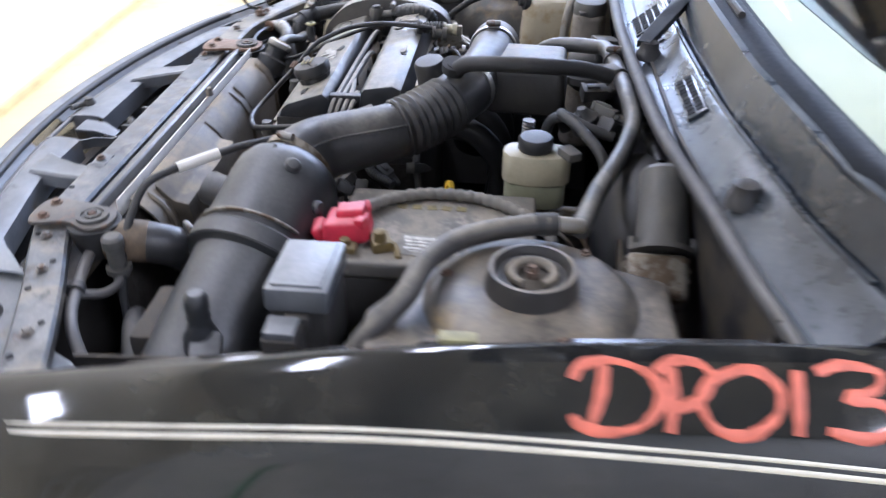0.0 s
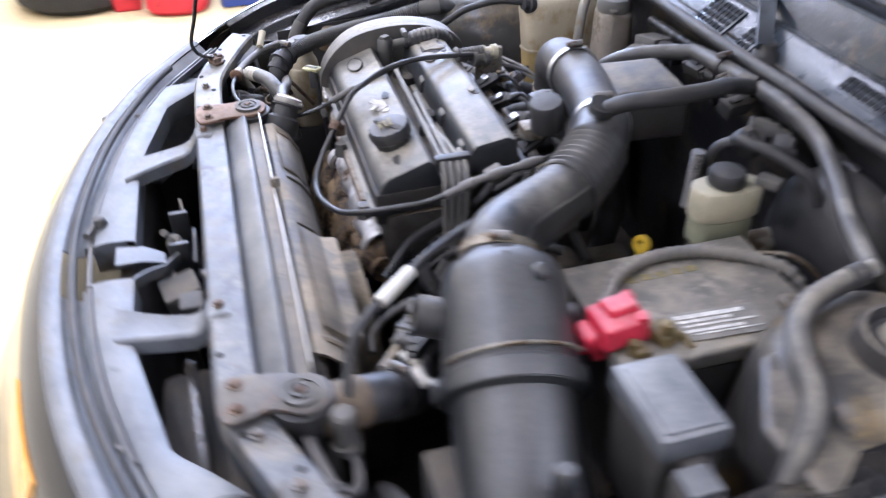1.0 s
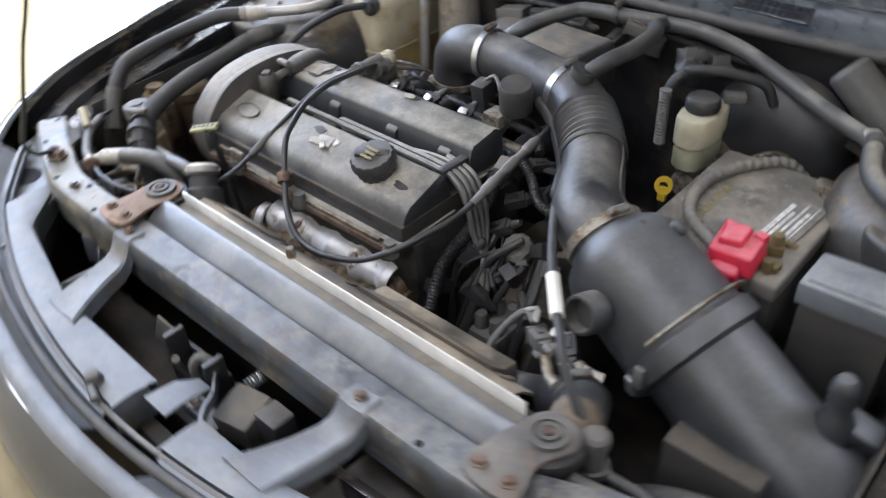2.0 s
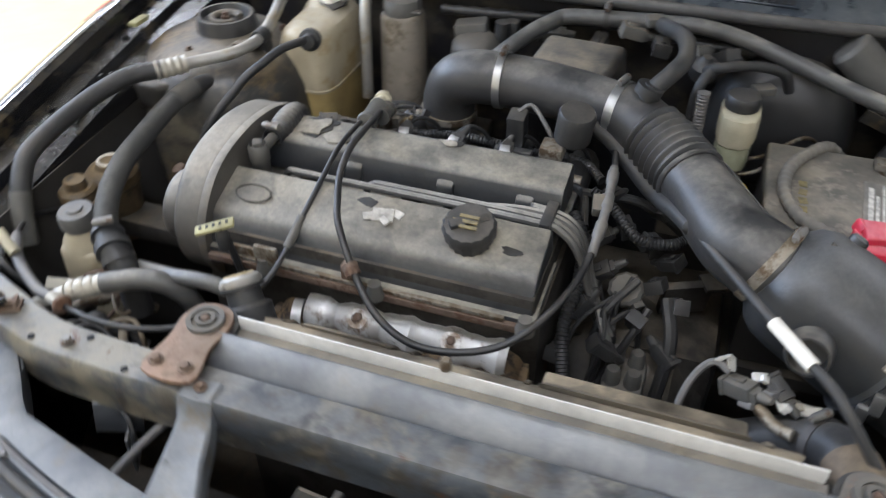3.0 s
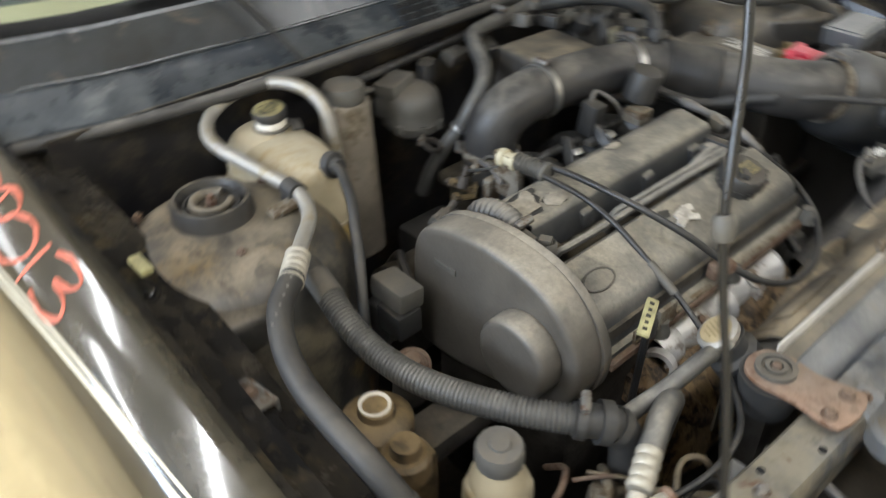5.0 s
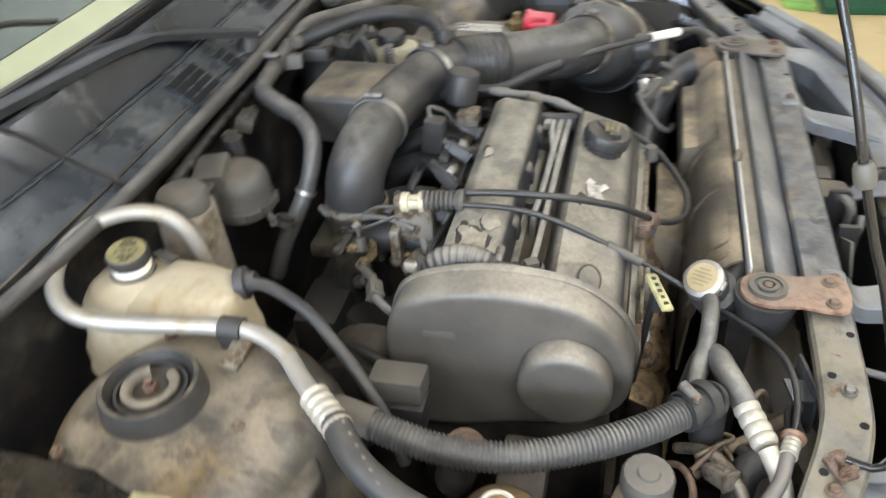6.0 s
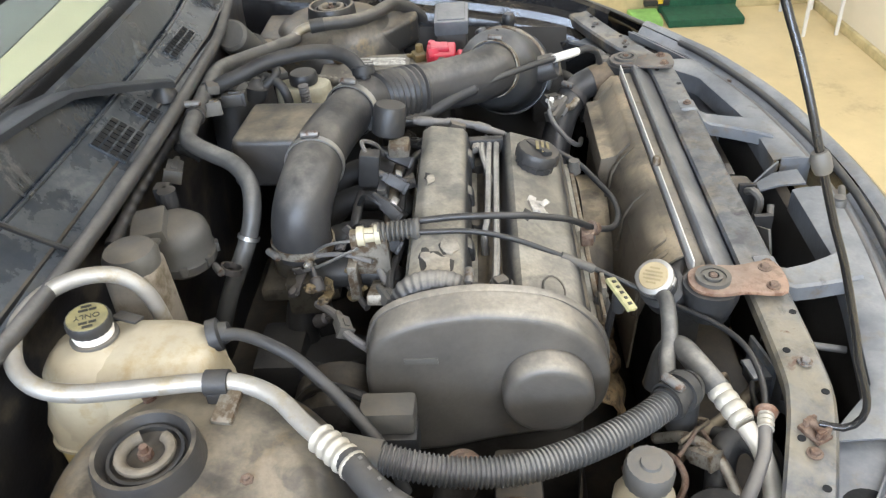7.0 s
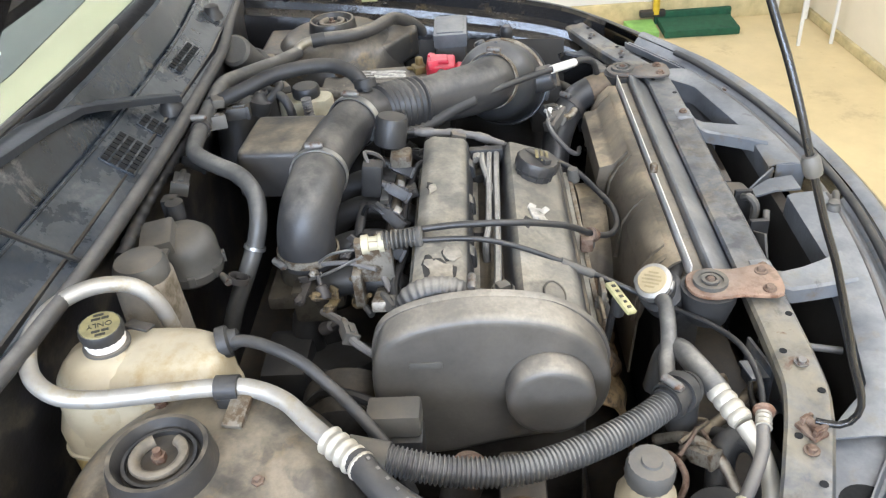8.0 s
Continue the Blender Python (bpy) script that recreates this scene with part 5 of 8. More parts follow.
for k in range(22):
    x = -0.315 + 0.0165 * k
    w = 0.005 * math.sin(k * 1.4) + 0.003 * math.sin(k * 3.1)
    crust.append([(x, -0.200 - 0.4 * w, 0.672 + w), (x, -0.222 - w, 0.662 + w), (x, -0.238 + w, 0.635), (x, -0.248 - w, 0.595 + w), (x, -0.252 + w, 0.53)])
part("lower_shield", sheet(crust, 0.003), mat("crusted_shield", (0.20, 0.135, 0.062), 0.85, var=0.5, scale=30, dust=0.3, stain=(0.022, 0.014, 0.008), stain_amount=0.42, stain_scale=38, bump=0.7), engine, "brown flaking lower exhaust shield")
part("head_rail", extruded([(-0.196, 0.762), (-0.206, 0.762), (-0.206, 0.772), (-0.196, 0.772)], -0.34, 0.05, 0.002), RUST, engine, "reddish sealing edge below the cam cover")
part("head_rail", extruded([(-0.199, 0.774), (-0.205, 0.774), (-0.205, 0.779), (-0.199, 0.779)], -0.30, 0.03, 0.001), ALUDIRTY, engine)
for x in (-0.26, -0.12, 0.055):
    part("cover_stud", join(lathe([(0.011, 0), (0.011, 0.006), (0.008, 0.014), (0.008, 0.02)], (x, -0.207, 0.768), segs=12)), CONNECT, engine)
part("bracket_plate", join(box((-0.255, -0.208, 0.793), (0.03, 0.006, 0.026), 0.002), box((-0.285, -0.204, 0.79), (0.04, 0.004, 0.012), 0.001)), ALUDIRTY, engine, "small pale steel bracket")
# inlet side
plenum = thing("intake_manifold", (0.01, 0.19, 0.55), "dusty dark plastic inlet manifold behind the engine", "inlet manifold")
part("plenum", box((0.012, 0.207, 0.862), (0.128, 0.120, 0.073), 0.012, (0, 0, -4), 0.9, 3), mat("plenum_plastic", (0.030, 0.028, 0.026), 0.4, dust=1.0, dustcol=(0.21, 0.18, 0.13)), plenum, "boxy plenum with rounded edges")
for x in (-0.20, -0.12, -0.03, 0.05):
    part("runner", tube([(x, 0.03, 0.765), (x, 0.07, 0.79), (x, 0.13, 0.78), (x, 0.17, 0.72), (x, 0.16, 0.62)], 0.019, 12, 0.012), GRIMEPLUG, plenum)
throttle = part("throttle_body", join(lathe([(0.046, 0.0), (0.046, 0.012), (0.040, 0.014), (0.038, 0.05)], (-0.158, 0.160, 0.755), (0.06, 0.05, 1), 28), box((-0.158, 0.16, 0.765), (0.11, 0.10, 0.02), 0.006), box((-0.205, 0.15, 0.765), (0.035, 0.05, 0.05), 0.006)), mat("throttle_alloy", (0.045, 0.039, 0.028), 0.55, metal=0.3, var=0.4, dust=0.3, dustcol=(0.085, 0.068, 0.042), stain=(0.02, 0.016, 0.011), stain_amount=0.5, stain_scale=45), plenum, "grimy alloy throttle body")
part("pump_body", join(lathe([(0.05, 0), (0.052, 0.05), (0.045, 0.06)], (-0.245, 0.12, 0.63), (0.3, 0, 1), 24), box((-0.24, 0.19, 0.66), (0.09, 0.06, 0.10), 0.01)), GRIMEPLUG, plenum)
part("cable_bracket", join(box((-0.222, 0.062, 0.835), (0.012, 0.045, 0.060), 0.003), box((-0.222, 0.085, 0.80), (0.035, 0.012, 0.05), 0.003), box((-0.25, 0.05, 0.795), (0.06, 0.03, 0.014), 0.004, (0, 20, 0))), ALUDIRTY, plenum, "yellowed steel throttle-cable bracket")
for k, y in enumerate((0.055, 0.038)):
    part("cable_stop", lathe([(0.012, 0), (0.012, 0.008), (0.009, 0.009), (0.009, 0.02), (0.012, 0.021), (0.012, 0.027)], (-0.222 + 0.012 * k, y + 0.02, 0.857 - 0.004 * k), (0.06, -1, 0.05), 12), FLUIDTOP if k == 0 else CONNECT, plenum, "pale threaded cable adjuster")
bellow_profile = []
for k in range(8):
    bellow_profile += [(0.0085, 0.0055 * k), (0.0125 - 0.0002 * k, 0.0055 * k + 0.0018), (0.0125 - 0.0002 * k, 0.0055 * k + 0.0034)]
part("cable_bellows", lathe([(0.006, 0.0)] + bellow_profile + [(0.013, 0.044), (0.014, 0.047), (0.012, 0.050), (0.005, 0.051)], (-0.219, 0.052, 0.859), (0.06, -1, 0.04), 16), CONNECT, plenum, "ribbed rubber cable bellows")
part("throttle_link", tube([(-0.222, 0.075, 0.852), (-0.20, 0.12, 0.83), (-0.185, 0.15, 0.80)], 0.002, 6), STEEL, plenum)
part("throttle_link", tube([(-0.228, 0.075, 0.845), (-0.215, 0.13, 0.81), (-0.20, 0.165, 0.79)], 0.002, 6), STEEL, plenum)

dip = thing("dipstick", (-0.305, -0.222, 0.70), "oil dipstick with a flat yellow lettered handle", "dipstick")
part("handle", box((-0.310, -0.219, 0.829), (0.047, 0.013, 0.005), 0.002, (14, -14, 25)), LABELYEL, dip, "flat yellow handle")
printm = pose(-0.3106, -0.2196, 0.8322, 14, -14, 25)
bars = join(*[box((-0.016 + 0.008 * k, 0, 0), (0.0032, 0.0048 - 0.001 * (k % 2), 0.0010), 0) for k in range(5)])
bars.transform(printm)
part("handle_print", bars, LINE, dip, "dark printing")
part("handle_stem", tube([(-0.304, -0.220, 0.828), (-0.298, -0.214, 0.80), (-0.292, -0.208, 0.74), (-0.285, -0.2, 0.64)], 0.0045, 8), CABLE, dip)
part("handle_grip", lathe([(0.007, 0), (0.008, 0.02), (0.006, 0.026)], (-0.3025, -0.2185, 0.800), segs=10), PLASTIC, dip)

# ---- intake duct and air filter ----
duct = thing("intake_duct", (0.03, 0.12, 0.80), "black plastic air intake duct with clamps and ribbed bend", "intake duct")
D1 = [(-0.158, 0.160, 0.795), (-0.156, 0.158, 0.832), (-0.142, 0.152, 0.860), (-0.112, 0.147, 0.873), (-0.072, 0.146, 0.875)]
part("throttle_elbow", tube(D1, lambda u, s: 0.0375 - 0.001 * u, 28), DUCT, duct, "smooth black elbow on the throttle body")
D2 = [(-0.072, 0.146, 0.875), (-0.03, 0.143, 0.875), (0.03, 0.132, 0.874), (0.085, 0.118, 0.872)]
part("middle_pipe", tube(D2, 0.0362, 28), DUCT, duct, "straight black pipe section")
D3 = [(0.085, 0.118, 0.872), (0.108, 0.107, 0.869), (0.134, 0.089, 0.863), (0.158, 0.066, 0.857), (0.183, 0.038, 0.851), (0.192, 0.026, 0.849)]
part("ribbed_bend", tube(D3, lambda u, s: 0.0385 + (0.005 * (0.5 + 0.5 * math.cos(2 * math.pi * s / 0.0118)) if s > 0.052 else 0.001), 28, 0.0020), DUCT, duct, "ribbed flexible bend")
D4 = [(0.190, 0.028, 0.849), (0.206, 0.004, 0.847), (0.228, -0.036, 0.845), (0.250, -0.070, 0.843), (0.274, -0.088, 0.840), (0.304, -0.098, 0.830)]
part("filter_pipe", tube(D4, lambda u, s: 0.0385 + 0.007 * u, 28), DUCT, duct, "moulded pipe leading to the air filter")
part("pipe_seam", tube([Vector(q) + Vector((0.028, 0.020, 0.021 + 0.002 * k)) for k, q in enumerate(D4[:-1])], 0.0016, 6), DUCT, duct)
band((-0.076, 0.146, 0.875), (1, 0, 0), 0.0372, 0.010, STEEL, duct, label="bright steel hose clamp")
band((0.088, 0.117, 0.872), (1, -0.3, 0), 0.0385, 0.012, STEEL, duct, label="bright steel hose clamp")
band((0.287, -0.092, 0.838), (0.86, -0.35, -0.36), 0.0462, 0.012, ALUDIRTY, duct, label="pale dull steel hose clamp")
band((-0.157, 0.159, 0.808), (0.05, -0.05, 1), 0.0385, 0.010, ALUDIRTY, duct)
part("duct_port", join(ring((0.120, 0.098, 0.912), (0.3, 0.1, 1), 0.017, 0.008, 0.012), lathe([(0.010, 0), (0.010, 0.02)], (0.120, 0.098, 0.905), (0.3, 0.1, 1), 16)), RUBBER, duct, "rubber grommet port")

AX0, AX1 = Vector((0.290, -0.094, 0.838)), Vector((0.642, -0.170, 0.666))
axis = (AX1 - AX0).normalized()
filt = thing("air_filter_housing", (0.43, -0.13, 0.66), "large black cylindrical air filter housing with a clamped lid", "air filter")
part("lid", lathe([(0.046, 0.0), (0.050, 0.005), (0.061, 0.014), (0.068, 0.028), (0.0705, 0.05), (0.0725, 0.132), (0.077, 0.137), (0.077, 0.147)], AX0, axis, 44), FILTER, filt, "tapered black lid")
part("body", lathe([(0.077, 0.0), (0.077, 0.010), (0.067, 0.014), (0.066, 0.10), (0.065, 0.18), (0.060, 0.20), (0.045, 0.206)], AX0 + axis * 0.149, axis, 44), FILTER, filt, "black cylindrical body")
part("lid_rim", ring(AX0 + axis * 0.138, axis, 0.0795, 0.070, 0.020), FILTER, filt, "raised joint ring")
side_v = axis.cross(Vector((0, 0, 1))).normalized()
part("tension_strap", sweep(bmesh.new(), [AX0 + axis * 0.126 + (Matrix.Rotation(radians(a), 3, axis) @ side_v) * (0.0775 + 0.004 * math.sin(radians(a * 2))) for a in range(-145, -20, 5)], 0.0040, 10, squash=0.6), ALUDIRTY, filt, "dull spring-steel tension strap")
for a in (-4, 12, 150):
    dirn = Matrix.Rotation(radians(a), 3, axis) @ side_v
    q = AX0 + axis * 0.146 + dirn * 0.0815
    m = Matrix.Translation(q) @ dirn.to_track_quat("Z", "Y").to_matrix().to_4x4()
    cl = box((0, 0, 0), (0.012, 0.026, 0.006), 0.002)
    cl.transform(m)
    part("lid_clip", cl, STEEL, filt, "bright spring clip")
part("lid_port", lathe([(0.023, 0.0), (0.0225, 0.040), (0.0205, 0.044), (0.018, 0.0445), (0.016, 0.030)], AX0 + axis * 0.068 + side_v * 0.056, side_v + Vector((0, 0, 0.30)), 26), DUCT, filt, "stub port on the lid")
part("lid_rib", join(*[tube([AX0 + axis * 0.05 + Vector((0, 0, 0.0705)), AX0 + axis * 0.11 + Vector((0, 0, 0.074))], 0.003, 6, 0.01)]), DUCT, filt)
for a, s in ((118, 0.045), (160, 0.075)):
    dirn = Matrix.Rotation(radians(-a), 3, axis) @ side_v
    part("lid_boss", lathe([(0.010, -0.004), (0.010, 0.005), (0.007, 0.008), (0.003, 0.0085)], AX0 + axis * s + dirn * 0.0695, dirn, 16), FILTER, filt)
part("bracket", box((0.50, -0.20, 0.70), (0.10, 0.06, 0.10), 0.008), DARK, filt)

# ---- radiator ----
rad = thing("radiator", (0.07, -0.33, 0.42), "dusty radiator with fan shroud and pressure cap", "radiator")
part("core", box((0.075, -0.318, 0.60), (0.62, 0.03, 0.36), 0.004), ENGINE, rad)
part("top_tank", extruded([(-0.375, 0.760), (-0.375, 0.778), (-0.372, 0.782), (-0.348, 0.8005), (-0.342, 0.8025), (-0.339, 0.800), (-0.338, 0.789), (-0.338, 0.760)], -0.235, 0.36, 0.0012), TANK, rad, "grey upper rail of the radiator, dusty")
part("tank_ledge", prism([(-0.230, -0.3375), (0.355, -0.3375), (0.355, -0.3195), (-0.230, -0.3195)], 0.75, 0.789, 0.002), LEDGE, rad, "brown-grey dusty ledge behind the rail")
part("sealing_strip", extruded([(-0.3193, 0.774), (-0.3175, 0.774), (-0.3175, 0.8055), (-0.3193, 0.8055)], -0.225, 0.352, 0.0005), STRIP, rad, "pale metal strip along the top")
part("strip_clip", lathe([(0.006, 0), (0.006, 0.010), (0.004, 0.013)], (0.003, -0.316, 0.806), segs=12), ALUDIRTY, rad, "small metal stud")
shroud = part("fan_shroud", sheet([[(-0.20, -0.312, 0.796), (0.33, -0.312, 0.796)], [(-0.205, -0.300, 0.794), (0.335, -0.300, 0.794)], [(-0.205, -0.278, 0.772), (0.335, -0.282, 0.776)], [(-0.20, -0.266, 0.745), (0.33, -0.270, 0.75)], [(-0.19, -0.258, 0.60), (0.32, -0.26, 0.60)]], 0.003), SHROUD, rad, "brown-dusted black fan shroud")
for x, w in ((-0.19, 0.012), (-0.045, 0.008), (0.075, 0.008), (0.30, 0.012)):
    part("shroud_rib", extruded([(-0.300, 0.797), (-0.280, 0.779), (-0.266, 0.755), (-0.256, 0.69), (-0.27, 0.69)], x, x + w, 0.006), SHROUD, shroud)
part("shroud_step", extruded([(-0.296, 0.7975), (-0.272, 0.772), (-0.252, 0.768), (-0.248, 0.74), (-0.26, 0.70), (-0.29, 0.70)], 0.09, 0.29, 0.004), SHROUD, shroud, "raised tan panel of the shroud")
part("shroud_step", extruded([(-0.300, 0.7985), (-0.284, 0.784), (-0.270, 0.760), (-0.27, 0.72), (-0.29, 0.72)], -0.165, -0.06, 0.004), SHROUD, shroud)
part("fan_ring", ring((0.10, -0.262, 0.55), (0, 1, 0), 0.16, 0.145, 0.04), SHROUD, rad)
for k in range(6):
    fb = box((0, 0.075, 0), (0.05, 0.12, 0.004), 0.001, (0, 25, 0))
    fb.transform(pose(0.10, -0.245, 0.55, 90, 0, 0) @ Matrix.Rotation(radians(60 * k), 4, "Z"))
    part("fan_blade", fb, PLASTIC, rad)
CAPAX = Vector((-0.42, 0.42, 0.80)).normalized()
CAPAT = Vector((-0.250, -0.270, 0.800))
neck = part("filler_neck", join(lathe([(0.027, -0.050), (0.027, -0.024), (0.020, -0.020), (0.019, -0.004), (0.024, -0.003), (0.024, 0.0)], CAPAT, CAPAX, 26), tube([(-0.235, -0.29, 0.765), (-0.20, -0.306, 0.765), (-0.17, -0.318, 0.765)], 0.018, 12)), RUBBER, rad, "black filler neck")
ear = box((0, 0, 0.004), (0.049, 0.011, 0.006), 0.0025, (0, 0, 60))
ear.transform(Matrix.Translation(CAPAT) @ Vector((0, 0, 1)).rotation_difference(CAPAX).to_matrix().to_4x4())
part("pressure_cap", join(lathe([(0.0205, 0.0), (0.0222, 0.003), (0.0222, 0.009), (0.019, 0.0115), (0.012, 0.0125)], CAPAT, CAPAX, 32), ear), ALU, neck, "bright metal pressure cap with ears")
part("cap_label", lathe([(0.0172, 0.0), (0.0165, 0.0012)], CAPAT + CAPAX * 0.0121, CAPAX, 28), BRASS, neck, "yellowed round cap label")
bars = join(*[box((0, dy, 0), (w, 0.002, 0.0006), 0) for dy, w in ((-0.009, 0.012), (-0.0045, 0.021), (0.0, 0.024), (0.0045, 0.021), (0.009, 0.012))])
bars.transform(Matrix.Translation(CAPAT + CAPAX * 0.0136) @ Vector((0, 0, 1)).rotation_difference(CAPAX).to_matrix().to_4x4() @ pose(0, 0, 0, 0, 0, 60))
part("cap_text", bars, mat("cap_emboss", (0.36, 0.29, 0.15), 0.55, metal=0.3, dust=0.4), neck)
for cx, lean in ((-0.255, 0.0), (0.389, -0.012)):
    outline = rounded([(cx - 0.028, -0.333), (cx - 0.020, -0.312), (cx, -0.305), (cx + 0.020, -0.312), (cx + 0.028, -0.333), (cx + 0.025 + lean, -0.365), (cx + 0.030 + lean, -0.410), (cx - 0.026 + lean, -0.410), (cx - 0.025 + lean, -0.365)], 4)
    plate = prism(outline, 0.797, 0.802, 0.0015)
    m = part("mount_plate", plate, RUSTPINK if cx < 0 else PLATEGREY, car, "rust-pink steel radiator mounting bracket" if cx < 0 else "grey-brown dusty steel radiator mounting bracket")
    part("rubber_bush", join(ring((cx, -0.333, 0.802), (0, 0, 1), 0.020, 0.0145, 0.005), ring((cx, -0.333, 0.802), (0, 0, 1), 0.0105, 0.0065, 0.006), lathe([(0.0145, 0), (0.0145, 0.0025)], (cx, -0.333, 0.802), segs=24)), CONNECT, m, "worn rubber bush")
    part("bush_pin", lathe([(0.005, 0), (0.005, 0.006), (0.0035, 0.0075)], (cx, -0.333, 0.802), segs=12), RUST, m)
    part("bush_cup", lathe([(0.024, 0), (0.032, 0.03), (0.033, 0.044)], (cx, -0.333, 0.752), segs=24), RUBBER, m)
    bolt(m, (cx - 0.017 + lean, -0.396, 0.802), 0.0052, RUST)
    bolt(m, (cx + 0.017 + lean, -0.396, 0.802), 0.0052, RUST)

# ---- bottles ----
cool = thing("coolant_tank", (-0.425, 0.275, 0.66), "milky plastic coolant expansion tank with brown staining", "coolant tank")
part("tank_foot", loft([(0.66, -0.418, 0.280, 0.048, 0.086, 4), (0.70, -0.418, 0.280, 0.050, 0.089, 4.5), (0.778, -0.418, 0.280, 0.052, 0.091, 4.5)]), AMBERFLUID, cool, "lower half stained amber by old coolant")
part("seam", loft([(0.776, -0.418, 0.280, 0.0545, 0.0935, 4.5), (0.780, -0.418, 0.280, 0.0545, 0.0935, 4.5)]), BOTTLE, cool)
part("tank_body", loft([(0.778, -0.418, 0.280, 0.052, 0.091, 4.5), (0.805, -0.418, 0.280, 0.052, 0.091, 4.5), (0.822, -0.416, 0.279, 0.0475, 0.088, 4), (0.846, -0.415, 0.278, 0.046, 0.086, 3.8), (0.860, -0.414, 0.278, 0.044, 0.083, 3.4), (0.868, -0.412, 0.279, 0.038, 0.077, 3), (0.8725, -0.411, 0.281, 0.026, 0.062, 2.6), (0.8735, -0.411, 0.283, 0.012, 0.04, 2)]), BOTTLE, cool, "milky bottle body")
part("tank_shoulder", lathe([(0.050, 0.795), (0.048, 0.835), (0.043, 0.858), (0.035, 0.870), (0.025, 0.877), (0.012, 0.878)], (-0.422, 0.320, 0), segs=32), BOTTLE, cool)
part("neck", lathe([(0.0205, 0), (0.0195, 0.006), (0.0195, 0.014), (0.0205, 0.015), (0.0195, 0.017), (0.0195, 0.024)], (-0.408, 0.312, 0.870), segs=28), WHITE, cool, "white threaded neck")
ccap = part("cap", lathe([(0.0215, 0.0), (0.0222, 0.002), (0.0222, 0.010), (0.0208, 0.0125)], (-0.408, 0.312, 0.8915), (-0.08, -0.06, 1), 40, 1, 0.0009), PLASTIC, cool, "black screw cap with an olive-yellow face")
part("cap_disc", lathe([(0.0198, 0.0), (0.0190, 0.001)], (-0.4091, 0.3111, 0.9037), (-0.08, -0.06, 1), 32), mat("cap_olive", (0.20, 0.175, 0.075), 0.6, var=0.3, scale=70, dust=0.4, dustcol=(0.24, 0.21, 0.12)), ccap, "worn olive-yellow cap face")
part("cap_tab", box((-0.388, 0.284, 0.884), (0.014, 0.030, 0.003), 0.001, (0, 10, -20)), PLASTIC, cool)
part("collar", ring((-0.408, 0.312, 0.877), (0, 0, 1), 0.0235, 0.0195, 0.0035), CONNECT, cool)
part("outlet", lathe([(0.017, 0), (0.017, 0.010), (0.012, 0.012), (0.010, 0.02)], (-0.396, 0.203, 0.862), (0.25, -1, 0.15), 20), RUBBER, cool, "rubber hose outlet")
lean_m = Matrix.Translation((-0.4092, 0.3110, 0.9049)) @ Vector((0, 0, 1)).rotation_difference(Vector((-0.08, -0.06, 1))).to_matrix().to_4x4() @ pose(0, 0, 0, 0, 0, 112)
cu = bpy.data.curves.new("cap_word", "FONT")
cu.body, cu.size, cu.align_x, cu.align_y, cu.extrude = "ONLY", 0.0092, "CENTER", "CENTER", 0.0003
tmp = bpy.data.objects.new("tmp_word", cu)
me = bpy.data.meshes.new_from_object(tmp)
bpy.data.objects.remove(tmp)
bm = bmesh.new()
bm.from_mesh(me)
bpy.data.meshes.remove(me)
bm.transform(lean_m)
part("cap_word", bm, LINE, ccap, "dark word ONLY")
bars = join(*[box((dx, dy, 0), (w, 0.0032, 0.0006), 0) for dx, dy, w in ((-0.005, 0.009, 0.007), (0.004, 0.009, 0.008), (-0.006, -0.009, 0.007), (0.003, -0.009, 0.009), (0.0, 0.0145, 0.010), (0.0, -0.0145, 0.010))])
bars.transform(lean_m)
part("cap_print", bars, LINE, ccap)

wash = thing("washer_filler", (-0.288, 0.315, 0.6), "old grey washer bottle filler with black cap", "washer bottle")
part("bottle", prism(rounded([(-0.322, 0.285), (-0.322, 0.345), (-0.256, 0.345), (-0.256, 0.285)], 4), 0.62, 0.878, 0.010, segs=3, inset=0.008), BOTTLEOLD, wash, "stained grey column")
part("cap", lathe([(0.030, 0.0), (0.031, 0.014), (0.027, 0.022), (0.012, 0.025)], (-0.289, 0.315, 0.876), segs=28), CONNECT, wash, "grey push-on cap")
part("cap_ear", box((-0.262, 0.30, 0.884), (0.022, 0.012, 0.005), 0.002), CONNECT, wash)

ps = thing("power_steering_reservoir", (-0.515, -0.215, 0.62), "white power-steering fluid bottle with grey cap", "fluid bottle")
part("bottle", join(prism(rounded([(-0.543, -0.241), (-0.543, -0.189), (-0.487, -0.189), (-0.487, -0.241)], 3), 0.63, 0.752, 0.008, segs=3, inset=0.004), lathe([(0.029, 0.0), (0.027, 0.012), (0.0215, 0.022), (0.020, 0.036)], (-0.515, -0.215, 0.747), segs=32)), BOTTLE, ps, "translucent cream bottle")
part("cap", lathe([(0.0220, 0.0), (0.0230, 0.003), (0.0230, 0.019), (0.0212, 0.023), (0.010, 0.0235), (0.009, 0.026), (0.003, 0.026)], (-0.515, -0.215, 0.778), (-0.03, -0.05, 1), 40, 1, 0.0008), mat("cap_grey", (0.09, 0.088, 0.082), 0.5, dust=0.5), ps, "grey knurled cap")
GOLDEN = mat("golden_dirt", (0.085, 0.060, 0.032), 0.5, var=0.5, scale=30, dust=0.8, dustcol=(0.27, 0.19, 0.085), stain=(0.02, 0.016, 0.011), stain_amount=0.35, stain_scale=40)
mnt = thing("engine_mount", (-0.562, -0.12, 0.56), "dirty round engine mount with a pale cap on top", "engine mount")
part("base", lathe([(0.030, 0.0), (0.031, 0.080), (0.036, 0.086), (0.036, 0.100), (0.030, 0.107), (0.019, 0.110), (0.017, 0.117)], (-0.562, -0.096, 0.672), segs=30), GOLDEN, mnt, "flat-topped round body under golden-brown dirt")
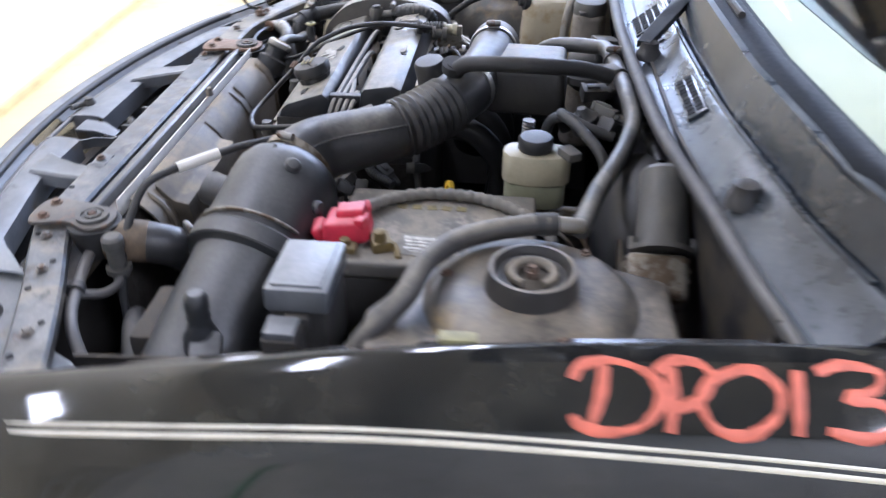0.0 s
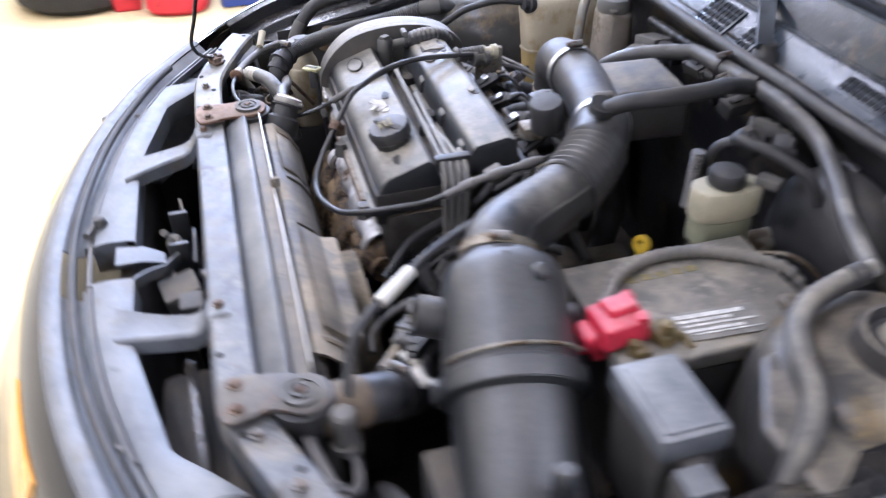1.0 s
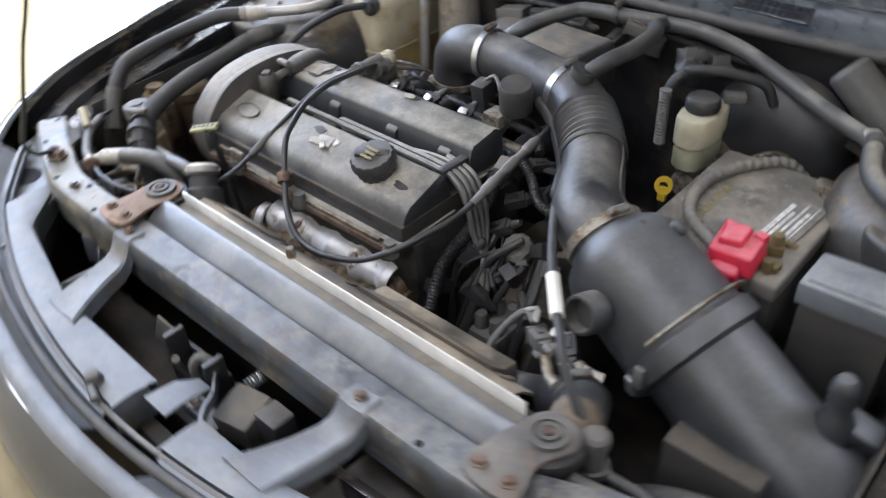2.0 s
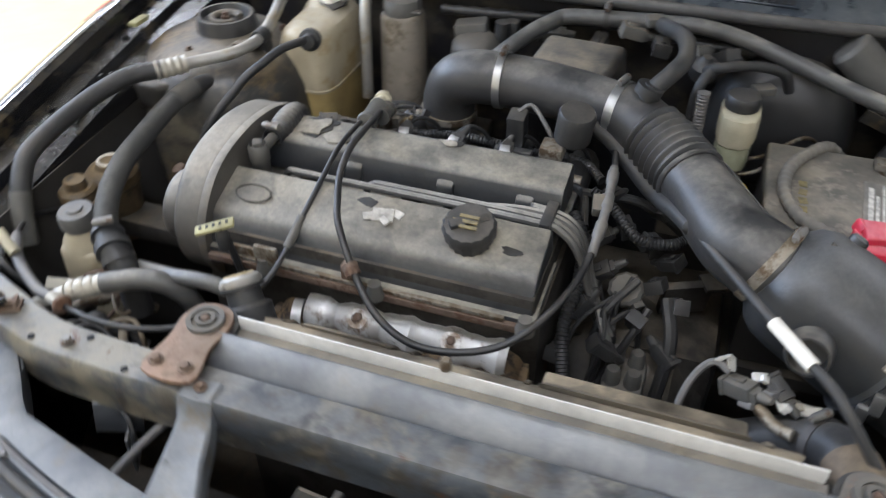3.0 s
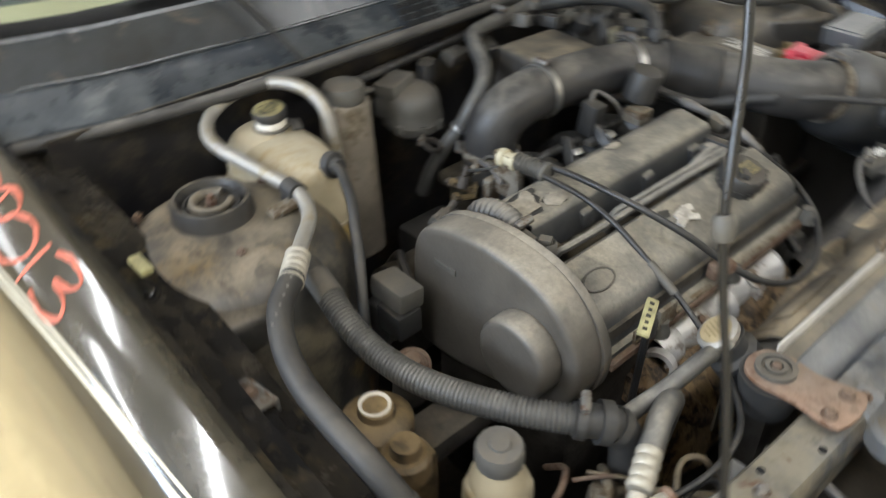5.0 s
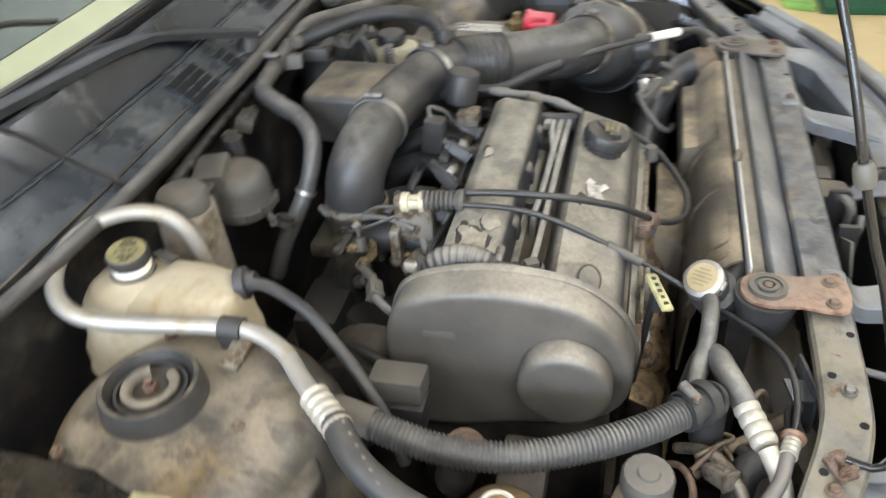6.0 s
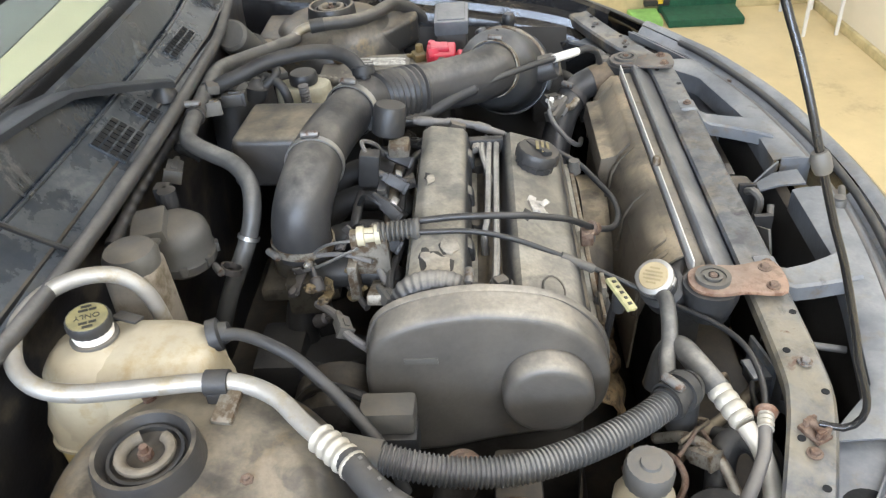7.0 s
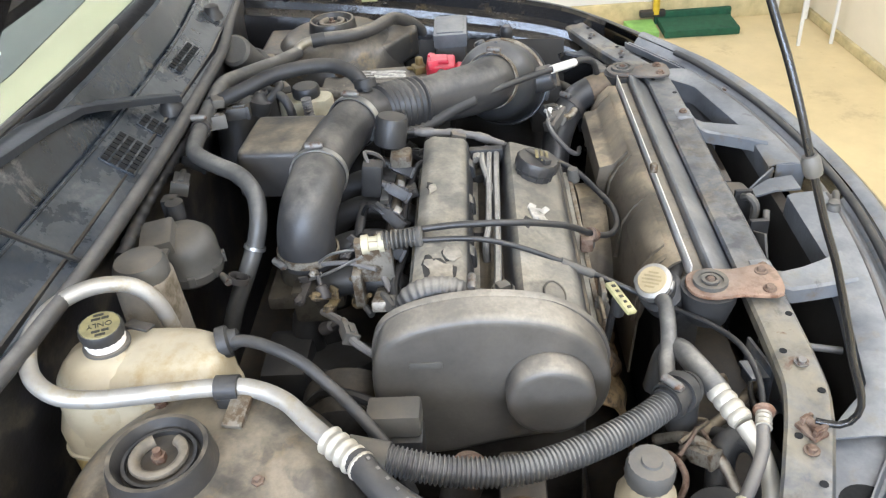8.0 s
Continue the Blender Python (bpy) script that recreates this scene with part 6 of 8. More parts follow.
part("top_cap", lathe([(0.013, 0), (0.0135, 0.010), (0.0160, 0.013), (0.0160, 0.018), (0.0135, 0.018), (0.0112, 0.013), (0.0112, 0.004)], (-0.562, -0.094, 0.773), segs=24), WHITE, mnt, "pale open plug")
part("lower_boss", join(lathe([(0.024, 0), (0.024, 0.022), (0.020, 0.026)], (-0.572, -0.152, 0.755), segs=24), lathe([(0.015, 0), (0.014, 0.012), (0.006, 0.013)], (-0.572, -0.152, 0.781), segs=16), box((-0.560, -0.150, 0.72), (0.040, 0.024, 0.09), 0.008)), GOLDEN, mnt)
part("arm", box((-0.50, -0.10, 0.70), (0.16, 0.05, 0.03), 0.008), ENGINE, mnt)

brk = thing("brake_fluid_reservoir", (0.238, 0.222, 0.74), "cream brake-fluid reservoir with black screw cap", "brake reservoir")
part("tank", prism(rounded([(0.217, 0.184), (0.217, 0.256), (0.260, 0.260), (0.260, 0.184)], 3), 0.808, 0.852, 0.007, segs=2), FLUIDTOP, brk, "cream upper tank")
part("fluid_tank", prism(rounded([(0.219, 0.186), (0.219, 0.252), (0.258, 0.256), (0.258, 0.188)], 3), 0.772, 0.808, 0.006, segs=2), FLUID, brk, "tank part tinted by green fluid")
part("cap", lathe([(0.0225, 0.0), (0.0235, 0.003), (0.0235, 0.014), (0.021, 0.018), (0.010, 0.019)], (0.238, 0.218, 0.853), segs=36, flute=1, flute_depth=0.001), PLASTIC, brk, "black ribbed cap")
part("level_plug", box((0.262, 0.262, 0.860), (0.03, 0.02, 0.012), 0.003, (0, 0, 30)), CONNECT, brk)
bst = thing("brake_booster", (0.30, 0.345, 0.66), "black round brake servo on the bulkhead", "brake servo")
part("shell", lathe([(0.05, 0.0), (0.085, 0.012), (0.105, 0.035), (0.108, 0.06), (0.100, 0.075)], (0.30, 0.300, 0.765), (0, 1, 0), 36), PLASTIC, bst, "dusty black drum")
part("master_cylinder", lathe([(0.020, 0), (0.020, 0.12)], (0.24, 0.19, 0.745), (0, 1, 0), 18), ALUDIRTY, bst)

bat = thing("battery", (0.37, 0.10, 0.62), "dusty black car battery with a red terminal cover", "battery")
part("case", prism([(0.284, -0.018), (0.458, -0.018), (0.458, 0.222), (0.284, 0.222)], 0.62, 0.783, 0.006), BATTERY, bat, "black battery case")
part("top", prism([(0.283, -0.019), (0.459, -0.019), (0.459, 0.223), (0.283, 0.223)], 0.783, 0.806, 0.006, segs=3), BATTERYTOP, bat, "dusty grey-brown battery top")
sticker = part("paper_label", box((0.420, 0.108, 0.8072), (0.044, 0.098, 0.0016), 0.0005, (0, 0, -4)), mat("label_backing", (0.22, 0.205, 0.175), 0.8, var=0.3, scale=60), bat, "worn grey label with white printing")
part("label_print", join(*[box((0.420 + dx, 0.108 + dy, 0.8084), (w, d, 0.0008), 0, (0, 0, -4)) for dx, dy, w, d in ((-0.014, -0.004, 0.006, 0.078), (-0.007, -0.012, 0.004, 0.060), (0.001, 0.002, 0.003, 0.084), (0.008, -0.008, 0.004, 0.066), (0.014, 0.004, 0.002, 0.080))]), mat("label_white", (0.56, 0.54, 0.49), 0.8, var=0.45, scale=120), sticker, "worn white print")
part("warning_print", join(*[box((0.328, 0.052 + 0.019 * k, 0.8066), (0.010, 0.012, 0.0008), 0, (0, 0, 10 * (k % 3) - 10)) for k in range(5)]), OLDPRINT, bat, "faded yellow print")
strap = tube([(0.385, -0.01, 0.822), (0.354, 0.011, 0.818), (0.324, 0.038, 0.815), (0.305, 0.085, 0.814), (0.308, 0.141, 0.814), (0.329, 0.188, 0.813), (0.360, 0.232, 0.806), (0.385, 0.250, 0.78)], ribbed(0.0066, 0.013, 0.0022), 12, 0.0032)
part("hold_down", strap, mat("strap_grey", (0.16, 0.15, 0.13), 0.6, dust=0.6, dustcol=(0.30, 0.27, 0.22)), bat, "ribbed grey cable sleeve across the top")
boot = prism([(-0.034, -0.030), (0.030, -0.036), (0.033, 0.022), (0.022, 0.033), (-0.026, 0.034), (-0.036, 0.020)], -0.016, 0.016, 0.006, segs=3, inset=0.004)
boot.transform(pose(0.404, -0.002, 0.822, 4, -5, 6) @ Matrix.Scale(0.84, 4))
crown = prism([(-0.018, -0.022), (0.014, -0.022), (0.016, 0.018), (-0.018, 0.022)], 0.0, 0.011, 0.004, segs=3, inset=0.003)
crown.transform(pose(0.398, 0.002, 0.835, 4, -5, 6) @ Matrix.Scale(0.86, 4))
skirt = join(box((0.405, -0.033, 0.806), (0.036, 0.018, 0.038), 0.007, (24, 0, 6), 0.9, 3), box((0.384, 0.012, 0.834), (0.014, 0.020, 0.016), 0.004, (0, 20, 20)), box((0.420, 0.016, 0.836), (0.014, 0.012, 0.012), 0.003, (10, 0, -15)))
part("terminal_cover", join(boot, crown, skirt, tube([(0.402, -0.034, 0.797), (0.392, -0.052, 0.785), (0.380, -0.066, 0.75)], lambda u, s: 0.0105 - 0.003 * u, 14)), RED, bat, "bright red plastic terminal cover")
part("terminal_clamp", join(box((0.424, 0.040, 0.813), (0.030, 0.024, 0.014), 0.003, (0, 0, 20)), lathe([(0.008, 0), (0.007, 0.014), (0.004, 0.016)], (0.430, 0.040, 0.818), segs=12), tube([(0.424, 0.045, 0.815), (0.430, 0.058, 0.812), (0.446, 0.064, 0.806)], 0.004, 8)), DULLBRASS, bat, "corroded brass terminal clamp")
part("terminal", join(lathe([(0.010, 0), (0.009, 0.018)], (0.43, 0.19, 0.805), segs=14), box((0.43, 0.19, 0.817), (0.035, 0.02, 0.012), 0.003)), ALUDIRTY, bat)
part("terminal", join(lathe([(0.006, 0), (0.006, 0.016)], (0.438, 0.0, 0.808), segs=10), box((0.441, 0.006, 0.814), (0.018, 0.016, 0.009), 0.003)), DULLBRASS, bat, "brass terminal nut")
solo("battery_tray", prism([(0.27, -0.03), (0.47, -0.03), (0.47, 0.235), (0.27, 0.235)], 0.60, 0.62, 0.005), DARK, "black plastic tray beneath the battery", "battery tray")

fuse = thing("fuse_box", (0.545, -0.02, 0.70), "black under-bonnet fuse box with a pale dusty lid", "fuse box")
part("base", box((0.536, -0.019, 0.768), (0.092, 0.058, 0.120), 0.006), BATTERY, fuse, "black fuse box body")
part("lid", join(box((0.536, -0.019, 0.840), (0.100, 0.066, 0.028), 0.005, (0, -2, 0)), box((0.536, -0.019, 0.8545), (0.086, 0.052, 0.004), 0.0015, (0, -2, 0))), FUSELID, fuse, "pale dusty grey lid")
part("lid_latch", box((0.586, -0.019, 0.815), (0.012, 0.026, 0.022), 0.003), BATTERY, fuse)
rl = thing("relay", (0.609, -0.028, 0.74), "small black relay on the inner wing", "relay")
part("case", box((0.609, -0.028, 0.795), (0.034, 0.036, 0.055), 0.004), BATTERY, rl)
part("top", box((0.609, -0.028, 0.826), (0.030, 0.032, 0.010), 0.003), FUSELID, rl)
part("locating_peg", join(lathe([(0.021, -0.012), (0.019, 0.006), (0.013, 0.020), (0.0115, 0.026), (0.013, 0.031), (0.0115, 0.036), (0.013, 0.042), (0.0125, 0.054), (0.008, 0.060)], (0.572, -0.131, 0.773), (-0.05, 0.02, 1), 20), box((0.592, -0.120, 0.772), (0.045, 0.034, 0.016), 0.006, (0, 22, 10))), FILTER, filt, "ribbed rubber locating peg on the housing")

rel2 = thing("wiring_connector", (-0.435, 0.03, 0.72), "square grey wiring connector beside the timing cover", "connector")
part("housing", box((-0.435, 0.028, 0.787), (0.036, 0.056, 0.027), 0.005, (0, 6, 0)), CONNECT, rel2)
part("bracket", box((-0.44, 0.02, 0.755), (0.034, 0.042, 0.034), 0.004), PLASTIC, rel2)
absu = thing("vacuum_regulator", (-0.16, 0.325, 0.72), "grey vacuum valve unit on the bulkhead", "vacuum valve")
part("cup", lathe([(0.030, -0.010), (0.040, 0.0), (0.0435, 0.004), (0.0435, 0.016), (0.041, 0.019), (0.040, 0.040), (0.037, 0.052), (0.028, 0.061), (0.014, 0.064)], (-0.163, 0.318, 0.792), (-0.08, -0.10, 1), 36), CONNECT, absu, "round grey domed cup")
part("block", join(box((-0.180, 0.338, 0.848), (0.052, 0.042, 0.036), 0.005, (-6, -8, 12)), box((-0.198, 0.340, 0.822), (0.018, 0.034, 0.030), 0.003, (0, 0, 12))), CONNECT, absu, "square grey block moulded on the cup")
for a in (2.6, 3.5, 4.3, 5.1):
    part("rim_clip", box((-0.163 + 0.0445 * math.cos(a), 0.318 + 0.0445 * math.sin(a), 0.800), (0.006, 0.010, 0.014), 0.001, (0, 0, math.degrees(a))), CONNECT, absu)
part("plug", join(lathe([(0.012, 0), (0.012, 0.03)], (-0.128, 0.33, 0.845), segs=14), box((-0.115, 0.34, 0.86), (0.02, 0.02, 0.03), 0.003)), PLASTIC, absu)
pcv = thing("idle_valve", (0.042, 0.058, 0.83), "black cylindrical valve between cam cover and duct", "valve")
part("canister", lathe([(0.018, 0.0), (0.0235, 0.004), (0.0235, 0.042), (0.021, 0.046), (0.006, 0.047)], (0.040, 0.062, 0.852), (0.12, -0.18, 1), 28), PLASTIC, pcv, "black plastic canister")
part("base_bracket", box((0.02, 0.045, 0.842), (0.03, 0.03, 0.02), 0.004), ALUDIRTY, pcv)
sens = thing("map_sensor", (-0.035, 0.085, 0.80), "upright black sensor plug with pale clip", "sensor")
part("plug", box((-0.036, 0.082, 0.842), (0.024, 0.028, 0.050), 0.004, (8, 0, 0)), PLASTIC, sens)
part("clip", box((-0.036, 0.066, 0.817), (0.05, 0.012, 0.008), 0.002), STEEL, sens, "bright metal clip")
part("wire", tube([(-0.036, 0.085, 0.866), (-0.02, 0.09, 0.875), (0.005, 0.075, 0.855), (0.02, 0.07, 0.83)], 0.003, 6), WIRE, sens)
wm = thing("wiper_motor", (0.39, 0.345, 0.78), "dusty cylindrical wiper motor below the cowl", "wiper motor")
part("motor", lathe([(0.024, 0.0), (0.029, 0.006), (0.029, 0.095), (0.022, 0.10)], (0.365, 0.365, 0.895), (0.75, -0.05, -0.62), 24), CONNECT, wm, "dusty grey motor can")
MOTAX = Vector((0.75, -0.05, -0.62)).normalized()
MOTEND = Vector((0.365, 0.365, 0.895)) + MOTAX * 0.096
part("motor_flange", join(ring(MOTEND, MOTAX, 0.036, 0.020, 0.006), *[lathe([(0.005, -0.003), (0.005, 0.012)], MOTEND + Vector((0, s * 0.033, 0.012)), MOTAX, 8) for s in (-1, 1)]), CONNECT, wm, "bolted flange of the motor can")
gear = part("gearbox", join(box((0.470, 0.352, 0.812), (0.058, 0.072, 0.050), 0.010, (0, 38, 0), 0.92, 3), lathe([(0.030, 0), (0.030, 0.028), (0.026, 0.034), (0.010, 0.036)], (0.498, 0.345, 0.770), (0.2, -0.3, 1), 22)), ALUDIRTY, wm, "dirty cast gear housing")
for k in range(3):
    part("rib", box((0.462 + 0.010 * k, 0.352, 0.836 - 0.007 * k), (0.003, 0.070, 0.012), 0.001, (0, 38, 0)), ALUDIRTY, gear)
part("motor_plug", join(lathe([(0.011, 0), (0.012, 0.006), (0.012, 0.022), (0.008, 0.026)], (0.515, 0.322, 0.812), (0.5, -0.6, 0.5), 16), tube([(0.525, 0.308, 0.828), (0.548, 0.300, 0.826), (0.575, 0.315, 0.806), (0.60, 0.34, 0.78)], 0.004, 8)), WIRE, wm, "pale round motor plug with its lead")
part("motor_bracket", join(box((0.452, 0.318, 0.800), (0.10, 0.004, 0.020), 0.001, (0, 20, 0)), box((0.500, 0.330, 0.790), (0.02, 0.03, 0.004), 0.001, (0, 20, 0))), BAY, wm, "bent steel bracket")

# ---- hoses and cables ----
def hose(name, label, pts, r, material, category="hose", segs=14, step=0.006):
    ob = thing(name, pts[0], label, category)
    part("hose_run", tube(pts, r, segs, step), material, ob)
    return ob


SLEEVE = mat("dull_crimp", (0.40, 0.375, 0.315), 0.42, metal=0.3, var=0.2, dust=0.5, dustcol=(0.38, 0.34, 0.26))
AC = [(-0.548, 0.052, 0.861), (-0.513, 0.088, 0.861), (-0.482, 0.119, 0.863), (-0.466, 0.155, 0.866), (-0.467, 0.190, 0.869), (-0.473, 0.223, 0.872), (-0.481, 0.256, 0.876), (-0.490, 0.295, 0.882), (-0.488, 0.330, 0.888), (-0.468, 0.358, 0.896), (-0.428, 0.374, 0.905), (-0.388, 0.366, 0.912), (-0.360, 0.338, 0.914), (-0.345, 0.305, 0.905), (-0.340, 0.284, 0.88), (-0.338, 0.275, 0.83), (-0.338, 0.270, 0.74)]
ac = hose("aircon_pipe", "bent bare aluminium air-conditioning pipe with ribbed joint", AC, 0.0088, ALU, "pipe", 16)
part("joint_sleeve", tube([(-0.530, 0.070, 0.861), (-0.560, 0.038, 0.860)], ribbed(0.0118, 0.0105, 0.0022), 20, 0.0012), SLEEVE, ac, "ribbed crimped aluminium sleeve")
part("rubber_hose", tube([(-0.553, 0.044, 0.861), (-0.587, 0.015, 0.859), (-0.610, -0.025, 0.850), (-0.622, -0.072, 0.841), (-0.625, -0.121, 0.834), (-0.624, -0.164, 0.825), (-0.618, -0.190, 0.805), (-0.612, -0.206, 0.785)], 0.0128, 16), RUBBER, ac, "thick black rubber hose")
part("end_fitting", tube([(-0.615, -0.200, 0.795), (-0.609, -0.214, 0.772), (-0.60, -0.23, 0.735)], 0.0138, 16), CONNECT, ac, "pale metal crimp at the hose end")
part("hose_print", join(*[box((-0.562 - 0.010 * k, 0.031 - 0.0088 * k, 0.8735 - 0.0008 * k), (0.0035, 0.0025, 0.0006), 0, (0, 0, 40)) for k in range(6)]), WIRE, ac, "faded printing on the hose")
part("pipe_clip", join(ring((-0.4655, 0.165, 0.8665), (0, 1, 0), 0.0125, 0.0085, 0.022), box((-0.466, 0.176, 0.853), (0.026, 0.02, 0.022), 0.004)), RUBBER, ac, "black rubber pipe clip")
part("clip_bracket", box((-0.488, 0.163, 0.8585), (0.036, 0.020, 0.007), 0.002, (0, -12, -8)), ALUDIRTY, ac, "short dirty bracket to the tower")

wb = thing("wing_bracket", (-0.654, -0.036, 0.815), "small bent grey bracket bolted to the inner wing rail", "bracket")
part("plate", join(box((-0.655, -0.034, 0.823), (0.026, 0.046, 0.003), 0.001, (0, 12, 8)), box((-0.643, -0.036, 0.813), (0.003, 0.040, 0.022), 0.001, (0, 0, 8))), BOLT, wb, "bent sheet-metal plate")
bolt(wb, (-0.656, -0.034, 0.825), 0.005, RUST)

conv = thing("ribbed_coolant_hose", (-0.52, 0.03, 0.80), "black corrugated sleeve over the top coolant hose", "hose")
CONV = [(-0.524, 0.026, 0.828), (-0.528, 0.000, 0.822), (-0.530, -0.034, 0.814), (-0.528, -0.070, 0.809), (-0.522, -0.106, 0.807), (-0.509, -0.142, 0.806), (-0.492, -0.178, 0.806), (-0.470, -0.214, 0.805), (-0.445, -0.245, 0.803)]
part("ribbed_sleeve", tube(CONV, lambda u, s: 0.0130 + 0.0016 * (1 if math.sin(2 * math.pi * s / 0.0044) > 0 else -0.4), 18, 0.0011), HOSE, conv, "finely corrugated black sleeve")
part("end_collar", tube([(-0.517, 0.060, 0.832), (-0.524, 0.022, 0.828)], 0.0150, 18, 0.01), CONNECT, conv, "grey end collar")
part("hose_tail", tube([(-0.517, 0.058, 0.832), (-0.508, 0.085, 0.828), (-0.50, 0.11, 0.80), (-0.495, 0.12, 0.74)], 0.012, 14), RUBBER, conv)
part("joint_body", join(tube([(-0.447, -0.242, 0.803), (-0.425, -0.262, 0.798), (-0.405, -0.272, 0.775), (-0.40, -0.275, 0.72)], 0.0165, 18), ring((-0.430, -0.257, 0.799), (0.72, -0.65, -0.2), 0.021, 0.015, 0.012)), RUBBER, conv, "black hose joint with clamp")
band((-0.442, -0.247, 0.803), (0.6, -0.75, -0.1), 0.017, 0.009, PLASTIC, conv)
band((-0.415, -0.268, 0.79), (0.6, -0.5, -0.6), 0.0172, 0.009, PLASTIC, conv, screw=False)

hose("overflow_hose", "thin black overflow hose from the coolant tank", [(-0.398, 0.205, 0.862), (-0.400, 0.175, 0.868), (-0.413, 0.145, 0.869), (-0.427, 0.113, 0.860), (-0.444, 0.087, 0.846), (-0.456, 0.066, 0.829), (-0.470, 0.046, 0.810), (-0.484, 0.026, 0.785), (-0.495, 0.01, 0.74)], 0.0064, RUBBER)
hose("filler_hose", "grey hose from the radiator filler neck", [(-0.268, -0.274, 0.792), (-0.285, -0.275, 0.797), (-0.312, -0.273, 0.794), (-0.339, -0.269, 0.787), (-0.365, -0.262, 0.779), (-0.400, -0.258, 0.775)], 0.0090, HOSE)
acl = hose("lower_aircon_hose", "grey rubber air-conditioning hose with pale ribbed sleeve", [(-0.32, -0.262, 0.70), (-0.325, -0.270, 0.755), (-0.345, -0.279, 0.782), (-0.374, -0.288, 0.788), (-0.398, -0.298, 0.786), (-0.412, -0.304, 0.784)], 0.0125, HOSE)
part("sleeve", join(tube([(-0.406, -0.301, 0.784), (-0.448, -0.320, 0.775)], 0.0108, 20, 0.004), *[tube([(-0.4085 - a * 0.94, -0.3022 - a * 0.42, 0.7842 - a * 0.2), (-0.4085 - (a + w) * 0.94, -0.3022 - (a + w) * 0.42, 0.7842 - (a + w) * 0.2)], lambda u, s: 0.0110 + 0.0017 * math.sin(math.pi * min(1, max(0, u))) ** 0.6, 20, 0.0008) for a, w in ((0.0, 0.0108), (0.0108, 0.0108), (0.0216, 0.0108), (0.0324, 0.009))]), SLEEVE, acl, "pale ribbed crimp sleeve")
part("pipe_end", tube([(-0.450, -0.321, 0.774), (-0.475, -0.332, 0.762), (-0.51, -0.335, 0.74), (-0.54, -0.32, 0.70)], 0.0092, 14), SLEEVE, acl, "yellowed metal pipe")
CABA = [(-0.222, 0.045, 0.858), (-0.224, 0.0, 0.861), (-0.225, -0.06, 0.860), (-0.225, -0.11, 0.846), (-0.228, -0.16, 0.824), (-0.231, -0.205, 0.802), (-0.240, -0.245, 0.784), (-0.262, -0.29, 0.772), (-0.30, -0.328, 0.774), (-0.34, -0.348, 0.778), (-0.39, -0.352, 0.779), (-0.44, -0.342, 0.777), (-0.49, -0.326, 0.774), (-0.545, -0.292, 0.774), (-0.585, -0.252, 0.770), (-0.605, -0.205, 0.762), (-0.605, -0.155, 0.74)]
ca = hose("throttle_cable", "long black cable curving over the engine to the wing", CABA, 0.0034, CABLE, "cable", 10)
part("ferrule", tube([(-0.2285, -0.162, 0.823), (-0.231, -0.200, 0.804)], 0.0055, 10, 0.004), CONNECT, ca, "grey ferrule")
part("cable_flange", lathe([(0.005, -0.004), (0.0105, -0.002), (0.0115, 0.0), (0.0105, 0.003), (0.006, 0.005)], (-0.437, -0.3435, 0.7785), (-0.94, 0.28, -0.06), 18), RUSTPINK, ca, "reddish rubber cable flange")
part("ferrule", tube([(-0.440, -0.3425, 0.778), (-0.458, -0.337, 0.777)], ribbed(0.0072, 0.006, 0.0012), 14, 0.0015), SLEEVE, ca, "pale crimped ferrule")
part("cable_sleeve", tube([(-0.457, -0.337, 0.777), (-0.49, -0.326, 0.774), (-0.545, -0.292, 0.774), (-0.585, -0.252, 0.770)], 0.0066, 12, 0.006), WIRE, ca, "thick grey cable sleeve")
part("ferrule", tube([(-0.548, -0.290, 0.782), (-0.575, -0.28, 0.800)], 0.0065, 10, 0.004), FLUIDTOP, ca, "yellowed end piece")
CABB = [(-0.212, 0.045, 0.860), (-0.208, 0.02, 0.864), (-0.206, -0.03, 0.868), (-0.205, -0.07, 0.868), (-0.198, -0.115, 0.862), (-0.186, -0.15, 0.850), (-0.173, -0.178, 0.836), (-0.140, -0.213, 0.800), (-0.105, -0.240, 0.775), (-0.062, -0.256, 0.762), (-0.016, -0.256, 0.762), (0.030, -0.238, 0.766), (0.062, -0.212, 0.780), (0.086, -0.170, 0.794), (0.100, -0.120, 0.806), (0.106, -0.060, 0.828), (0.103, 0.017, 0.840), (0.092, 0.090, 0.846)]
cb = hose("speed_cable", "black cable looping round the front of the engine", CABB, 0.0043, CABLE, "cable", 10)
part("cable_joint", tube([(0.103, -0.105, 0.811), (0.1055, -0.06, 0.828), (0.104, -0.015, 0.836), (0.101, 0.03, 0.842)], lambda u, s: 0.0058 + 0.0016 * (1 if int(s / 0.022) % 2 else 0), 10, 0.003), WIRE, cb, "jointed grey cable end")
part("joint_plug", box((0.098, -0.035, 0.830), (0.020, 0.024, 0.016), 0.003, (20, 0, 10)), CONNECT, cb)
part("cable_clip", join(ring((-0.150, -0.206, 0.808), (0.6, -0.5, -0.6), 0.009, 0.005, 0.014), box((-0.152, -0.202, 0.795), (0.016, 0.016, 0.02), 0.003)), RUST, cb, "rusty cable clip")
suct = hose("heater_pipe", "thick grey hose running along the bulkhead", [(0.110, 0.335, 0.905), (0.168, 0.338, 0.905), (0.225, 0.342, 0.893), (0.276, 0.330, 0.882), (0.321, 0.312, 0.874), (0.365, 0.292, 0.866), (0.413, 0.276, 0.858), (0.440, 0.268, 0.854)], 0.0115, HOSE)
part("metal_end", tube([(0.430, 0.271, 0.855), (0.444, 0.264, 0.863), (0.451, 0.250, 0.868), (0.457, 0.226, 0.871)], 0.0088, 12), ALU, suct, "bright aluminium pipe end")
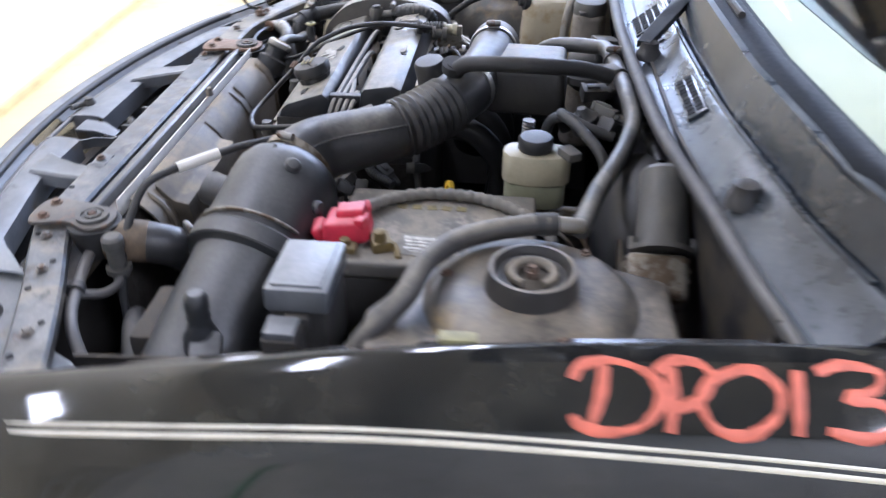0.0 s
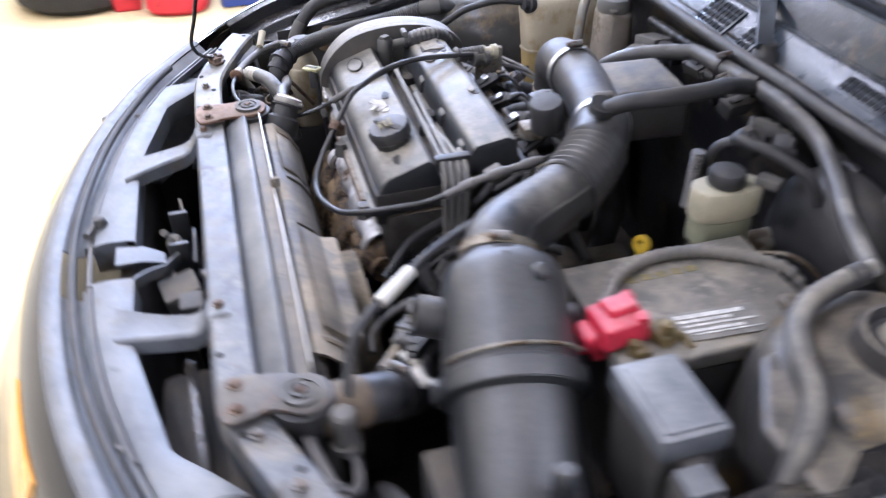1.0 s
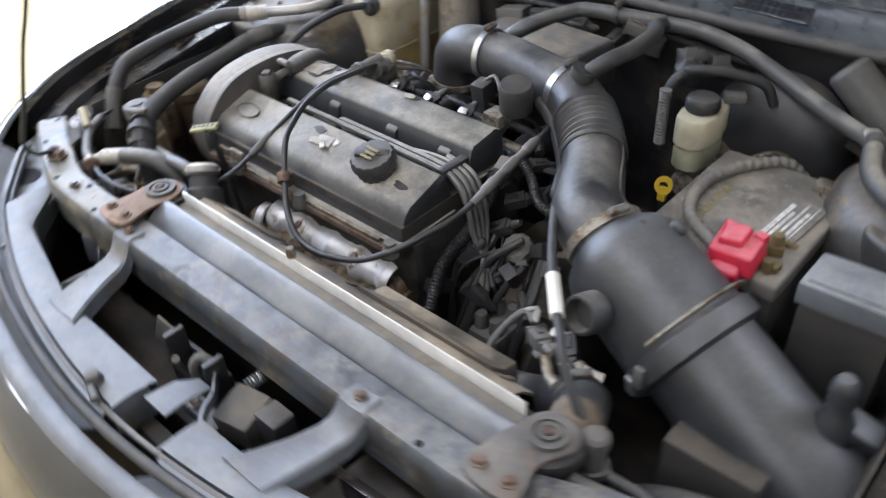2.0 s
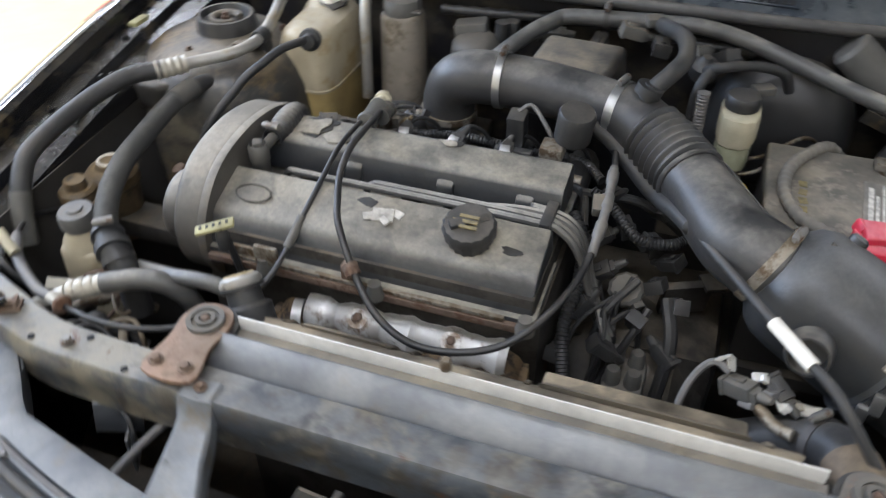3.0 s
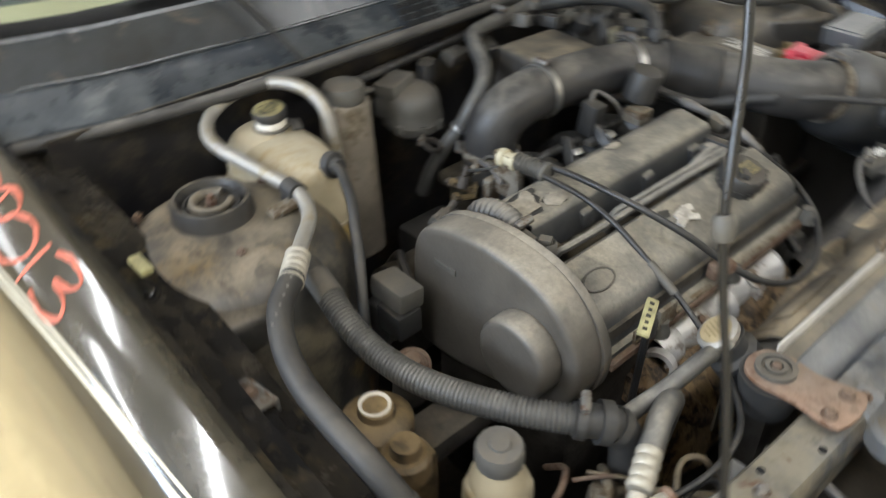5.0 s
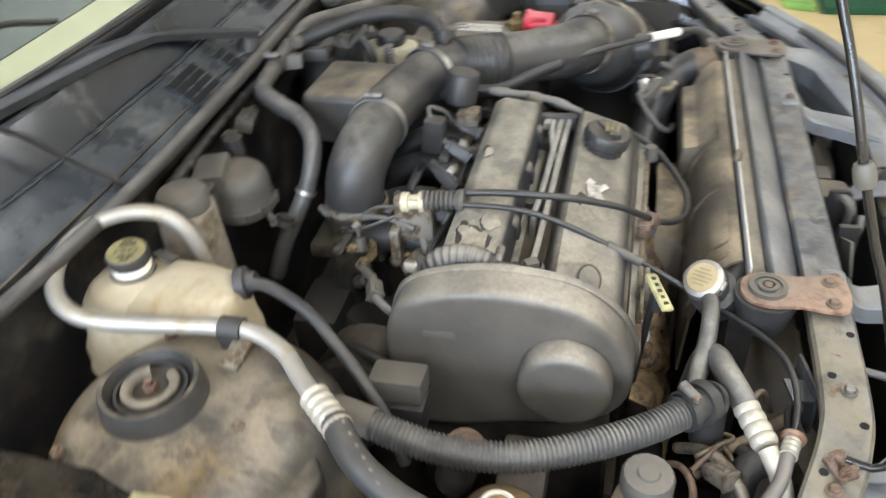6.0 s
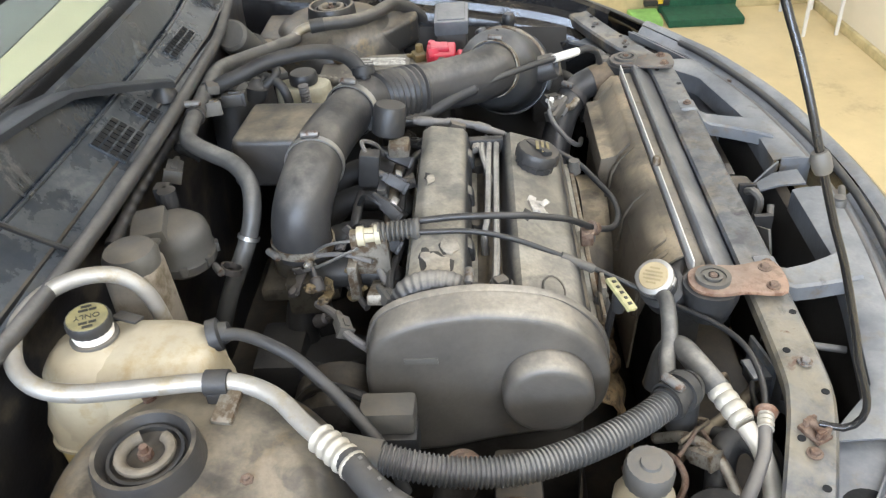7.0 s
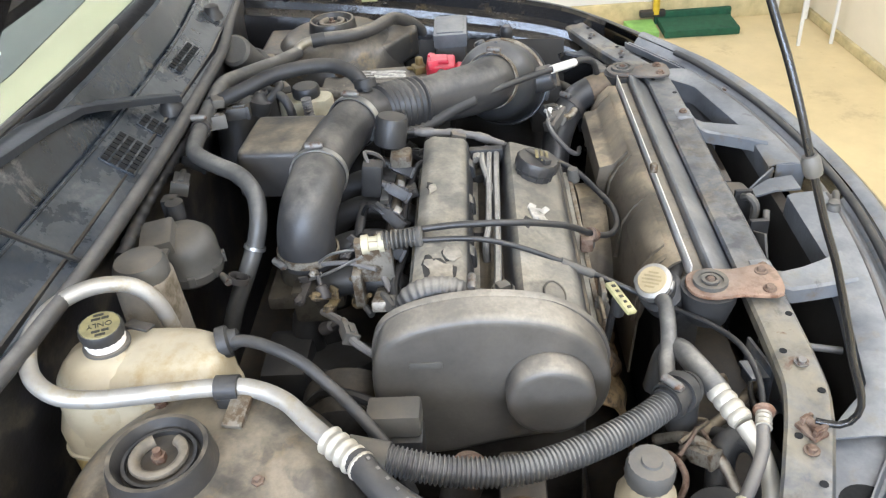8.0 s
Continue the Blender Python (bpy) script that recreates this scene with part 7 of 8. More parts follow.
part("tower_hose", tube([(0.456, 0.232, 0.870), (0.461, 0.208, 0.870), (0.475, 0.165, 0.868), (0.502, 0.130, 0.868), (0.542, 0.106, 0.868), (0.584, 0.092, 0.858), (0.614, 0.064, 0.836), (0.632, 0.036, 0.80), (0.640, 0.01, 0.75)], 0.0122, 16), AGEDHOSE, suct, "dusty rubber hose bending round the strut tower")
part("hose_crimp", tube([(0.453, 0.241, 0.869), (0.459, 0.216, 0.8705)], 0.0128, 16, 0.004), RUBBER, suct)
hose("servo_hose", "black rubber vacuum hose arching to the brake servo", [(0.120, 0.100, 0.905), (0.128, 0.106, 0.918), (0.142, 0.122, 0.930), (0.154, 0.152, 0.936), (0.154, 0.193, 0.936), (0.143, 0.240, 0.931), (0.122, 0.278, 0.922), (0.11, 0.32, 0.908)], 0.0112, RUBBER)
hh = hose("heater_hose", "thick grey heater hose bending down behind the engine", [(0.10, 0.335, 0.905), (0.03, 0.330, 0.902), (-0.03, 0.324, 0.899), (-0.048, 0.309, 0.895), (-0.066, 0.282, 0.891), (-0.084, 0.250, 0.884), (-0.106, 0.229, 0.868), (-0.132, 0.223, 0.845), (-0.148, 0.230, 0.815), (-0.164, 0.243, 0.785), (-0.175, 0.265, 0.74), (-0.178, 0.285, 0.69)], 0.0118, HOSE)
band((-0.149, 0.231, 0.812), (-0.4, 0.3, -0.85), 0.0122, 0.005, STEEL, hh, screw=False, label="thin wire hose clip")
band((0.03, 0.330, 0.902), (1, 0.05, 0.04), 0.0120, 0.008, DARKIRON, hh)
band((-0.187, 0.249, 0.79), (-0.3, 0.4, -1), 0.0120, 0.008, DARKIRON, hh)
tag = hose("breather_hose", "black breather hose with a white tag over the duct", [(0.060, 0.088, 0.862), (0.085, 0.080, 0.852), (0.117, 0.058, 0.834), (0.152, 0.022, 0.822), (0.186, -0.034, 0.838), (0.226, -0.104, 0.850), (0.268, -0.166, 0.852), (0.288, -0.192, 0.850), (0.316, -0.226, 0.846), (0.344, -0.256, 0.842), (0.364, -0.276, 0.828), (0.398, -0.290, 0.785), (0.428, -0.292, 0.735), (0.445, -0.290, 0.68)], lambda u, s: 0.0105 if u < 0.34 else 0.0052, RUBBER)
part("white_tag", tube([(0.291, -0.196, 0.8500), (0.328, -0.239, 0.8450)], 0.0072, 14, 0.005), WHITE, tag, "white paper tag")
rh = hose("radiator_hose", "wide black top radiator hose with rusty end", [(0.19, -0.17, 0.60), (0.24, -0.19, 0.635), (0.285, -0.200, 0.665), (0.320, -0.208, 0.695), (0.350, -0.225, 0.728), (0.374, -0.252, 0.756), (0.386, -0.29, 0.768), (0.389, -0.315, 0.768)], 0.0265, DUCT, "hose", 20)
part("hose_end", tube([(0.381, -0.272, 0.764), (0.387, -0.295, 0.768), (0.389, -0.318, 0.768)], 0.0275, 20), mat("rusty_hose_end", (0.11, 0.08, 0.05), 0.7, var=0.5, scale=40, dust=0.5, dustcol=(0.20, 0.16, 0.10)), rh, "brown rusty hose end")
band((0.364, -0.238, 0.744), (0.6, -0.65, 0.45), 0.0268, 0.010, DARKIRON, rh)
hn = thing("sensor_harness", (0.24, -0.19, 0.72), "grey sensor plug with taped wires beside the air filter", "wiring")
plug(hn, (0.282, -0.200, 0.757), (0, -20, -35), (0.032, 0.020, 0.018), CONNECT)
plug(hn, (0.318, -0.196, 0.762), (20, 10, -50), (0.028, 0.018, 0.016), PLASTIC)
for x, y, z, a, b, c, m in ((0.298, -0.190, 0.768, 30, 10, 20, STRIP), (0.308, -0.205, 0.764, 10, 30, 70, WIRE), (0.322, -0.212, 0.758, 40, 0, 110, STRIP), (0.334, -0.205, 0.756, 0, 20, 30, SLEEVE), (0.290, -0.214, 0.750, 25, 25, 140, WIRE)):
    part("tape_wrap", join(box((x, y, z), (0.016, 0.010, 0.007), 0.002, (a, b, c)), box((x + 0.004, y - 0.004, z + 0.003), (0.009, 0.008, 0.006), 0.002, (c, a, b))), m, hn)
part("white_end", tube([(0.340, -0.205, 0.751), (0.352, -0.205, 0.750), (0.362, -0.200, 0.746)], 0.0075, 10, 0.004), WHITE, hn, "white plastic pipe end")
part("wire", tube([(0.268, -0.194, 0.770), (0.252, -0.186, 0.772), (0.236, -0.195, 0.755), (0.226, -0.218, 0.73), (0.235, -0.236, 0.715), (0.262, -0.243, 0.712)], 0.0042, 8), WIRE, hn, "taped grey wire")
part("wire", tube([(0.30, -0.215, 0.752), (0.318, -0.232, 0.748), (0.334, -0.242, 0.752)], 0.0065, 10), ALUDIRTY, hn, "silver foil-wrapped wire")
part("bare_wires", join(*[tube([(0.268 + 0.002 * k, -0.194, 0.772), (0.262 + 0.003 * k, -0.185, 0.782 + 0.002 * k), (0.252 + 0.002 * k, -0.188, 0.776)], 0.0016, 6) for k in range(3)]), STEEL, hn)

# dark clutter beside the gearbox
clutter = thing("gearbox", (0.17, -0.03, 0.40), "grimy gearbox with wiring plugs and brackets beside the engine", "gearbox")
part("case", join(lathe([(0.10, 0.0), (0.13, 0.05), (0.12, 0.16), (0.08, 0.20)], (0.06, -0.04, 0.56), (1, 0, 0), 24), box((0.17, 0.0, 0.60), (0.20, 0.20, 0.16), 0.03)), ENGINE, clutter, "oily gearbox casing")
part("selector", box((0.20, 0.10, 0.70), (0.08, 0.06, 0.06), 0.01), ENGINE, clutter)
rnd = random.Random(7)


for x, y, z, a, b, c, k in ((0.100, -0.010, 0.765, 10, -20, 30, 0), (0.128, 0.012, 0.772, -15, 10, 110, 1), (0.160, 0.000, 0.765, 20, 25, 60, 2), (0.190, -0.020, 0.755, -10, 30, 150, 0),
                            (0.112, -0.060, 0.752, 25, -35, 10, 1), (0.180, -0.055, 0.745, -30, 20, 75, 0), (0.206, -0.075, 0.735, 15, 40, 120, 1), (0.100, -0.110, 0.735, 0, -50, 35, 2),
                            (0.165, -0.105, 0.725, 30, 60, 95, 0), (0.135, -0.140, 0.705, 0, 40, 20, 1), (0.205, -0.125, 0.700, 10, -20, 140, 2), (0.085, -0.155, 0.70, 0, 20, 80, 1)):
    plug(clutter, (x, y, z), (a, b, c), (0.026 + 0.004 * (k % 2), 0.020 - 0.002 * k, 0.015 + 0.002 * k), (GRIMEPLUG, PLASTIC, RUBBER)[k])
part("round_connector", join(lathe([(0.016, -0.012), (0.021, -0.010), (0.022, 0.004), (0.018, 0.008), (0.012, 0.0085)], (0.146, -0.068, 0.739), (-0.1, -0.55, 0.83), 22, 1, 0.0018), box((0.162, -0.080, 0.730), (0.014, 0.012, 0.010), 0.002, (20, 0, 40))), CONNECT, clutter, "round dusty grey connector")
for k in range(13):
    a = Vector((0.146, -0.078, 0.728)) + Vector((rnd.uniform(-0.045, 0.055), rnd.uniform(-0.03, 0.06), rnd.uniform(-0.01, 0.035)))
    b = a + Vector((rnd.uniform(-0.05, 0.06), rnd.uniform(-0.10, -0.02), rnd.uniform(-0.16, -0.09)))
    part("wire", tube([a, a.lerp(b, 0.35) + Vector((rnd.uniform(-0.025, 0.025), rnd.uniform(-0.03, 0.0), 0.012)), b], rnd.choice((0.0025, 0.0035, 0.005, 0.008)), 8, 0.008), (GRIMEPLUG, CABLE, RUBBER)[k % 3], clutter)
part("loom_sleeve", tube([(0.066, -0.02, 0.80), (0.085, -0.05, 0.785), (0.092, -0.10, 0.765), (0.088, -0.15, 0.735), (0.10, -0.19, 0.69)], ribbed(0.0068, 0.0045, 0.0014), 10, 0.0015), CABLE, clutter, "corrugated wiring sleeve")
part("loom_sleeve", tube([(0.21, 0.02, 0.77), (0.185, -0.015, 0.778), (0.145, -0.02, 0.782), (0.11, 0.005, 0.80), (0.08, 0.02, 0.81)], ribbed(0.006, 0.0045, 0.0014), 10, 0.0015), CABLE, clutter, "corrugated wiring sleeve")
part("mount_bracket", join(box((0.215, -0.03, 0.715), (0.06, 0.012, 0.05), 0.002, (10, 0, 25)), box((0.245, -0.02, 0.738), (0.03, 0.03, 0.006), 0.002, (0, 0, 25))), ENGINE, clutter)
yp = thing("gearbox_dipstick", (0.252, 0.108, 0.70), "small bright yellow gearbox dipstick handle", "dipstick")
part("handle", join(ring((0.252, 0.108, 0.792), (0.3, -0.9, 0.2), 0.012, 0.006, 0.006), box((0.252, 0.106, 0.779), (0.012, 0.008, 0.022), 0.003)), YELLOW, yp, "yellow ring handle")
part("stem", tube([(0.252, 0.106, 0.772), (0.25, 0.105, 0.70), (0.24, 0.10, 0.64)], 0.004, 8, 0.01), CABLE, yp)
alt = thing("alternator", (-0.40, 0.09, 0.60), "grimy alternator and belt pulley beside the engine", "alternator")
part("casing", join(lathe([(0.045, 0), (0.062, 0.01), (0.062, 0.08), (0.05, 0.09)], (-0.39, 0.10, 0.68), (1, 0, 0), 28), box((-0.36, 0.09, 0.62), (0.06, 0.05, 0.08), 0.01)), ENGINE, alt)
part("pulley", lathe([(0.030, 0), (0.033, 0.004), (0.026, 0.010), (0.033, 0.016), (0.030, 0.02)], (-0.42, 0.10, 0.68), (1, 0, 0), 24), STEEL, alt)
part("oil_filter", lathe([(0.020, 0), (0.021, 0.05), (0.017, 0.058)], (-0.470, -0.030, 0.69), (-0.1, -0.25, 1), 24), ENGINE, alt)
part("sensor", join(lathe([(0.017, 0), (0.018, 0.012), (0.014, 0.018), (0.009, 0.020), (0.009, 0.030)], (-0.476, -0.045, 0.742), (-0.25, -0.35, 1), 20), ring((-0.477, -0.047, 0.750), (-0.25, -0.35, 1), 0.0205, 0.016, 0.004)), RUST, alt, "rust-red sensor with a dark collar")

# ---- bonnet stay ----
ROD = mat("rod_black", (0.012, 0.012, 0.012), 0.22, dust=0.25, dustcol=(0.10, 0.09, 0.08), bump=0.1)
prop = thing("prop_rod", (-0.475, -0.385, 0.80), "slim black steel rod propping the bonnet open", "prop rod")
part("rod", tube([(-0.475, -0.376, 0.803), (-0.483, -0.399, 0.806), (-0.481, -0.410, 0.83), (-0.470, -0.396, 0.878), (-0.465, -0.388, 0.909), (-0.456, -0.369, 0.971), (-0.450, -0.355, 1.008), (-0.440, -0.337, 1.063), (-0.428, -0.327, 1.10), (-0.411, -0.315, 1.141), (-0.392, -0.298, 1.19), (-0.33, -0.225, 1.40), (-0.22, -0.115, 1.73)], 0.0035, 10, 0.01), ROD, prop)
part("rod_clip", lathe([(0.0065, 0), (0.0078, 0.004), (0.0078, 0.014), (0.006, 0.018)], (-0.4418, -0.3405, 1.052), (0.18, 0.33, 1), 16), CONNECT, prop, "grey plastic rod collar")
hose("washer_tube", "thin black washer tube rising to the bonnet", [(-0.30, 0.36, 0.90), (-0.33, 0.40, 0.955), (-0.36, 0.42, 1.0), (-0.40, 0.43, 1.05), (-0.38, 0.40, 1.12), (-0.25, 0.43, 1.08)], 0.0035, CABLE, "tube", 8)


# fuel rail and injector plugs behind the rear cam cover
fr = thing("fuel_rail", (-0.06, 0.052, 0.78), "dirty metal fuel rail with black injector plugs", "fuel rail")
part("rail_pipe", tube([(-0.215, 0.050, 0.800), (-0.10, 0.052, 0.803), (0.06, 0.050, 0.800)], 0.0075, 10, 0.02), ALUDIRTY, fr)
for x, t in ((-0.185, 10), (-0.115, -15), (-0.045, 5), (0.022, 20)):
    plug(fr, (x, 0.046, 0.822), (35, -30, 70 + t), (0.030, 0.018, 0.016), PLASTIC, "injector_plug")
    part("spring_clip", box((x + 0.004, 0.042, 0.834), (0.014, 0.010, 0.003), 0.001, (30, 0, t)), STEEL, fr)
    part("injector_wire", tube([(x, 0.055, 0.826), (x + 0.012, 0.075, 0.836), (x + 0.03, 0.088, 0.826), (x + 0.04, 0.10, 0.80)], 0.003, 8), CABLE, fr)
part("loom", tube([(-0.20, 0.086, 0.800), (-0.12, 0.096, 0.806), (-0.04, 0.098, 0.802), (0.05, 0.088, 0.806), (0.085, 0.06, 0.80)], ribbed(0.006, 0.0045, 0.0012), 10, 0.0015), CABLE, fr, "corrugated wiring sleeve")

# wiring and pipes along the bulkhead
bl = thing("bulkhead_wiring", (0.0, 0.37, 0.86), "dusty wiring loom and plugs clipped to the bulkhead", "wiring")
part("loom", tube([(-0.24, 0.362, 0.868), (-0.12, 0.368, 0.872), (0.0, 0.362, 0.880), (0.09, 0.352, 0.880), (0.19, 0.362, 0.868), (0.28, 0.375, 0.86)], lambda u, s: 0.008 + 0.0008 * math.sin(s * 260), 10, 0.003), CABLE, bl, "taped black loom")
for x, y, z, a, b, c, m in ((0.072, 0.318, 0.893, 0, 15, 20, CONNECT), (0.115, 0.300, 0.885, 10, 0, 100, PLASTIC), (0.168, 0.312, 0.878, -20, 10, 60, CONNECT), (0.205, 0.320, 0.872, 0, 30, 130, PLASTIC), (-0.055, 0.345, 0.862, 20, 0, 10, CONNECT), (0.020, 0.345, 0.855, 0, -20, 80, PLASTIC)):
    plug(bl, (x, y, z), (a, b, c), (0.032, 0.022, 0.018), m)
part("white_plug", box((0.100, 0.322, 0.912), (0.026, 0.018, 0.014), 0.003, (10, 0, 25)), CONNECT, bl, "small grey plug")
part("vacuum_valve", join(lathe([(0.018, 0), (0.020, 0.006), (0.020, 0.022), (0.012, 0.026), (0.006, 0.036)], (0.178, 0.288, 0.855), (0.1, -0.3, 1), 20), lathe([(0.004, 0), (0.004, 0.03)], (0.178, 0.28, 0.875), (1, -0.4, 0.3), 8)), PLASTIC, bl, "small round vacuum valve")
bp = thing("brake_pipes", (0.24, 0.27, 0.75), "thin bent metal brake pipes beside the reservoir", "pipe")
for pts, r, m in (([(0.285, 0.400, 0.835), (0.310, 0.370, 0.800), (0.353, 0.313, 0.757), (0.36, 0.30, 0.72)], 0.0045, WIRE), ([(0.24, 0.20, 0.755), (0.275, 0.205, 0.765), (0.315, 0.235, 0.785), (0.335, 0.27, 0.765), (0.34, 0.29, 0.71)], 0.0030, ALUDIRTY),
                  ([(0.24, 0.24, 0.755), (0.285, 0.235, 0.775), (0.33, 0.265, 0.795), (0.36, 0.295, 0.765), (0.37, 0.31, 0.70)], 0.0030, ALUDIRTY), ([(0.180, 0.275, 0.868), (0.200, 0.250, 0.888), (0.245, 0.275, 0.886), (0.285, 0.300, 0.870), (0.30, 0.31, 0.84)], 0.0072, RUBBER),
                  ([(0.175, 0.23, 0.80), (0.178, 0.235, 0.86), (0.192, 0.255, 0.880), (0.215, 0.285, 0.876), (0.225, 0.32, 0.868)], 0.0075, RUBBER)):
    part("pipe_run", tube(pts, r, 10), m, bp)
part("spring_sleeve", tube([(0.188, 0.205, 0.79), (0.186, 0.208, 0.87)], ribbed(0.006, 0.005, 0.003), 10, 0.0012), WIRE, bp, "coiled pale sleeve")

# small pipes in the front corner
GRIMEPIPE = mat("grimy_pipe", (0.11, 0.085, 0.055), 0.6, var=0.4, scale=40, dust=0.8, dustcol=(0.24, 0.195, 0.13), stain=(0.03, 0.024, 0.016), stain_amount=0.35, stain_scale=50)
fc = thing("corner_pipes", (-0.52, -0.30, 0.70), "dirty thin pipes and plugs in the front corner", "pipe")
for pts, r, m in (([(-0.40, -0.25, 0.70), (-0.43, -0.275, 0.735), (-0.46, -0.30, 0.735), (-0.50, -0.315, 0.71)], 0.006, ALUDIRTY), ([(-0.38, -0.30, 0.69), (-0.42, -0.315, 0.725), (-0.455, -0.345, 0.735), (-0.48, -0.36, 0.70)], 0.0075, RUBBER),
                  ([(-0.44, -0.21, 0.70), (-0.455, -0.245, 0.742), (-0.485, -0.26, 0.738), (-0.50, -0.245, 0.70)], 0.0035, RUST), ([(-0.53, -0.30, 0.74), (-0.56, -0.30, 0.765), (-0.60, -0.275, 0.77), (-0.62, -0.23, 0.74)], 0.004, CABLE)):
    part("pipe_run", tube(pts, r, 10), m, fc)
for pts, r, m in (([(-0.30, -0.405, 0.715), (-0.340, -0.375, 0.722), (-0.383, -0.331, 0.720), (-0.410, -0.294, 0.716), (-0.432, -0.265, 0.700)], 0.0062, GRIMEPIPE),
                  ([(-0.47, -0.300, 0.69), (-0.435, -0.312, 0.722), (-0.428, -0.338, 0.728), (-0.452, -0.352, 0.720), (-0.49, -0.345, 0.69)], 0.0150, RUBBER),
                  ([(-0.335, -0.345, 0.70), (-0.352, -0.330, 0.745), (-0.372, -0.318, 0.752), (-0.398, -0.330, 0.744), (-0.41, -0.36, 0.70)], 0.0032, GRIMEPIPE),
                  ([(-0.36, -0.365, 0.70), (-0.372, -0.352, 0.752), (-0.402, -0.345, 0.758), (-0.44, -0.350, 0.745)], 0.0028, CABLE),
                  ([(-0.445, -0.262, 0.745), (-0.425, -0.285, 0.742), (-0.408, -0.300, 0.735), (-0.40, -0.282, 0.728), (-0.42, -0.27, 0.722)], 0.0024, GRIMEPIPE),
                  ([(-0.46, -0.258, 0.742), (-0.44, -0.275, 0.746), (-0.418, -0.288, 0.736), (-0.43, -0.302, 0.72)], 0.0024, RUST)):
    part("pipe_run", tube(pts, r, 10), m, fc)
part("corner_bracket", join(box((-0.338, -0.372, 0.735), (0.055, 0.004, 0.06), 0.001, (0, 0, 12)), box((-0.352, -0.362, 0.752), (0.03, 0.022, 0.004), 0.001, (8, 0, 12))), SUPPORT, fc, "rusty steel bracket under the slam panel")
plug(fc, (-0.455, -0.285, 0.735), (10, 20, 40), (0.026, 0.018, 0.016), ALUDIRTY)
part("horn", lathe([(0.012, 0.0), (0.034, 0.004), (0.040, 0.014), (0.038, 0.024), (0.016, 0.030)], (-0.50, -0.30, 0.68), (-0.5, 0.4, 0.75), 28), PLASTIC, fc, "black horn dish")
part("paper_tag", box((-0.52, -0.275, 0.728), (0.026, 0.016, 0.002), 0.0006, (20, 15, 30)), STRIPE, fc, "small pale paper tag")


# grimy linkage round the throttle body
lk = random.Random(21)
OCHRE = mat("ochre_grime", (0.17, 0.125, 0.06), 0.6, metal=0.2, var=0.5, scale=40, dust=0.6, dustcol=(0.26, 0.20, 0.11), stain=(0.04, 0.03, 0.02), stain_amount=0.45, stain_scale=50)
for k in range(16):
    c = Vector((-0.222 + lk.uniform(-0.030, 0.040), 0.108 + lk.uniform(-0.055, 0.055), 0.790 + lk.uniform(-0.045, 0.035)))
    turn = (lk.uniform(-50, 50), lk.uniform(-50, 50), lk.uniform(0, 180))
    if k % 3 == 0:
        bm = join(box((0, 0, 0), (0.036, 0.014, 0.003), 0.001), lathe([(0.006, -0.003), (0.006, 0.005), (0.003, 0.007)], (0.013, 0, 0), segs=8), box((-0.016, 0, 0.006), (0.003, 0.013, 0.012), 0.001))
        bm.transform(pose(*c, *turn))
        part("linkage_plate", bm, (OCHRE, DARKIRON, ALUDIRTY)[k // 3 % 3], plenum)
    elif k % 3 == 1:
        bm = join(lathe([(0.008, 0), (0.009, 0.004), (0.007, 0.016), (0.004, 0.018)], (0, 0, 0), segs=12), lathe([(0.003, 0.016), (0.003, 0.03)], (0, 0, 0), segs=8))
        bm.transform(pose(*c, *turn))
        part("link_stud", bm, (DARKIRON, OCHRE)[k % 2], plenum)
    else:
        d = Vector((lk.uniform(-1, 1), lk.uniform(-1, 1), lk.uniform(-0.6, 0.3))).normalized() * 0.04
        part("link_rod", tube([c - d, c + Vector((0, 0, 0.006)), c + d], lk.choice((0.002, 0.003, 0.0045)), 8, 0.01), (OCHRE, CABLE, WIRE)[k % 3], plenum)

# loose wiring and clips over the gaps round the engine
lw = thing("engine_wiring", (-0.05, -0.02, 0.78), "dusty engine wiring loom with plugs and cable ties", "wiring")
for pts, r, m in (([(-0.30, 0.034, 0.792), (-0.24, 0.040, 0.806), (-0.16, 0.034, 0.800), (-0.08, 0.038, 0.806), (0.02, 0.034, 0.800), (0.066, 0.020, 0.806), (0.082, -0.03, 0.79)], 0.0055, CABLE),
                  ([(0.066, 0.012, 0.81), (0.10, 0.03, 0.80), (0.135, 0.045, 0.79), (0.17, 0.05, 0.77), (0.20, 0.06, 0.74)], 0.006, RUBBER),
                  ([(-0.34, 0.050, 0.78), (-0.33, 0.08, 0.80), (-0.29, 0.10, 0.795), (-0.25, 0.13, 0.78)], 0.005, WIRE),
                  ([(-0.40, 0.045, 0.765), (-0.385, 0.08, 0.77), (-0.36, 0.12, 0.75), (-0.35, 0.16, 0.70)], 0.006, CABLE)):
    part("loom", tube(pts, r, 8), m, lw)
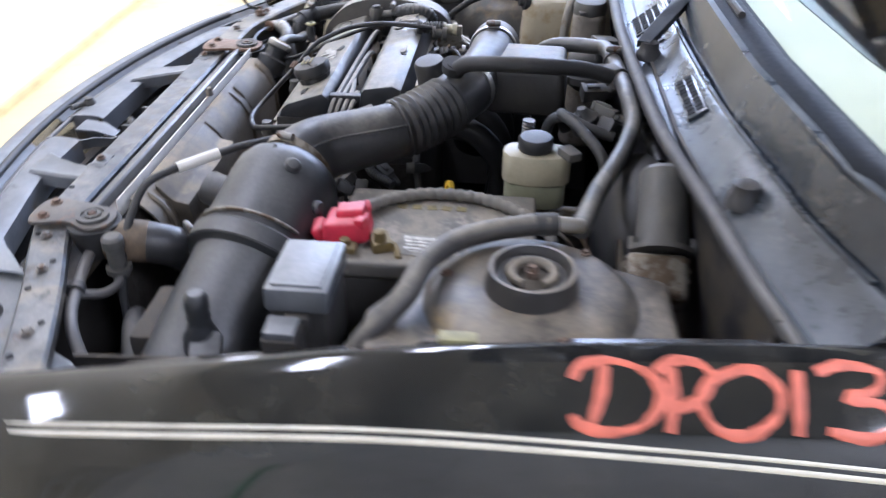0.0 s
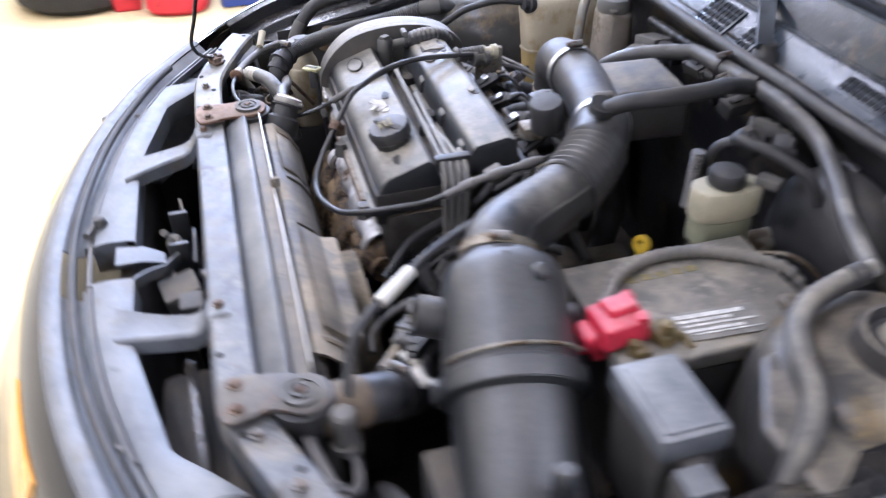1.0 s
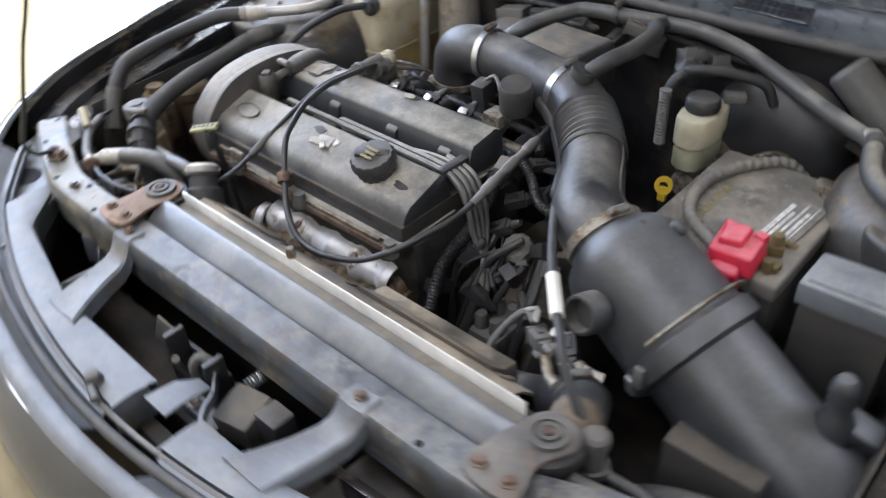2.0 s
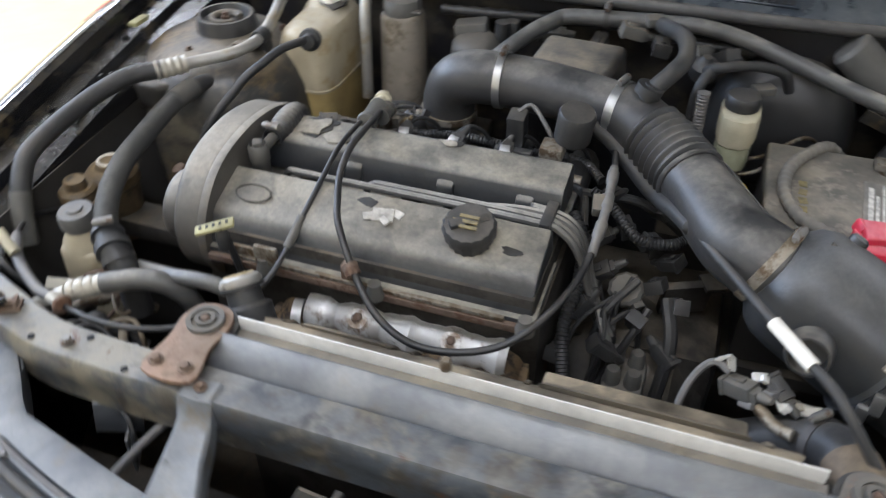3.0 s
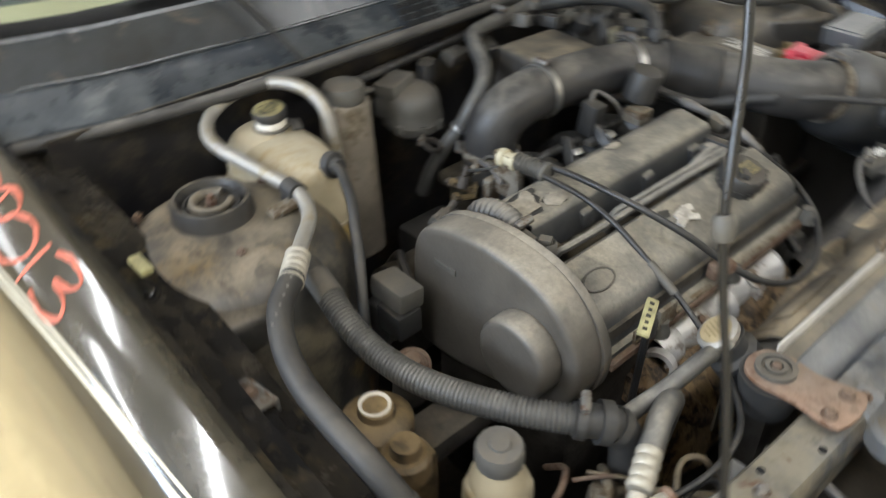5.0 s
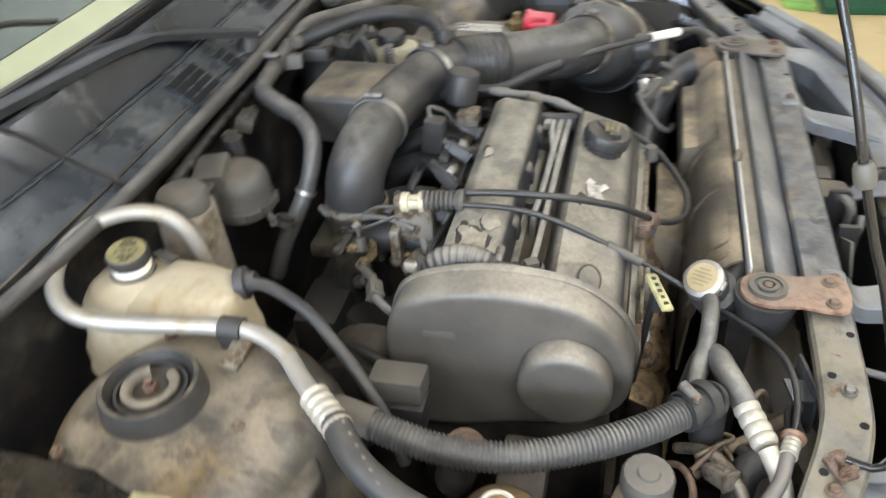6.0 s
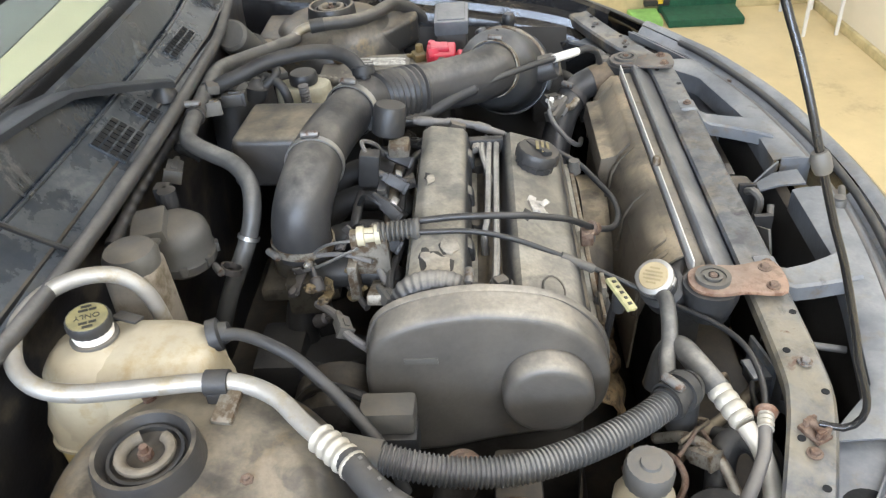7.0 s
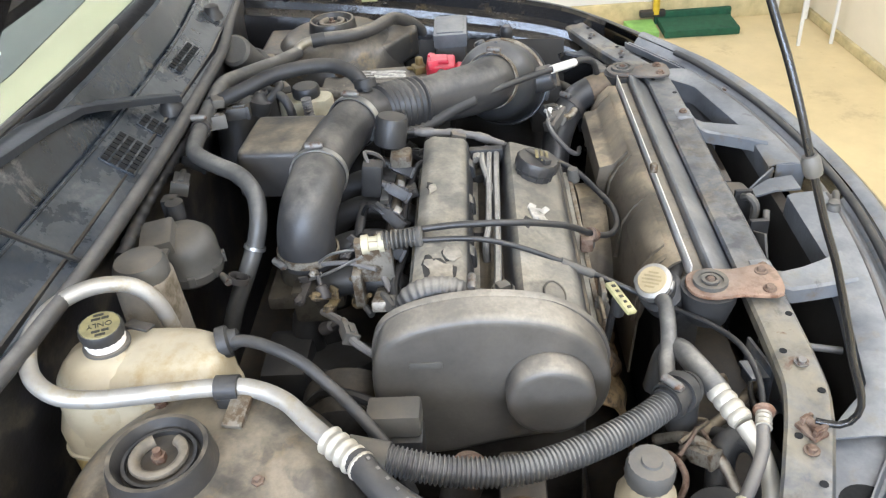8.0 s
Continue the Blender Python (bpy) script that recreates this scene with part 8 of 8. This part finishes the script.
for x, y, z, a, b, c in ((-0.275, 0.040, 0.806, 20, 0, 30), (-0.02, 0.036, 0.806, 0, 15, 100), (0.105, 0.032, 0.802, 10, 10, 60), (0.165, 0.050, 0.776, -20, 20, 140), (-0.315, 0.088, 0.800, 30, 0, 20)):
    plug(lw, (x, y, z), (a, b, c), (0.024, 0.016, 0.014), CONNECT if x < 0 else PLASTIC)

lc = thing("corner_hose", (0.47, -0.31, 0.70), "thin grey drain hose with clips beside the slam panel", "hose")
part("hose_run", tube([(0.36, -0.345, 0.735), (0.385, -0.340, 0.762), (0.437, -0.330, 0.762), (0.487, -0.317, 0.760), (0.532, -0.301, 0.760), (0.566, -0.281, 0.752), (0.60, -0.25, 0.72)], 0.0072, 12), WIRE, lc)
part("hose_clip", join(ring((0.480, -0.319, 0.7602), (1, 0.3, 0), 0.0105, 0.007, 0.012), box((0.482, -0.330, 0.764), (0.012, 0.016, 0.008), 0.002)), PLASTIC, lc, "black hose clip")
part("elbow", tube([(0.418, -0.298, 0.745), (0.44, -0.292, 0.738), (0.470, -0.296, 0.745), (0.490, -0.314, 0.757)], 0.0055, 10), WIRE, lc)
part("valve_post", join(lathe([(0.011, 0.0), (0.011, 0.040), (0.0135, 0.043), (0.0135, 0.056), (0.010, 0.060)], (0.418, -0.298, 0.735), (0, 0, 1), 12), lathe([(0.016, 0.008), (0.016, 0.016)], (0.418, -0.298, 0.735), segs=14)), CONNECT, lc, "grey hexagon-topped valve post")
part("lower_hose", tube([(0.43, -0.275, 0.66), (0.455, -0.268, 0.700), (0.50, -0.252, 0.712), (0.56, -0.225, 0.700), (0.60, -0.20, 0.66)], 0.013, 14), RUBBER, lc, "black hose below the filter")

# punched opening in the front corner plate, its shade drawn as a flat black shape
CORNERHOLE = rounded([(-0.436, -0.432), (-0.450, -0.446), (-0.474, -0.444), (-0.487, -0.428), (-0.480, -0.420), (-0.458, -0.424)], 4)
hole = solo("opening_shade", prism(CORNERHOLE, 0.7503, 0.7512, 0), HOLESHADE, "flat black shape for the shade in the corner plate's punched opening", "opening")
